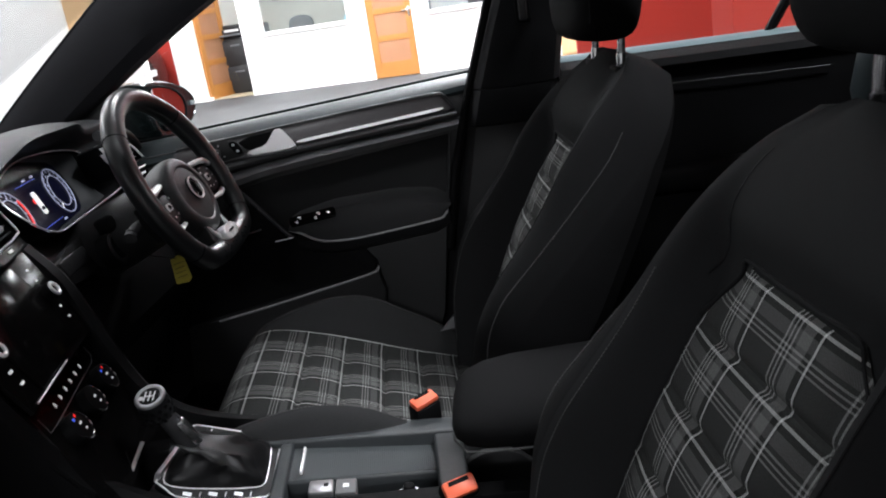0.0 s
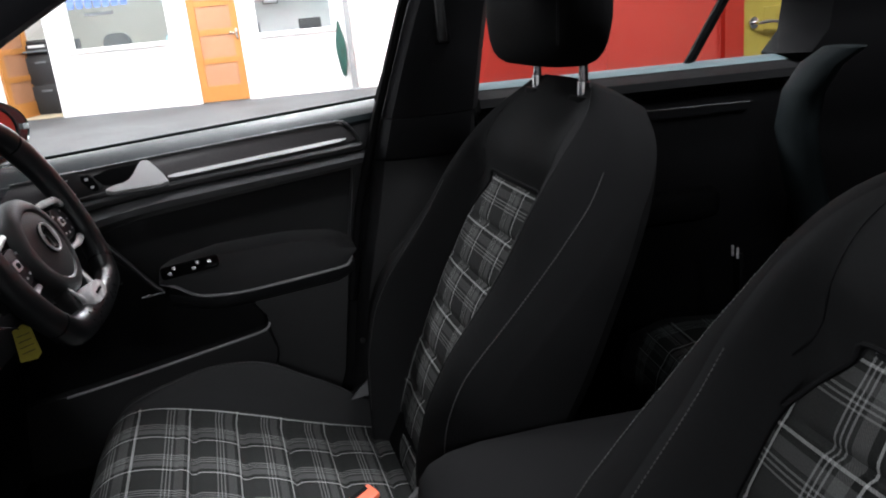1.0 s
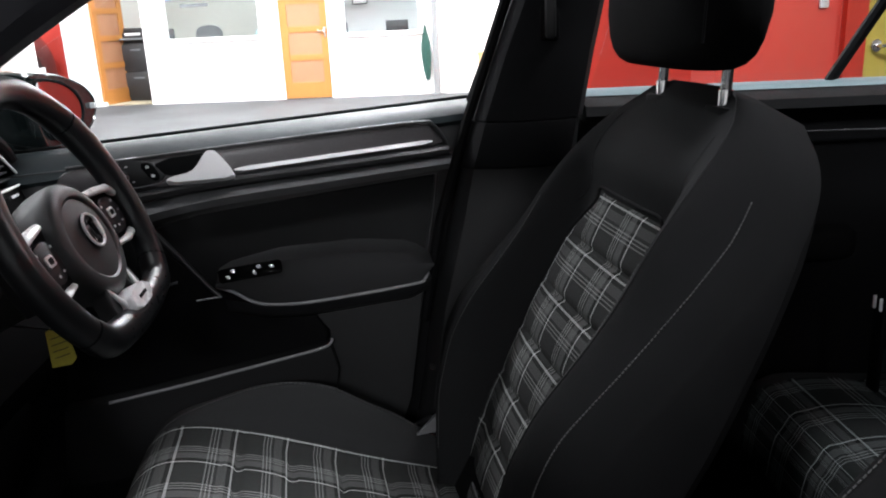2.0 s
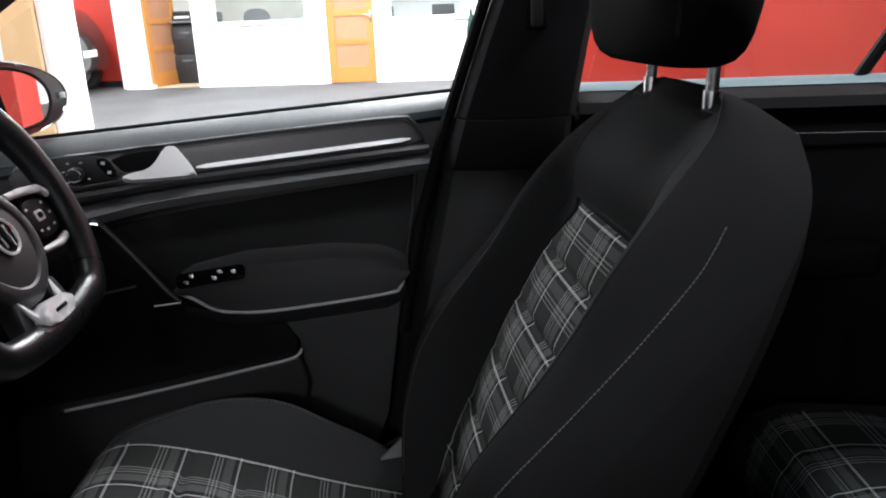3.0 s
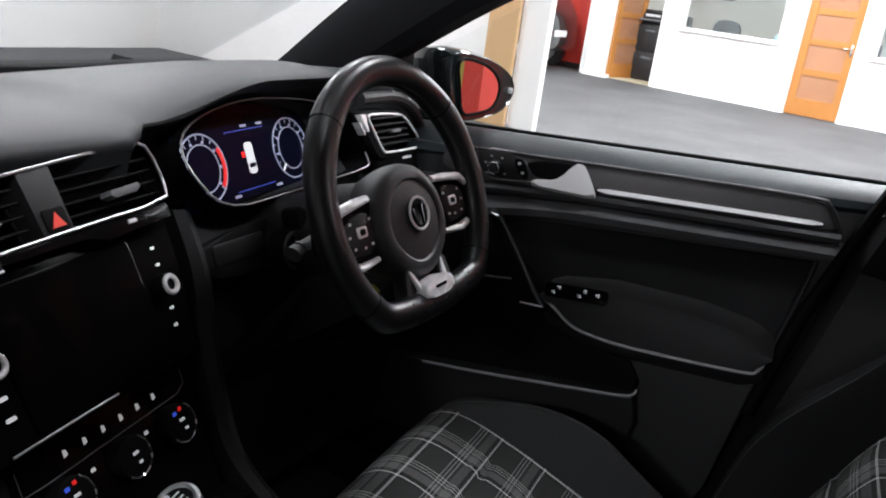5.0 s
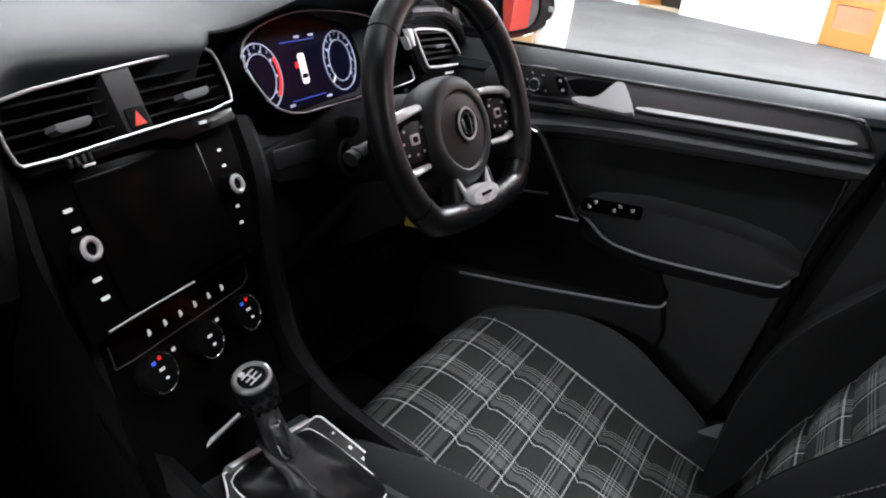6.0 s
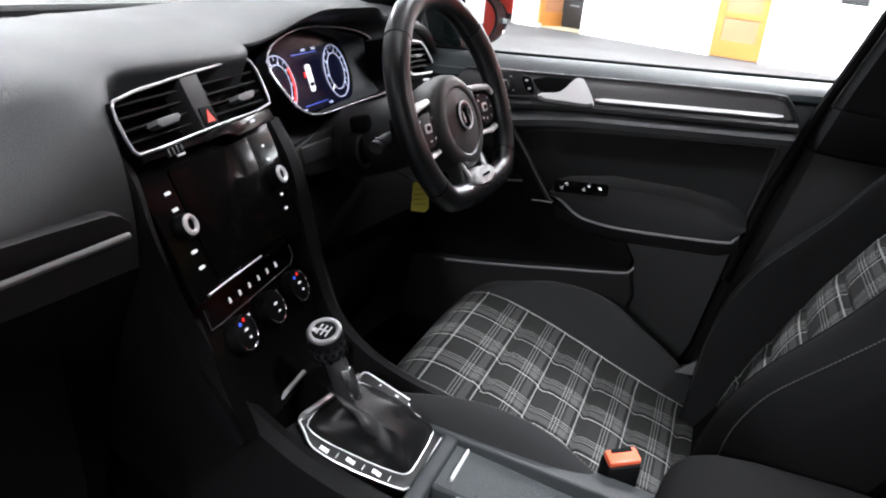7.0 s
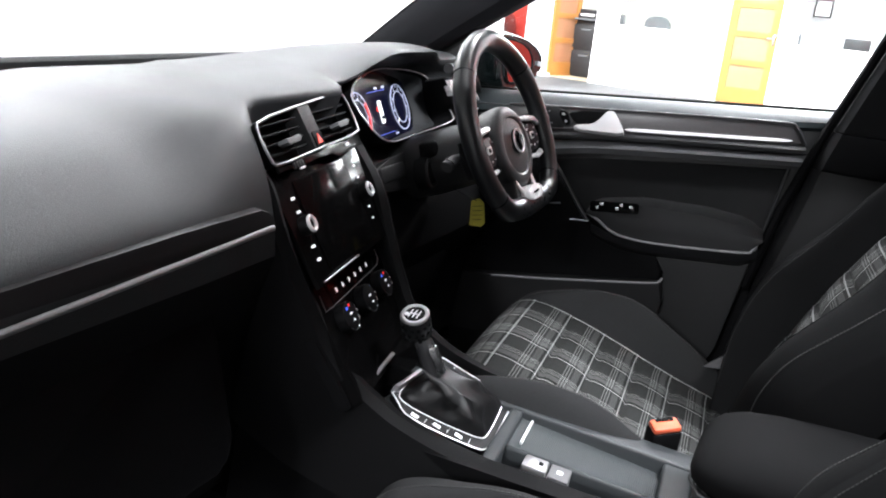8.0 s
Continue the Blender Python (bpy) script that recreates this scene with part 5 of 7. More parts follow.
# door mirror
dm = thing("door_mirror", "dark green door mirror with curved glass", "mirror", (-0.70, 0.86, 0.96))
MM = axes((-0.628, 0.862, 1.022), (0.205, 0.979, 0.0), (0, 0.02, 1))
outl = [(p.x, p.y) for p in smooth_line([(-0.104, 0.066, 0), (-0.085, 0.073, 0), (-0.051, 0.072, 0), (0.015, 0.060, 0), (0.064, 0.039, 0), (0.085, 0.014, 0), (0.076, -0.014, 0), (0.048, -0.034, 0), (-0.008, -0.044, 0), (-0.063, -0.047, 0), (-0.080, -0.036, 0)], 2, True)]
face = [(p.x, p.y) for p in smooth_line([(-0.088, 0.062, 0), (-0.052, 0.063, 0), (-0.001, 0.051, 0), (0.027, 0.031, 0), (0.037, 0.010, 0), (0.031, -0.013, 0), (0.014, -0.028, 0), (-0.021, -0.033, 0), (-0.062, -0.036, 0), (-0.074, 0.016, 0)], 2, True)]
rings = [[MM @ Vector((x * k, y * k + yo, z)) for x, y in outl] for z, k, yo in ((0.004, 0.97, 0), (0.006, 1.0, 0), (-0.004, 1.06, 0), (-0.03, 1.10, 0), (-0.08, 1.02, 0), (-0.12, 0.82, 0), (-0.14, 0.5, 0), (-0.145, 0.2, 0))]
part("housing", loft(rings), BODY, dm)
part("surround", tube([MM @ Vector((x, y, 0.0085)) for x, y in face], 0.0028, 6, True), DARK, dm)
part("mirror_glass", prism(face, 0.0085, MM, 0.0), MIRROR, dm, "mirror glass", smooth=False)
part("arm", loft([[Vector((-0.70 + 0.035 * c, y, 0.965 + h * s)) for c, s in ((-1, -1), (1, -1), (1.1, 1), (-0.9, 1))] for y, h in ((0.795, 0.018), (0.82, 0.018), (0.86, 0.02))]), BODY, dm)
part("indicator", box((0.003, 0.01, 0.012), (0.068, 0.008, 0.007), MM, 0.001), GREY_PRINT, dm)


# ---- dashboard ----
def prof_mix(stations, y):
    ys = [s[0] for s in stations]
    i = max(0, min(len(ys) - 2, int(np.searchsorted(ys, y)) - 1))
    t = smooth(ys[i], ys[i + 1], y)
    return [(lerp(a[0], b[0], t), lerp(a[1], b[1], t)) for a, b in zip(stations[i][1], stations[i + 1][1])]


P_SIDE = [(-1.2, 0.45), (-1.2, 0.93), (-1.09, 0.990), (-0.92, 1.008), (-0.78, 1.012), (-0.68, 1.006), (-0.60, 0.988), (-0.553, 0.962), (-0.520, 0.935), (-0.502, 0.912), (-0.497, 0.880), (-0.505, 0.845), (-0.56, 0.72), (-0.64, 0.45)]
M_SIDE = [(-1.2, 0.45), (-1.2, 0.93), (-1.09, 0.992), (-0.92, 1.012), (-0.78, 1.021), (-0.68, 1.021), (-0.605, 1.015), (-0.566, 1.003), (-0.543, 0.978), (-0.524, 0.938), (-0.512, 0.885), (-0.51, 0.845), (-0.56, 0.72), (-0.64, 0.45)]
C_SIDE = [(-1.2, 0.45), (-1.2, 0.93), (-1.09, 0.995), (-0.92, 1.018), (-0.78, 1.028), (-0.70, 1.030), (-0.635, 1.027), (-0.603, 1.016), (-0.612, 0.995), (-0.625, 0.95), (-0.625, 0.90), (-0.61, 0.85), (-0.58, 0.72), (-0.64, 0.45)]
L_SIDE = [(-1.2, 0.45), (-1.2, 0.93), (-1.09, 0.998), (-0.92, 1.025), (-0.80, 1.036), (-0.72, 1.036), (-0.665, 1.024), (-0.648, 1.014), (-0.69, 0.995), (-0.70, 0.91), (-0.632, 0.895), (-0.605, 0.86), (-0.575, 0.72), (-0.64, 0.45)]
D_SIDE = [(-1.2, 0.45), (-1.2, 0.93), (-1.09, 1.000), (-0.92, 1.038), (-0.80, 1.062), (-0.72, 1.070), (-0.658, 1.066), (-0.643, 1.057), (-0.735, 1.018), (-0.715, 0.91), (-0.640, 0.897), (-0.612, 0.86), (-0.575, 0.72), (-0.64, 0.45)]
E_SIDE = [(-1.2, 0.45), (-1.2, 0.93), (-1.09, 0.998), (-0.92, 1.032), (-0.80, 1.050), (-0.73, 1.054), (-0.685, 1.048), (-0.672, 1.036), (-0.70, 1.005), (-0.69, 0.93), (-0.655, 0.905), (-0.63, 0.87), (-0.60, 0.72), (-0.64, 0.45)]
R_SIDE = [(-1.2, 0.45), (-1.2, 0.93), (-1.09, 0.990), (-0.95, 1.010), (-0.84, 1.020), (-0.77, 1.018), (-0.72, 1.006), (-0.70, 0.992), (-0.69, 0.97), (-0.685, 0.94), (-0.675, 0.91), (-0.66, 0.87), (-0.62, 0.72), (-0.66, 0.45)]
STATIONS = [(-0.74, P_SIDE), (-0.32, P_SIDE), (-0.178, M_SIDE), (-0.11, C_SIDE), (0.10, C_SIDE), (0.145, L_SIDE), (0.34, D_SIDE), (0.46, D_SIDE), (0.555, E_SIDE), (0.62, E_SIDE), (0.74, R_SIDE)]

dash = thing("dashboard", "black soft-touch dashboard with driver's binnacle", "dashboard", (-0.9, 0, 0.45))
rings, low = [], []
for y in np.linspace(-0.72, 0.735, 60):
    prof = prof_mix(STATIONS, y)
    pts = [Vector((x, y, z)) for x, z in prof]
    rings.append(smooth_line(pts[:12], 2, False))
    low.append([Vector((-0.95, y, 0.80))] + smooth_line(pts[11:], 2, False) + [Vector((-1.15, y, 0.45))])
part("dash_top", loft(rings), SOFT, dash, "grained black soft plastic top")
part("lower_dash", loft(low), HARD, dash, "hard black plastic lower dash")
# inlay before the passenger
SP = axes((-0.6065, -0.2, 0.0), (0, -1, 0), (0.12, 0, 1))
inl = [(-0.010, 0.888), (0.002, 0.912), (0.03, 0.923), (0.50, 0.909), (0.50, 0.874), (0.02, 0.885)]
part("inlay", prism([(p.x, p.y) for p in smooth_line([(a, b, 0) for a, b in inl], 1, True)], 0.002, SP @ Matrix.Diagonal((1, 1, -1, 1)), 0.0008, 2, 0.01), DECOR, dash, "gloss dark inlay")
part("silver_strip", tube([(-0.492, -0.206, 0.890), (-0.490, -0.3, 0.8865), (-0.489, -0.45, 0.880), (-0.489, -0.70, 0.869)], 0.0036, 10), mat("dull_dash_metal", (0.24, 0.235, 0.24), 0.42, 0.7, var=0.05, scale=60), dash, "dull silver strip")
part("glove_box", prism(rounded(0.44, 0.26, 0.03, 5), 0.012, axes((-0.532, -0.48, 0.735), (0, 1, 0), (-0.2, 0, 1)), 0.005), DARK, dash, "black glovebox lid")
part("end_vent", ring(0.03, 0.006, axes((-0.505, -0.70, 0.93), (0, 1, 0), (0, 0, 1)), 24, 8), TRIM, dash)
# windscreen base shelf and bulkhead
solid("bulkhead", box((0.06, 1.5, 0.75), (-1.2, 0, 0.62), None, 0.01), DARK, "dark bulkhead below the windscreen", "bulkhead", kind="structure")

# instrument cluster
cl = thing("instrument_cluster", "digital instrument cluster with two glowing dials", "instrument cluster", (-0.70, 0.37, 0.9))
CM = axes((-0.680, 0.339, 0.940), (-0.17, 0.98, 0.0), (-0.36, 0, 0.93))
bez = smooth_line([(-0.140, -0.040, 0), (-0.160, 0.020, 0), (-0.135, 0.066, 0), (-0.03, 0.088, 0), (0.09, 0.084, 0), (0.176, 0.060, 0), (0.190, 0.040, 0), (0.194, -0.032, 0), (0.184, -0.044, 0), (0.0, -0.043, 0)], 2, True)
part("face", prism([(p.x, p.y) for p in bez], 0.0, CM, 0, 2, 0.02), PIANO, cl, "gloss black face", smooth=False)


def bez_lift(x, y):
    """The bezel stands further out below than above, and most at its door end."""
    return 0.048 - 0.032 * smooth(-0.043, 0.07, y) + 0.024 * smooth(0.06, 0.19, x)


rim = [CM @ Vector((p.x * 1.0, p.y, bez_lift(p.x, p.y))) for p in bez]
part("bezel", tube(rim, 0.0013, 8, True), SATIN, cl, "bright chrome bezel")
part("shroud", loft([[CM @ Vector((p.x, p.y, 0.0)) for p in bez], [CM @ Vector((p.x * 1.02, p.y * 1.03, bez_lift(p.x, p.y) - 0.001)) for p in bez]], caps=False), DARK, cl)
sc = part("display", prism(rounded(0.285, 0.096, 0.006, 3, 0.0, 0.010), 0.0015, CM, 0), SCREEN, cl, "dark blue display", smooth=False)
for cx, red in ((-0.098, True), (0.098, False)):
    part("dial_ring", ring(0.043, 0.0011, CM @ Matrix.Translation((cx, 0.012, 0.003)), 48, 5), DIAL_GLOW, sc)
    part("dial_ring", ring(0.030, 0.0009, CM @ Matrix.Translation((cx, 0.012, 0.003)), 40, 5), DIAL_GLOW, sc)
    for q in range(15):
        a = radians(225 - q * 19.3)
        lo, hi = 0.0365, 0.042
        part("dial_mark", box((hi - lo, 0.0014, 0.0006), ((lo + hi) / 2, 0, 0), CM @ Matrix.Translation((cx, 0.012, 0.0026)) @ Matrix.Rotation(a, 4, "Z")), DIAL_GLOW, sc, smooth=False)
    for q in range(8):
        a = radians(225 - q * 38)
        part("numeral_bar", box((0.0042, 0.0035, 0.0006), (cx + 0.0335 * math.cos(a), 0.012 + 0.0335 * math.sin(a), 0.0026), CM), DIAL_GLOW, sc, smooth=False)
    if red:
        for q in range(8):
            a = radians(28 - q * 9.5)
            part("red_segment", box((0.006, 0.0062, 0.0008), (0.0395, 0, 0), CM @ Matrix.Translation((cx, 0.012, 0.0032)) @ Matrix.Rotation(a, 4, "Z")), RED_GLOW, sc, "red warning sector", smooth=False)
    nd = radians(222)
    part("needle", box((0.013, 0.0026, 0.0008), (0.036, 0, 0), CM @ Matrix.Translation((cx, 0.012, 0.0038)) @ Matrix.Rotation(nd, 4, "Z")), WHITE_PRINT, sc, "white needle", smooth=False)
part("display_line", box((0.085, 0.0012, 0.0006), (0.0, 0.05, 0.0024), CM), BLUE_GLOW, sc, smooth=False)
part("display_line", box((0.085, 0.0012, 0.0006), (0.0, -0.028, 0.0024), CM), BLUE_GLOW, sc, smooth=False)
part("car_symbol", prism(rounded(0.017, 0.042, 0.005, 4, 0.0, 0.012), 0.0008, CM @ Matrix.Translation((0, 0, 0.002)), 0), WHITE_PRINT, sc, "white car outline seen from above", smooth=False)
part("car_symbol_glass", prism(rounded(0.013, 0.006, 0.002, 2, 0.0, 0.002), 0.0004, CM @ Matrix.Translation((0, 0, 0.003)), 0), SCREEN, sc, smooth=False)
part("door_symbol", box((0.007, 0.008, 0.0008), (-0.014, 0.018, 0.0026), CM), RED_GLOW, sc, smooth=False)
for x, y in ((0.0, 0.055), (0.036, 0.055), (-0.045, -0.033), (0.05, -0.033)):
    part("readout_bar", box((0.013, 0.0035, 0.0006), (x, y, 0.0024), CM), DIAL_GLOW, sc, smooth=False)

# right-hand vent
RV = axes((-0.640, 0.607, 0.966), (-0.16, 1, -0.05), (-0.25, 0, 0.97))
rv = thing("side_vent", "black slatted air vent with chrome surround", "air vent", (-0.66, 0.62, 0.92), group="air vents")
ro = smooth_line([(-0.079, 0.035, 0), (-0.060, 0.037, 0), (0.030, 0.033, 0), (0.056, 0.024, 0), (0.101, -0.014, 0), (0.106, -0.023, 0), (0.094, -0.026, 0), (-0.026, -0.0245, 0), (-0.041, -0.021, 0), (-0.078, 0.031, 0)], 2, True)
mid = Vector((0.008, 0.007, 0))
part("surround", tube([RV @ p for p in ro], 0.0022, 8, True), SILVER, rv, "chrome surround")
part("backing", loft([[RV @ (mid + (p - mid) * k + Vector((0, 0, z))) for p in ro] for k, z in ((1.30, -0.05), (1.34, -0.010), (1.26, -0.003), (1.02, -0.001), (0.96, -0.004), (0.92, -0.035))]), DARK, rv)
for y in (-0.0135, -0.003, 0.0075, 0.018, 0.029):
    x0, x1 = -0.040 - (y + 0.0215) * 0.66, min(0.092 - (y + 0.0215) * 0.85, 0.086)
    part("slat", box((x1 - x0 - 0.010, 0.0026, 0.020), ((x0 + x1) / 2, y, -0.014), RV @ Matrix.Rotation(radians(12), 4, "X"), 0.0008), TRIM, rv)
part("thumb_slider", box((0.030, 0.006, 0.012), (0.014, 0.0075, -0.004), RV, 0.002), GREYTRIM, rv)
part("hood", tube(spline([RV @ Vector(p) for p in ((-0.10, 0.060, 0.0), (-0.01, 0.061, 0.002), (0.05, 0.052, 0.0), (0.098, 0.030, -0.004), (0.130, -0.004, -0.010), (0.138, -0.04, -0.012), (0.132, -0.085, -0.012))], 30), 0.010, 10), TRIM, rv)
for q in range(4):
    part("key_mark", box((0.005, 0.004, 0.001), (0.028 + 0.009 * q, -0.037, 0.001), RV), GREY_PRINT, rv, smooth=False)
part("light_switch_knob", disc(0.005, 0.006, RV @ Matrix.Translation((0.104, -0.040, -0.002)), 16, 0.0015), SILVER, rv, "small bright knob")
part("panel", prism([(-0.06, -0.034), (0.115, -0.034), (0.120, -0.085), (-0.06, -0.085)], -0.001, RV, 0.0, 2, 0.01), PIANO, rv, smooth=False)
part("bright_trim", prism([(-0.086, 0.012), (-0.081, 0.012), (-0.088, 0.038), (-0.104, 0.038)], 0.002, RV, 0.0008, 2, 0.01), SILVER, rv, "bright trim flash")
part("bright_trim", prism([(-0.096, 0.008), (-0.093, 0.008), (-0.107, 0.027), (-0.111, 0.027)], 0.002, RV, 0.0008, 2, 0.01), SILVER, rv, "bright trim flash")

# ---- centre stack ----
SM = axes((-0.527, -0.011, 0.874), (-0.218, 0.975, 0), (-0.47, -0.105, 0.876))  # x to the driver, y up the slope, z out
FM = SM @ Matrix.Translation((0, 0, -0.014))
cs = thing("centre_stack", "gloss black centre stack with touch screen and vents", "centre stack", (-0.53, 0, 0.65))


def s_plate(name, pts, d, material, parent=cs, label="", bevel=0.001, down=0.004, rounds=0):
    out = [(p.x, p.y) for p in smooth_line([(a, b, 0) for a, b in pts], rounds, True)] if rounds else pts
    return part(name, prism(out, d, FM, bevel, 2, down), material, parent, label)


s_plate("body", [(-0.148, 0.148), (0.165, 0.155), (0.158, 0.06), (0.132, -0.06), (0.098, -0.18), (0.085, -0.24), (-0.130, -0.24), (-0.136, -0.15), (-0.138, -0.02), (-0.146, 0.07)], -0.034, DARK, down=0.05)
# twin vents
vent_out = smooth_line([(-0.148, 0.128, 0), (-0.138, 0.139, 0), (0.0, 0.146, 0), (0.135, 0.150, 0), (0.152, 0.142, 0), (0.155, 0.10, 0), (0.148, 0.083, 0), (0.0, 0.083, 0), (-0.138, 0.080, 0), (-0.147, 0.088, 0)], 1, True)
tv = thing("centre_vents", "twin black slatted air vents with chrome surround", "air vent", SM @ Vector((0, 0.11, 0)), group="air vents")
part("surround", tube([SM @ Vector((p.x, p.y, 0.006)) for p in vent_out], 0.0018, 8, True), SATIN, tv, "chrome surround")
part("backing", prism([(p.x, p.y) for p in vent_out], -0.02, SM, 0, 2, 0.03), DARK, tv, smooth=False)
part("inner_wall", loft([[SM @ Vector((p.x, p.y, d)) for p in vent_out] for d in (0.006, -0.03)], caps=False), DARK, tv)
part("divider", prism([(-0.020, 0.143), (0.018, 0.146), (0.019, 0.082), (-0.017, 0.081)], 0.006, SM, 0.002, 2, 0.03), TRIM, tv)
hz = part("hazard_key", prism(rounded(0.026, 0.022, 0.003, 3, 0.001, 0.096), 0.008, SM, 0.001, 2), DARK, tv)
part("hazard_triangle", prism([(-0.007, 0.089), (0.009, 0.089), (0.001, 0.103)], 0.0088, SM, 0), RED_KEY, hz, "red hazard triangle", smooth=False)
for x0, x1 in ((-0.146, -0.021), (0.019, 0.152)):
    for q in range(4):
        y = 0.0945 + 0.0125 * q
        part("slat", box((x1 - x0 - 0.004, 0.0028, 0.02), ((x0 + x1) / 2, y, -0.010), SM, 0.001), DARK, tv)
    xc = (x0 + x1) / 2 + 0.004
    part("thumb_slider", prism([(xc - 0.022, 0.103), (xc - 0.02, 0.108), (xc + 0.02, 0.109), (xc + 0.022, 0.104), (xc + 0.015, 0.100), (xc - 0.016, 0.099)], 0.014, SM, 0.002), GREYTRIM, tv, "grey thumb slider")
part("lower_lip", prism([(-0.135, 0.079), (0.147, 0.082), (0.15, 0.066), (0.05, 0.063), (0.03, 0.072), (-0.135, 0.072)], 0.004, SM, 0.001), PIANO, tv)
part("key_mark", box((0.014, 0.0025, 0.002), (-0.075, 0.068, 0.005), SM, 0.0005), GREY_PRINT, tv)
part("key_mark", box((0.012, 0.004, 0.002), (0.09, 0.074, 0.005), SM, 0.0005), GREY_PRINT, tv)
for x in (-0.095, -0.087, -0.079, -0.071):
    part("vent_wheel_rib", box((0.004, 0.009, 0.004), (x, 0.074, 0.005), SM, 0.001), TRIM, tv)
# screen
s_plate("fascia", [(-0.142, 0.072), (0.155, 0.072), (0.148, 0.02), (0.130, -0.078), (-0.134, -0.078), (-0.137, 0.0)], 0.002, PIANO, label="gloss black fascia", bevel=0.0015)
s_plate("touch_screen", rounded(0.176, 0.128, 0.006, 3, 0.0, -0.005), 0.0042, SCREENGLASS, label="switched-off gloss black touch screen", bevel=0.001)
for x, side in ((-0.108, -1), (0.110, 1)):
    kb = part("rotary_knob", disc(0.0130, 0.013, FM @ Matrix.Translation((x, 0.0, 0.002)), 28, 0.002), DARK, cs, "rotary knob with chrome ring")
    part("knob_ring", ring(0.0088, 0.0028, FM @ Matrix.Translation((x, 0.0, 0.0155)), 28, 8), SILVER, kb)
for x, y in ((-0.103, 0.037), (-0.103, 0.019), (-0.105, -0.028), (-0.105, -0.046)):
    part("key_mark", prism(rounded(0.010, 0.0035, 0.0012, 2, x, y), 0.0030, FM, 0), WHITE_PRINT, cs, "white lit key legend", smooth=False)
for x, y in ((0.119, 0.041), (0.117, 0.023), (0.112, -0.024), (0.108, -0.042)):
    part("key_mark", prism(rounded(0.006, 0.0032, 0.0012, 2, x, y), 0.0030, FM, 0), WHITE_PRINT, cs, "white lit key legend", smooth=False)
part("ledge", tube([FM @ Vector(p) for p in ((-0.118, -0.074, 0.004), (-0.06, -0.073, 0.006), (0.0, -0.073, 0.006))], 0.0013, 6), SATIN, cs)
# heater controls, standing a little proud
HM = SM @ Matrix.Translation((0, 0, -0.036))
hc_ = thing("heater_panel", "gloss black heater panel with three rotary dials", "heater controls", HM @ Vector((0, -0.12, 0)))
part("panel", prism([(-0.126, -0.079), (0.128, -0.079), (0.108, -0.165), (0.098, -0.24), (-0.122, -0.24), (-0.124, -0.165)], 0.004, HM, 0.002, 2, 0.02), PIANO, hc_)
part("edge_trim", tube([HM @ Vector(p) for p in ((-0.110, -0.090, 0.006), (-0.112, -0.112, 0.006), (-0.09, -0.113, 0.006), (0.09, -0.110, 0.006), (0.104, -0.103, 0.006), (0.106, -0.088, 0.006))], 0.0006, 6), GREYTRIM, hc_)
for q in range(6):
    x = -0.058 + 0.0235 * q
    part("key_mark", prism([(x - 0.0022, -0.102), (x + 0.0022, -0.101), (x + 0.0018, -0.096), (x - 0.0012, -0.095)], 0.0048, HM, 0), WHITE_PRINT, hc_, "white lit key legend", smooth=False)
for x, warm in ((-0.076, True), (-0.002, False), (0.068, True)):
    kd = part("rotary_dial", disc(0.0205, 0.016, HM @ Matrix.Translation((x, -0.135, 0.003)), 32, 0.002), DARK, hc_, "black rotary dial with chrome edge")
    part("dial_edge", tube([HM @ Vector((x + 0.0198 * math.cos(radians(a)), -0.135 + 0.0198 * math.sin(radians(a)), 0.0188)) for a in range(-150, 61, 10)], 0.0012, 6), BRIGHT, kd)
    part("dial_print", box((0.007, 0.0028, 0.0006), (x + 0.001, -0.132, 0.0193), HM), WHITE_PRINT, kd, smooth=False)
    part("dial_print", box((0.0045, 0.0025, 0.0006), (x + 0.003, -0.142, 0.0193), HM), WHITE_PRINT, kd, smooth=False)
    if warm:
        part("blue_mark", box((0.005, 0.0036, 0.0006), (x - 0.006, -0.123, 0.0193), HM), mat("blue_temperature_mark", (0.05, 0.12, 0.8), 0.4, emit=0.8), kd, "blue mark", smooth=False)
        part("red_mark", box((0.004, 0.0036, 0.0006), (x + 0.003, -0.121, 0.0193), HM), RED_GLOW, kd, "red mark", smooth=False)
for x in (-0.039, 0.033):
    part("key_mark", box((0.005, 0.0035, 0.0006), (x, -0.126, 0.0048), HM), WHITE_PRINT, hc_, smooth=False)

# right cheek of the stack and knee panel
ck = thing("stack_cheek", "black curved cheek between stack and driver footwell", "car trim", (-0.5, 0.14, 0.6))
path = spline([(-0.625, 0.170, 0.92), (-0.572, 0.152, 0.868), (-0.535, 0.134, 0.803), (-0.508, 0.127, 0.745), (-0.478, 0.125, 0.69), (-0.43, 0.135, 0.645), (-0.37, 0.143, 0.620), (-0.30, 0.146, 0.608)], 30)
part("cheek", loft([[p + Vector((dx, dy, dz)) for dx, dy, dz in ((0.004, -0.012, 0.006), (0.010, 0.0, 0.006), (0.008, 0.010, 0.0), (-0.02, 0.014, -0.03), (-0.12, 0.015, -0.06), (-0.12, -0.02, -0.06), (-0.01, -0.016, -0.01))] for p in path]), HARD, ck)
lc = thing("stack_flank", "black curved flank between dash and console", "car trim", (-0.5, -0.15, 0.5))
pl = spline([(-0.585, -0.172, 0.985), (-0.535, -0.171, 0.925), (-0.510, -0.166, 0.86), (-0.482, -0.136, 0.765), (-0.450, -0.112, 0.69), (-0.410, -0.092, 0.645), (-0.36, -0.085, 0.620), (-0.28, -0.078, 0.600), (-0.18, -0.070, 0.588)], 36)
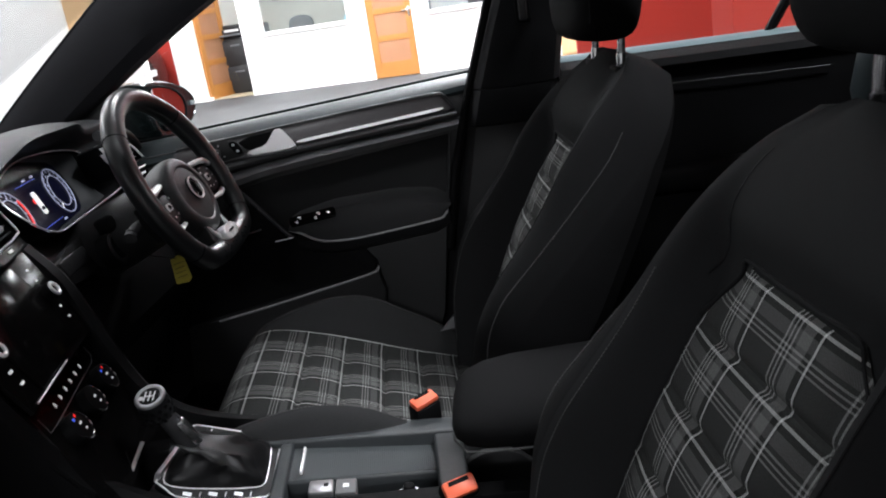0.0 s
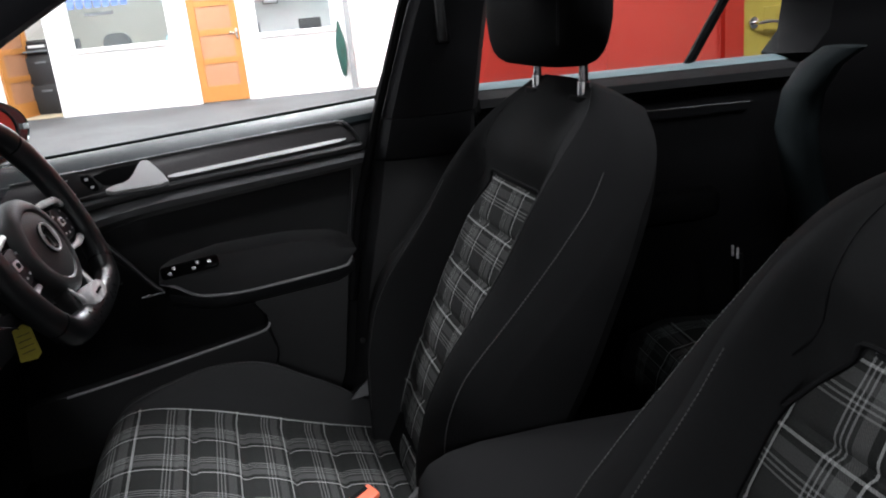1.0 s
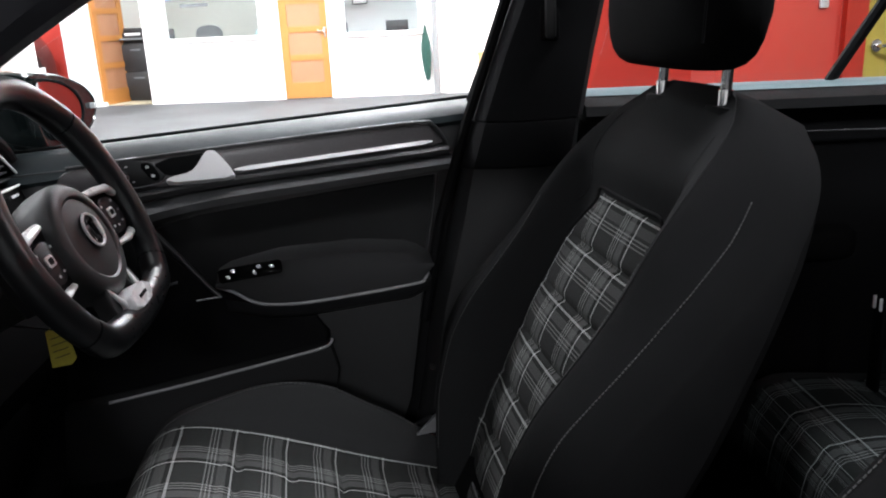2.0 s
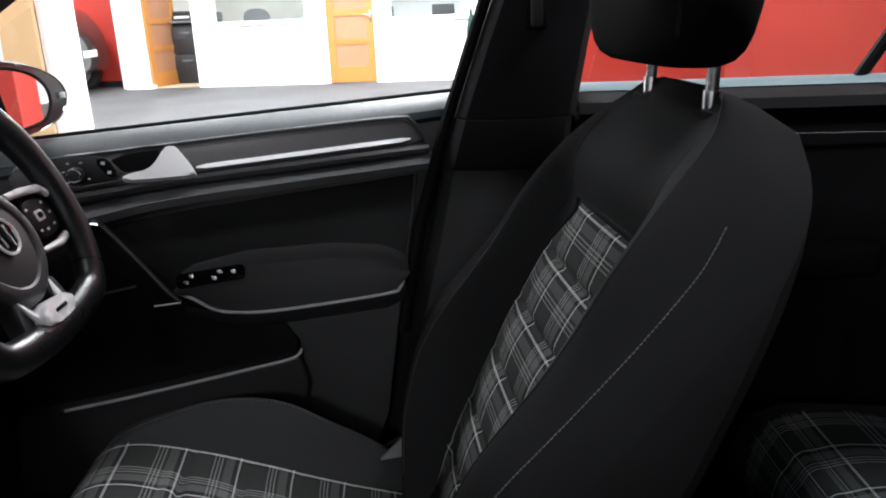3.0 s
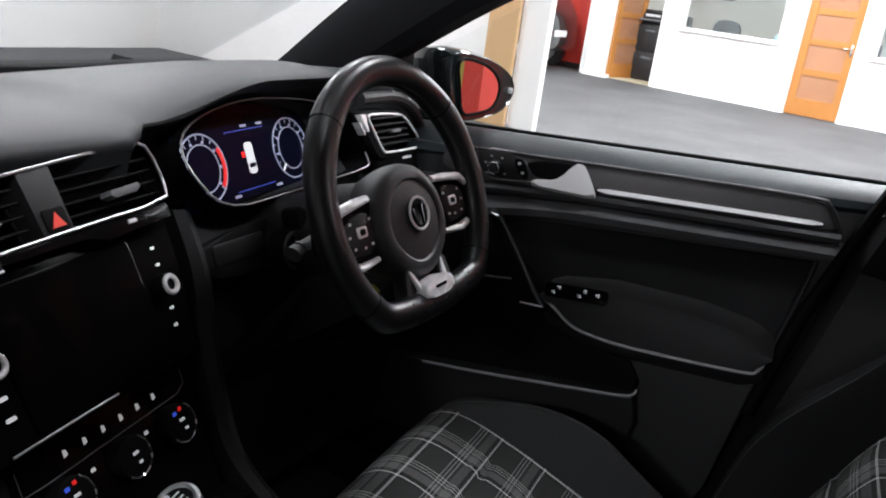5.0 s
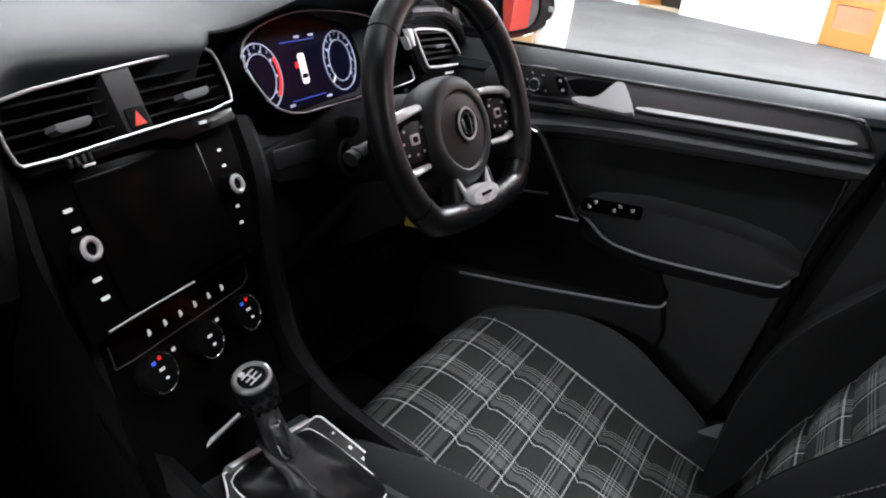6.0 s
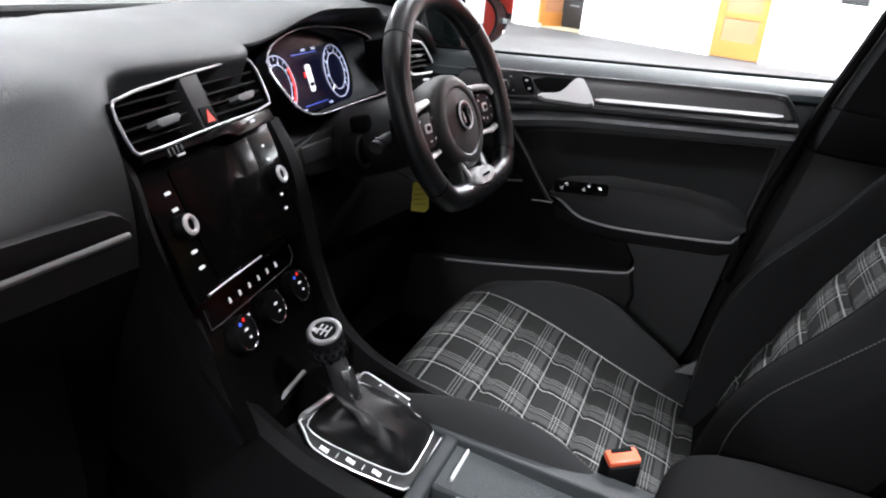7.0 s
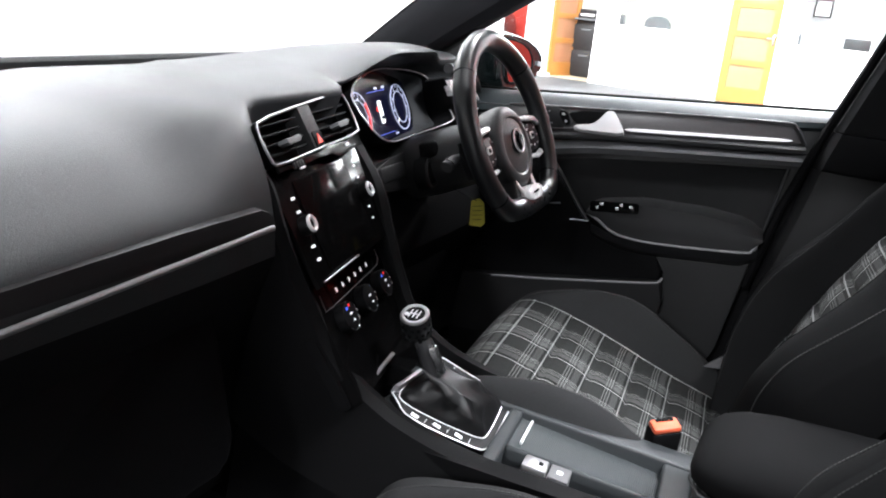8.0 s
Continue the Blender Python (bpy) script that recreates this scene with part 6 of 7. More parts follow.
part("flank", loft([[p + Vector((dx, dy, dz)) for dx, dy, dz in ((0.0, 0.016, 0.004), (0.008, 0.004, 0.003), (0.002, -0.010, -0.003), (-0.04, -0.020, -0.03), (-0.16, -0.035, -0.10), (-0.18, 0.02, -0.10), (-0.02, 0.016, -0.012))] for p in pl]), HARD, lc)
part("foot_panel", loft([[Vector((x, y, z)) for x, y in ((-0.62, -0.10 - k), (-0.38 + 0.1 * k, -0.095 - 0.3 * k), (-0.05, -0.088), (0.3, -0.088), (0.3, -0.06), (-0.62, -0.06))] for z, k in ((0.60, 0.0), (0.45, 0.03), (0.28, 0.06))]), DARK, lc)

# knee panel, ignition lock and stalk
kp = thing("knee_panel", "black knee panel with ignition lock below the cluster", "car trim", (-0.6, 0.35, 0.6))
KM = axes((-0.606, 0.36, 0.862), (-0.08, 1, 0), (-0.35, 0, 0.94))
part("shelf", prism([(p.x, p.y) for p in smooth_line([(-0.21, -0.02, 0), (-0.205, 0.034, 0), (0.20, 0.038, 0), (0.21, -0.01, 0), (0.0, -0.03, 0)], 2, True)], 0.012, KM, 0.004), HARD, kp)
part("coin_tray", prism(rounded(0.09, 0.026, 0.005, 3, -0.13, 0.008), 0.0135, KM, 0.002), TRIM, kp)
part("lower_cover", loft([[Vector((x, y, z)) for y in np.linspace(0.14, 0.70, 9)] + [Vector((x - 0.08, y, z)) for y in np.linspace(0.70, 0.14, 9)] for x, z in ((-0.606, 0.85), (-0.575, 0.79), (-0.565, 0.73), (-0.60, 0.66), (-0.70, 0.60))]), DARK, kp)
IG = axes((-0.560, 0.275, 0.868), (-0.1, 1, 0), (-0.30, 0, 0.95))
part("lock_barrel", disc(0.028, 0.022, IG, 28, 0.005), DARK, kp, "round black ignition lock")
part("lock_ring", ring(0.022, 0.003, IG @ Matrix.Translation((0, 0, 0.022)), 28, 8), TRIM, kp)
part("key_head", box((0.016, 0.03, 0.035), (0.008, 0.038, 0.022), IG, 0.008, 3), DARK, kp)
cc = thing("column_shroud", "black steering column shroud", "car trim", (-0.55, 0.345, 0.88))
WN = Vector((0.927, 0, 0.375))
part("shroud", loft([[Vector((-0.424, 0.345, 0.935)) - WN * d + Vector((0.0, w * math.cos(radians(a)), h * math.sin(radians(a)))) for a in range(0, 360, 24)] for d, w, h in ((0.03, 0.05, 0.045), (0.05, 0.062, 0.055), (0.12, 0.068, 0.06), (0.24, 0.07, 0.06))]), TRIM, cc)
for sg in (-1, 1):
    a = Vector((-0.424, 0.345, 0.935)) - WN * 0.075
    part("stalk", tube([a + Vector((0, sg * 0.05, 0)), a + Vector((0.01, sg * 0.10, 0.004)), a + Vector((0.02, sg * 0.150, 0.0))], [0.008, 0.009, 0.011], 10, squash=0.7), TRIM, cc)
    part("stalk_band", tube([a + Vector((0.016, sg * 0.130, 0.002)), a + Vector((0.017, sg * 0.136, 0.0015))], 0.0118, 10, squash=0.7), TRIM, cc)

# ---- steering wheel ----
WM = axes((-0.4406, 0.3552, 0.9265), (-0.0237, 0.9995, 0.0213), (-0.3997, -0.029, 0.9162))  # x to the door, y up the rim, z to the driver
swl = thing("steering_wheel", "black leather flat-bottomed steering wheel with silver spokes", "steering wheel", (-0.424, 0.345, 0.935))
rim_pts, radii = [], []
for q in range(96):
    a = 2 * math.pi * q / 96
    x, y = 0.157 * math.sin(a), 0.157 * math.cos(a)
    lim = -0.1185
    if y < lim:
        y = lim - 0.25 * (lim - y)
    rim_pts.append((x, y + 0.0223, 0.014))
    grip = 1 + 0.10 * math.exp(-((abs(math.degrees(math.atan2(x, y))) - 55) / 16) ** 2)
    radii.append(0.0183 * grip)
rim_pts = [tuple((Vector(rim_pts[i - 1]) + 2 * Vector(rim_pts[i]) + Vector(rim_pts[(i + 1) % 96])) / 4) for i in range(96)]


def rim_arc(name, q0, q1, material, extra=0.0, label="", z=0.0):
    ids = list(range(q0, q1 + 1))
    bm = tube([Vector(rim_pts[i % 96]) + Vector((0, 0, z)) for i in ids], [radii[i % 96] + extra for i in ids], 20, False, 0.92)
    bm.transform(WM)
    return part(name, bm, material, swl, label)


rim_arc("rim", -13, 13, LEATHER, label="smooth black leather rim")
rim_arc("rim", 13, 34, PERF, label="perforated leather grip")
rim_arc("rim", 62, 83, PERF, label="perforated leather grip")
rim_arc("rim", 34, 62, LEATHER, label="smooth lower leather rim")
for q in (13, 34, 62, 83):
    p0, p1 = Vector(rim_pts[q % 96]), Vector(rim_pts[(q + 1) % 96])
    d = (p1 - p0).normalized() * 0.0012
    bm = tube([p0 - d, p0 + d], radii[q % 96] + 0.0006, 14, False, 0.92)
    bm.transform(WM)
    part("rim_joint", bm, DARK, swl)
rim_mid = Vector((0, 0.0223, 0.014))
thread = [rim_mid + (Vector(p) - rim_mid) * (1 - 0.0160 / 0.157) + Vector((0, 0, -0.003)) for p in rim_pts]
bm = tube(thread, 0.0012, 5, True)
bm.transform(WM)
part("stitching", bm, DARK, swl)
# hub
rings = []
for z, k in ((-0.035, 0.9), (-0.02, 0.97), (-0.008, 1.0), (0.006, 1.0), (0.014, 0.97), (0.0185, 0.90), (0.0205, 0.82), (0.0205, 0.72), (0.0185, 0.68), (0.0195, 0.60), (0.0215, 0.3), (0.022, 0.02)):
    row = []
    for q in range(40):
        a = 2 * math.pi * q / 40
        x, y = 0.074 * math.cos(a), 0.071 * math.sin(a)
        if y < 0:
            x *= 1 - 0.10 * (y / 0.071) ** 2
        row.append(WM @ Vector((x * k - 0.002, y * k - 0.003, z)))
    rings.append(row)
part("airbag_cover", loft(rings), HUB, swl, "domed black airbag cover")
bd = part("badge", disc(0.0205, 0.003, WM @ Matrix.Translation((0, 0.004, 0.0215)), 32, 0.001), DARK, swl, "round chrome badge with plain bars")
part("badge_ring", ring(0.0195, 0.0018, WM @ Matrix.Translation((0, 0.004, 0.0248)), 32, 8), BADGEMETAL, bd)
for (xa, ya), (xb, yb) in (((-0.0125, 0.008), (-0.0085, -0.011)), ((-0.0050, 0.012), (-0.0030, -0.013)), ((0.0050, 0.012), (0.0030, -0.013)), ((0.0125, 0.008), (0.0085, -0.011))):
    part("badge_bar", tube([WM @ Vector((xa, ya + 0.004, 0.0255)), WM @ Vector((xb, yb + 0.004, 0.0255))], 0.0026, 6), BRIGHT, bd)
# spokes
WS = WM @ Matrix.Translation((0, 0, 0.004))
WL = WM @ Matrix.Translation((0, 0, 0.010))
for sg in (-1, 1):
    body = [(sg * x, y) for x, y in ((0.055, 0.040), (0.10, 0.034), (0.150, 0.030), (0.157, 0.002), (0.150, -0.030), (0.10, -0.036), (0.055, -0.034))]
    if sg < 0:
        body = body[::-1]
    spk = part("spoke", prism(body, 0.002, WS, 0.004, 2, 0.018), DARK, swl, "black side spoke")
    pod = [(sg * x, y) for x, y in ((0.073, 0.026), (0.115, 0.024), (0.132, 0.014), (0.134, -0.014), (0.115, -0.022), (0.078, -0.022))]
    pod = pod if sg > 0 else pod[::-1]
    kp_ = part("key_pod", prism([(p.x, p.y) for p in smooth_line([(a, b, 0) for a, b in pod], 2, True)], 0.008, WS, 0.002), POD, spk, "gloss key pod")
    part("key", prism(rounded(0.018, 0.013, 0.003, 3, sg * 0.100, 0.004), 0.0095, WS, 0.001), WHEELSILVER, kp_)
    part("key", prism(rounded(0.010, 0.007, 0.002, 3, sg * 0.100, 0.004), 0.0105, WS, 0.001), DARK, kp_)
    for x, y in ((0.082, 0.016), (0.118, 0.016), (0.123, 0.002), (0.118, -0.012), (0.086, -0.012), (0.100, -0.014)):
        part("key_mark", box((0.004, 0.003, 0.0006), (sg * x, y, 0.0085), WS), GREY_PRINT, kp_, smooth=False)
    part("silver_edge", tube([WS @ Vector((sg * x, y, z)) for x, y, z in ((0.070, 0.038, 0.002), (0.10, 0.036, 0.005), (0.130, 0.032, 0.006), (0.147, 0.018, 0.007), (0.153, -0.004, 0.007))], [0.005, 0.0065, 0.007, 0.0065, 0.004], 10, squash=0.75), WHEELSILVER, spk, "satin silver edge")
    part("silver_edge", tube([WS @ Vector((sg * x, y, z)) for x, y, z in ((0.075, -0.032, 0.002), (0.11, -0.034, 0.005), (0.150, -0.026, 0.006))], [0.004, 0.0055, 0.006], 10, squash=0.75), WHEELSILVER, spk, "satin silver edge")
    leg = [(sg * x, y) for x, y in ((0.022, -0.058), (0.044, -0.050), (0.050, -0.085), (0.058, -0.112), (0.030, -0.124), (0.026, -0.09))]
    leg = leg if sg > 0 else leg[::-1]
    lg = part("lower_spoke", prism([(p.x, p.y) for p in smooth_line([(a, b, 0) for a, b in leg], 1, True)], 0.006, WL, 0.003, 2, 0.014), TRIM, swl)
    part("silver_edge", tube([WL @ Vector((sg * x, y, z)) for x, y, z in ((0.036, -0.058, 0.004), (0.030, -0.080, 0.009), (0.024, -0.102, 0.010))], [0.003, 0.0052, 0.006], 10, squash=0.7), WHEELSILVER, lg, "satin silver edge")
cl_ = part("lower_clasp", prism([(p.x, p.y) for p in smooth_line([(-0.025, -0.074, 0), (0.025, -0.074, 0), (0.035, -0.089, 0), (0.029, -0.098, 0), (-0.029, -0.098, 0), (-0.035, -0.089, 0)], 2, True)], 0.0215, WL, 0.004, 3, 0.012), WHEELSILVER, swl, "satin silver lower clasp")
part("badge_bar", box((0.024, 0.004, 0.0012), (0.0, -0.086, 0.0218), WL, 0.0004), DARK, cl_, smooth=False)

# yellow tag hanging at the column
yt = thing("paper_tag", "yellow paper key tag hanging below the column", "tag", (-0.485, 0.36, 0.79))
TM = axes((-0.487, 0.368, 0.797), (0.75, 0.66, 0.05), (-0.15, 0, 1))
part("card", prism([(-0.014, -0.022), (0.008, -0.026), (0.015, -0.02), (0.013, 0.018), (0.004, 0.026), (-0.011, 0.022)], 0.0008, TM, 0), YELLOW, yt, "yellow card", smooth=False)
for y in (-0.012, -0.004, 0.004, 0.012):
    part("writing_bar", box((0.018, 0.0012, 0.0004), (0.0, y, 0.0011), TM), INK, yt, smooth=False)
part("string", tube([TM @ Vector((-0.002, 0.022, 0)), Vector((-0.515, 0.33, 0.84)), Vector((-0.535, 0.29, 0.868))], 0.0012, 5), DARK, yt)

# pedals
pd = thing("pedals", "black pedals with bright metal ribs in the footwell", "pedals", (-0.75, 0.34, 0.3))
for y in (0.27, 0.38, 0.528):
    pl_ = part("pedal", box((0.012, 0.062 if y < 0.45 else 0.045, 0.06 if y < 0.45 else 0.09), (-0.892, y, 0.50), pose(0, 0, 0), 0.004), DARK, pd)
    part("arm", tube([(-0.90, y, 0.51), (-0.95, y, 0.60), (-0.97, y, 0.70)], 0.009, 8), DARK, pl_)
    for k in (-0.013, 0, 0.013):
        part("grip_rib", tube([(-0.884, y + k, 0.475), (-0.884, y + k, 0.525)], 0.0048, 10), BRIGHT, pl_, "bright metal rib")

# ---- centre console ----
co = thing("centre_console", "black centre console with gear gate and open tray", "console", (-0.2, 0.03, 0.3))
CT = axes((-0.2377, 0.0301, 0.594), (0.989, 0.1144, -0.10), (-0.115, 0.9934, 0))  # x back, y to the driver, z up
rings = []
for x, w, zt in ((-0.26, 0.100, -0.005), (-0.20, 0.102, -0.012), (-0.06, 0.104, -0.064), (0.12, 0.104, -0.064), (0.23, 0.103, -0.064)):
    rings.append([CT @ Vector((x, y, z)) for y, z in ((-w, -0.34), (-w, zt - 0.02), (-w + 0.004, zt), (w - 0.004, zt), (w, zt - 0.02), (w, -0.34))])
part("body", loft(rings), CONSOLE, co, "grained black console body")


def rail(name, x0, x1, y0, y1, z0=-0.07, z1=0.0, material=CONSOLE, bevel=0.005):
    return part(name, box((x1 - x0, y1 - y0, z1 - z0), ((x0 + x1) / 2, (y0 + y1) / 2, (z0 + z1) / 2), CT, bevel, 3), material, co)


rail("side_rail", -0.25, 0.23, 0.062, 0.103, z1=0.003)
rail("side_rail", -0.25, 0.23, -0.112, -0.094, z1=0.0)
rail("cross_rail", -0.036, -0.016, -0.096, 0.064, z1=0.001)
rail("cross_rail", 0.188, 0.23, -0.096, 0.064, z1=-0.001)
rail("divider", -0.018, 0.19, -0.034, -0.026, z1=-0.003)
# gear gate
GT = axes((-0.3007, 0.0201, 0.5913), (0.9085, 0.1504, -0.390), (-0.121, 0.988, 0.098))
gate = [(p.x, p.y) for p in smooth_line([(-0.129, -0.044, 0), (-0.112, -0.055, 0), (-0.100, -0.066, 0), (-0.088, -0.069, 0), (-0.056, -0.066, 0), (0.000, -0.051, 0), (0.024, -0.040, 0), (0.026, -0.012, 0), (0.026, 0.066, 0), (0.026, 0.092, 0), (0.005, 0.091, 0), (-0.085, 0.089, 0), (-0.102, 0.088, 0), (-0.104, 0.072, 0)], 1, True)]
part("gate_plate", prism(gate, 0.003, GT, 0.001, 2, 0.008), TRIM, co, "dark grey gear gate")
part("gate_edge", tube([GT @ Vector((x, y, 0.0030)) for x, y in gate], 0.0013, 8, True), SILVER, co, "bright chrome gate edge")
boot_hole = [(p.x, p.y) for p in smooth_line([(-0.122, -0.042, 0), (-0.100, -0.053, 0), (-0.04, -0.041, 0), (0.000, -0.029, 0), (0.014, -0.020, 0), (0.016, 0.0, 0), (0.015, 0.056, 0), (0.012, 0.073, 0), (-0.008, 0.074, 0), (-0.088, 0.070, 0), (-0.104, 0.060, 0)], 2, True)]
part("gate_edge", tube([GT @ Vector((x, y, 0.0035)) for x, y in boot_hole], 0.0010, 6, True), SILVER, co, "bright chrome inner edge")
part("gate_upright", prism([(-0.128, -0.043), (-0.106, 0.068), (-0.100, 0.064), (-0.121, -0.041)], 0.014, GT, 0.002), SATIN, co, "silver front blade")
for x in (-0.082, -0.050, -0.018):
    y = -0.0605 + 0.24 * (x + 0.082)
    part("key_mark", box((0.011, 0.006, 0.0006), (x, y, 0.0034), GT), WHITE_PRINT, co, smooth=False)
    part("key_gap", box((0.0014, 0.009, 0.0006), (x + 0.016, y + 0.003, 0.0034), GT), GREY_PRINT, co, smooth=False)
for x in (-0.075, -0.050, -0.030, -0.014):
    part("key_mark", box((0.0022 if x < -0.07 else 0.005, 0.004, 0.0006), (x, 0.082, 0.0034), GT), GREY_PRINT, co, smooth=False)
part("edge_cap", box((0.016, 0.020, 0.006), (0.026, 0.080, 0.004), GT, 0.002), BRIGHT, co)
# open bin ahead of the gate
part("front_bin", loft([[Vector((x, y, z)) for y, z in ((-0.085, 0.60), (-0.085, 0.66), (0.115, 0.66), (0.115, 0.60))] for x in (-0.56, -0.44)]), PIANO, co, "gloss black open bin")
part("bin_strip", tube([(-0.437, -0.047, 0.654), (-0.437, 0.004, 0.671)], 0.0030, 8, squash=0.6), SATIN, co)
# tray with rolled blind, side well with brake switch
BL = CT @ Matrix.Rotation(radians(3), 4, "Y")
blind = []
for k in range(73):
    for dx, dz in ((0.0, -0.0010), (0.0008, 0.0), (0.0022, 0.0)):
        x = -0.017 + k * 0.003 + dx
        blind.append([BL @ Vector((x * 0.95, y, z)) for y, z in ((-0.025, -0.016), (-0.025, -0.010 + dz), (0.063, -0.010 + dz), (0.063, -0.016))])
part("roller_blind", loft(blind), RUBBER, co, "ribbed grey roller blind")
part("blind_pull", box((0.0045, 0.066, 0.008), (0.000, 0.023, -0.006), CT, 0.003), SILVER, co, "chrome blind pull")
part("side_well", box((0.206, 0.062, 0.004), (0.087, -0.064, -0.058), CT, 0.001), DARK, co)
bk = part("brake_switch", box((0.034, 0.030, 0.060), (0.031, -0.050, -0.031), CT, 0.004), SATIN, co, "silver parking brake switch")
part("switch_mark", box((0.006, 0.008, 0.0008), (0.038, -0.050, -0.0008), CT), DARK, bk, smooth=False)
ks = part("hold_key", box((0.028, 0.034, 0.056), (0.064, -0.050, -0.032), CT, 0.002), GREYTRIM, co)
part("switch_mark", box((0.008, 0.008, 0.0008), (0.064, -0.050, -0.0038), CT), GREY_PRINT, ks, smooth=False)
sk_ = part("power_socket", disc(0.016, 0.040, CT @ Matrix.Translation((0.148, -0.062, -0.058)), 24, 0.002), DARK, co, "round power socket")
part("socket_ring", ring(0.0155, 0.0025, CT @ Matrix.Translation((0.148, -0.062, -0.018)), 24, 8), CHROME, sk_)
part("socket_plug", disc(0.008, 0.018, CT @ Matrix.Translation((0.148, -0.062, -0.020)), 20, 0.003), DARK, sk_)

# gear lever
gl = thing("gear_lever", "black gear lever with round knob and leather gaiter", "gear lever", (-0.34, 0.02, 0.61))
kc = Vector((-0.393, -0.022, 0.742))
gd = (kc - Vector((-0.362, -0.002, 0.655))).normalized()
boot = []
base = [GT @ Vector((x, y, 0.003)) for x, y in boot_hole]
cen = sum(base, Vector()) / len(base)
neck = kc - gd * 0.075
for t, k, wr in ((0, 1.0, 0.0), (0.06, 0.96, 0.001), (0.14, 0.87, 0.003), (0.24, 0.76, 0.0045), (0.36, 0.64, 0.0052), (0.48, 0.53, 0.005), (0.60, 0.44, 0.0045), (0.72, 0.37, 0.0035), (0.84, 0.32, 0.0025), (0.94, 0.28, 0.0012), (1.0, 0.27, 0)):
    c = cen.lerp(neck, t) + Vector((0.020 * math.sin(math.pi * t), 0, 0.004 * math.sin(math.pi * t)))
    row = []
    for i, p in enumerate(base):
        an = 2 * math.pi * i / len(base)
        fold = wr * (math.sin(4 * an + 7 * t) + 0.6 * math.sin(7 * an - 11 * t + 1.0))
        row.append(c + (p - cen) * k + (p - cen).normalized() * fold + Vector((0, 0, 0.6 * wr * math.sin(3 * an + 15 * t))))
    boot.append(row)
part("gaiter", loft(boot), GAITER, gl, "creased black leather gaiter", sharp=70)
part("shaft", tube([neck - gd * 0.01, kc - gd * 0.028], [0.0150, 0.0118], 20), GUNMETAL, gl)
part("shaft_trim", box((0.012, 0.014, 0.045), (0.012, 0.010, 0), Matrix.Translation(kc - gd * 0.06) @ gd.to_track_quat("Z", "Y").to_matrix().to_4x4(), 0.004), CHROME, gl)
KT = Matrix.Translation(kc) @ (gd * 0.75 + Vector((0.25, -0.35, 0.5))).normalized().to_track_quat("Z", "Y").to_matrix().to_4x4()
rings = [[KT @ Vector((r * math.cos(q * math.pi / 14), r * math.sin(q * math.pi / 14), z)) for q in range(28)] for z, r in ((-0.034, 0.012), (-0.028, 0.0165), (-0.017, 0.0200), (-0.004, 0.0208), (0.005, 0.0200), (0.010, 0.018))]
kb = part("knob", loft(rings), LEATHER, gl, "dimpled black gear knob")
for row, z in enumerate((-0.022, -0.012, -0.002)):
    for q in range(14):
        a = 2 * math.pi * (q + 0.5 * (row % 2)) / 14
        part("dimple", disc(0.0026, 0.0012, KT @ Matrix.Rotation(a, 4, "Z") @ Matrix.Translation((0.0200, 0, z)) @ Matrix.Rotation(radians(90), 4, "Y"), 8), DARK, kb)
part("cap_ring", ring(0.0168, 0.0034, KT @ Matrix.Translation((0, 0, 0.0098)), 32, 10), SATIN, kb, "chrome cap ring")
part("cap", disc(0.0155, 0.002, KT @ Matrix.Translation((0, 0, 0.0095)), 28, 0.0005), DARK, kb)
for x in (-0.006, 0.0, 0.006):
    part("shift_mark", box((0.0016, 0.015, 0.0006), (x, 0, 0.0118), KT), GREY_PRINT, kb, smooth=False)
part("shift_mark", box((0.013, 0.0016, 0.0006), (0, 0, 0.0118), KT), GREY_PRINT, kb, smooth=False)
part("shift_mark", disc(0.0032, 0.0006, KT @ Matrix.Translation((-0.0105, -0.003, 0.0115)), 12), GREY_PRINT, kb, smooth=False)

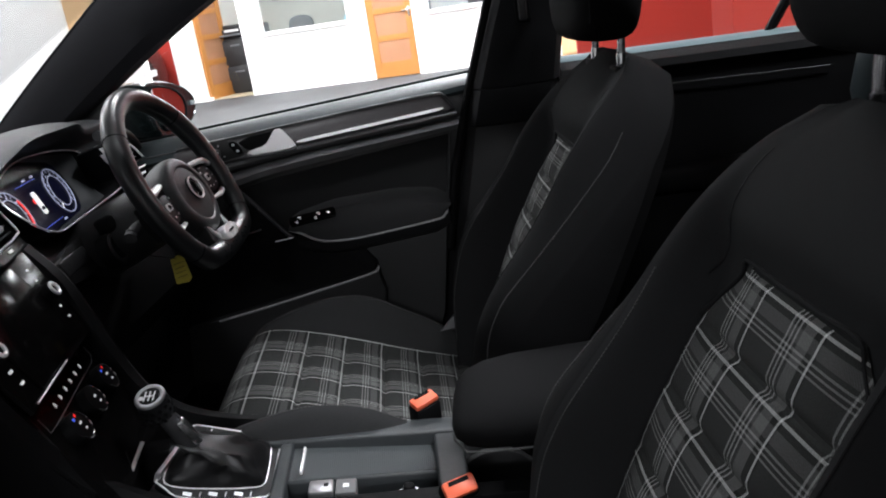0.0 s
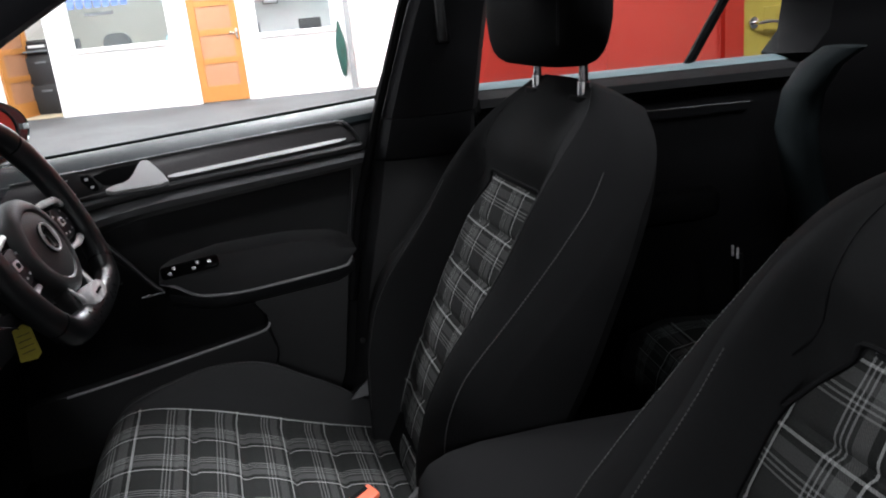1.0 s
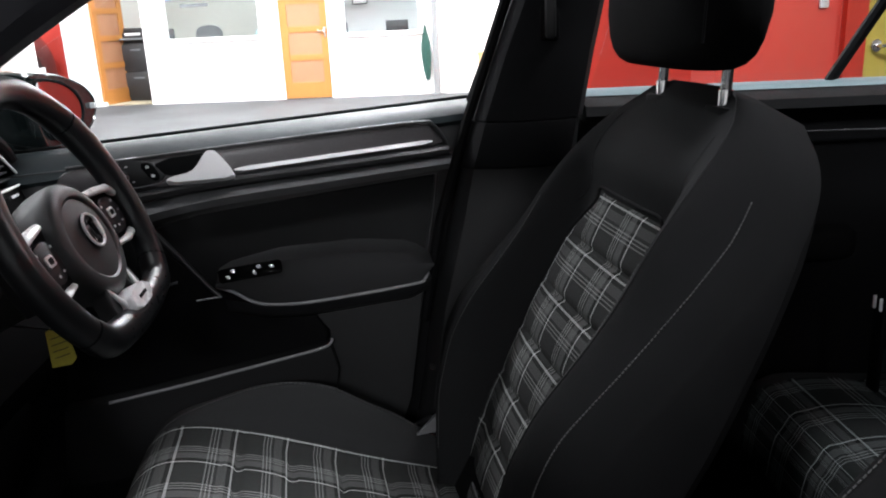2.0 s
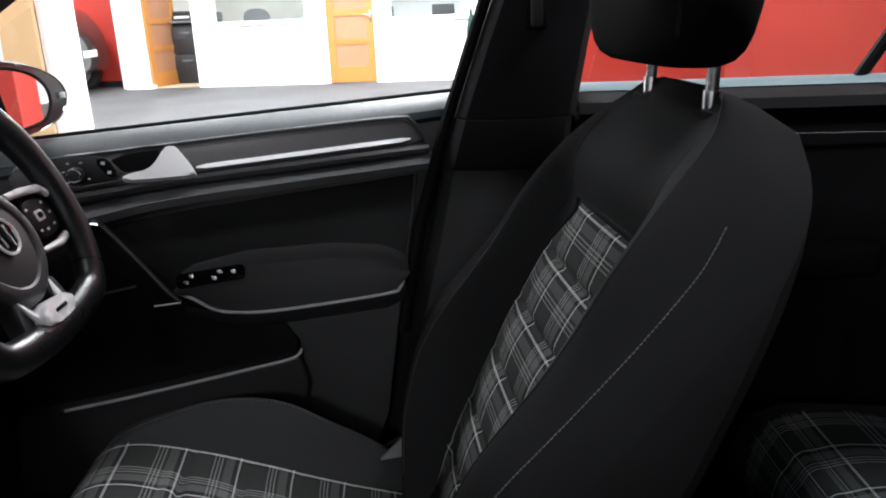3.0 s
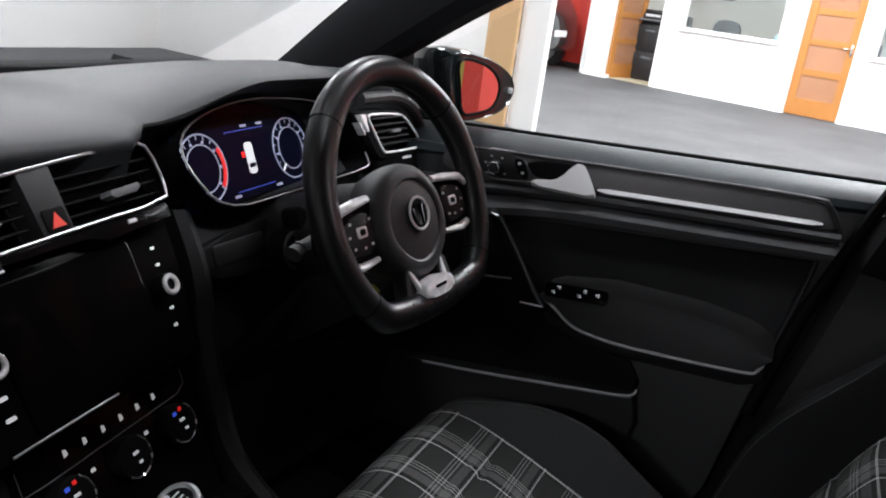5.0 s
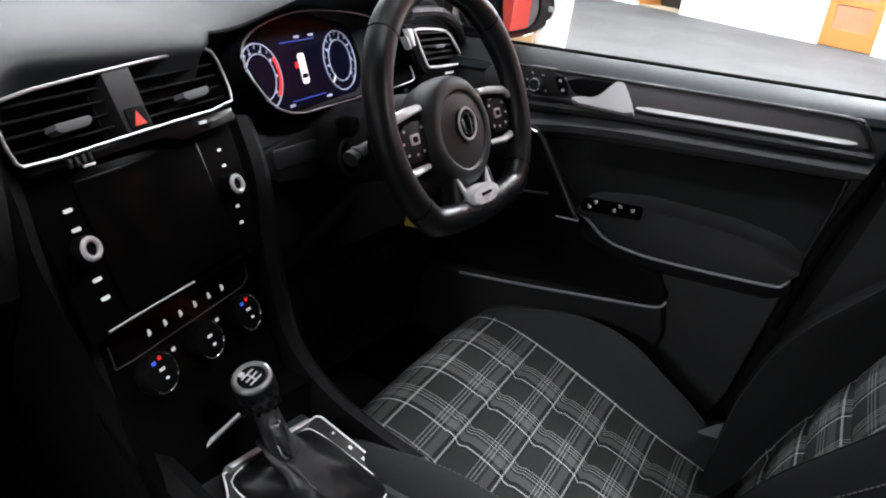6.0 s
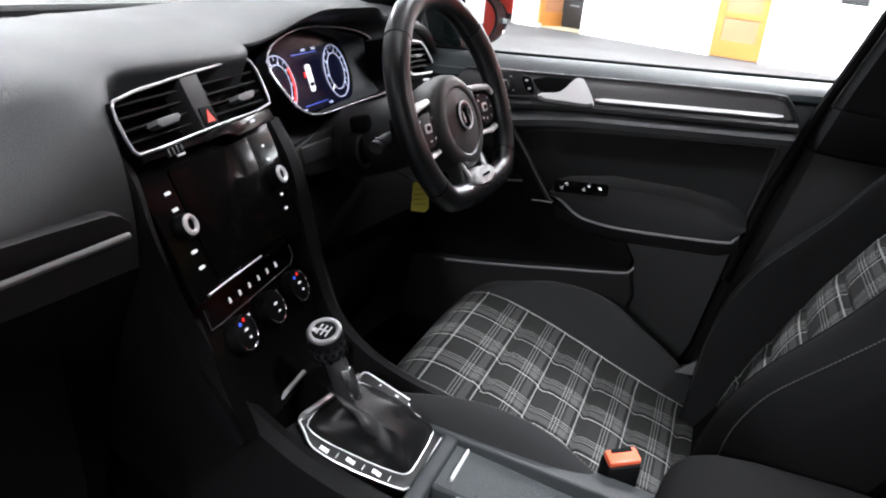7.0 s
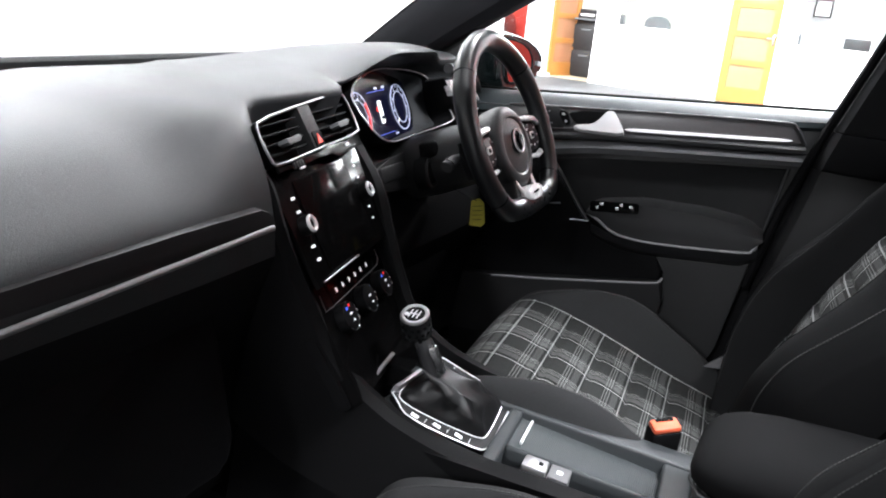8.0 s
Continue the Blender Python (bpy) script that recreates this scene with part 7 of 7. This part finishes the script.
# centre armrest
rings = []
for x, w, h0, h1 in ((-0.012, 0.045, 0.664, 0.676), (-0.007, 0.066, 0.656, 0.687), (0.006, 0.082, 0.650, 0.698), (0.03, 0.091, 0.646, 0.707), (0.07, 0.095, 0.645, 0.713), (0.15, 0.096, 0.643, 0.718), (0.30, 0.090, 0.634, 0.724), (0.33, 0.078, 0.64, 0.714)):
    row = []
    for a in range(0, 360, 10):
        c, s_ = math.cos(radians(a)), math.sin(radians(a))
        row.append(Vector((x, 0.005 + w * math.copysign(abs(c) ** 0.7, c), (h0 + h1) / 2 + (h1 - h0) / 2 * math.copysign(abs(s_) ** 0.75, s_))))
    rings.append(row)
ar = part("armrest", loft(rings), CLOTH_SHADED, co, "black cloth padded armrest lid")
part("seam", tube([(0.15, -0.0925, 0.664), (0.03, -0.0885, 0.66), (0.006, -0.082, 0.659), (-0.010, -0.05, 0.658), (-0.0125, 0.0, 0.658), (-0.010, 0.05, 0.658), (0.006, 0.082, 0.659), (0.03, 0.0885, 0.66), (0.15, 0.0925, 0.664)], 0.0013, 5), THREAD, ar)
part("hinge_post", box((0.10, 0.12, 0.26), (0.28, 0.005, 0.49), None, 0.02), DARK, ar)

# car flanks outside, sill and wheel arch side, closing the cabin
fs = thing("car_flank", "dark green painted car side below the windows", "car body", (0, 0.86, 0.2), kind="structure")
part("outer_skin", loft([[Vector((x, y, z)) for y, z in ((0.80, 0.28), (0.88, 0.30), (0.90, 0.60), (0.87, 0.85), (0.815, 0.965 + max(-0.02, min(0.03, (x + 0.6) * 0.05))), (0.79, 0.90), (0.78, 0.30))] for x in (-1.6, -0.9, -0.6, 0.0, 0.6, 1.0, 1.6)]), BODY, fs)
part("sill_trim", box((1.9, 0.14, 0.10), (0.0, 0.72, 0.30), None, 0.02), DARK, fs)
part("bonnet", loft([[Vector((x, y, z + 0.03 * math.cos(y * 1.6))) for y in np.linspace(-0.75, 0.75, 9)] + [Vector((x, y, z - 0.1)) for y in np.linspace(0.75, -0.75, 9)] for x, z in ((-1.22, 0.945), (-1.5, 0.92), (-1.8, 0.87), (-2.05, 0.76))]), BODY, fs)
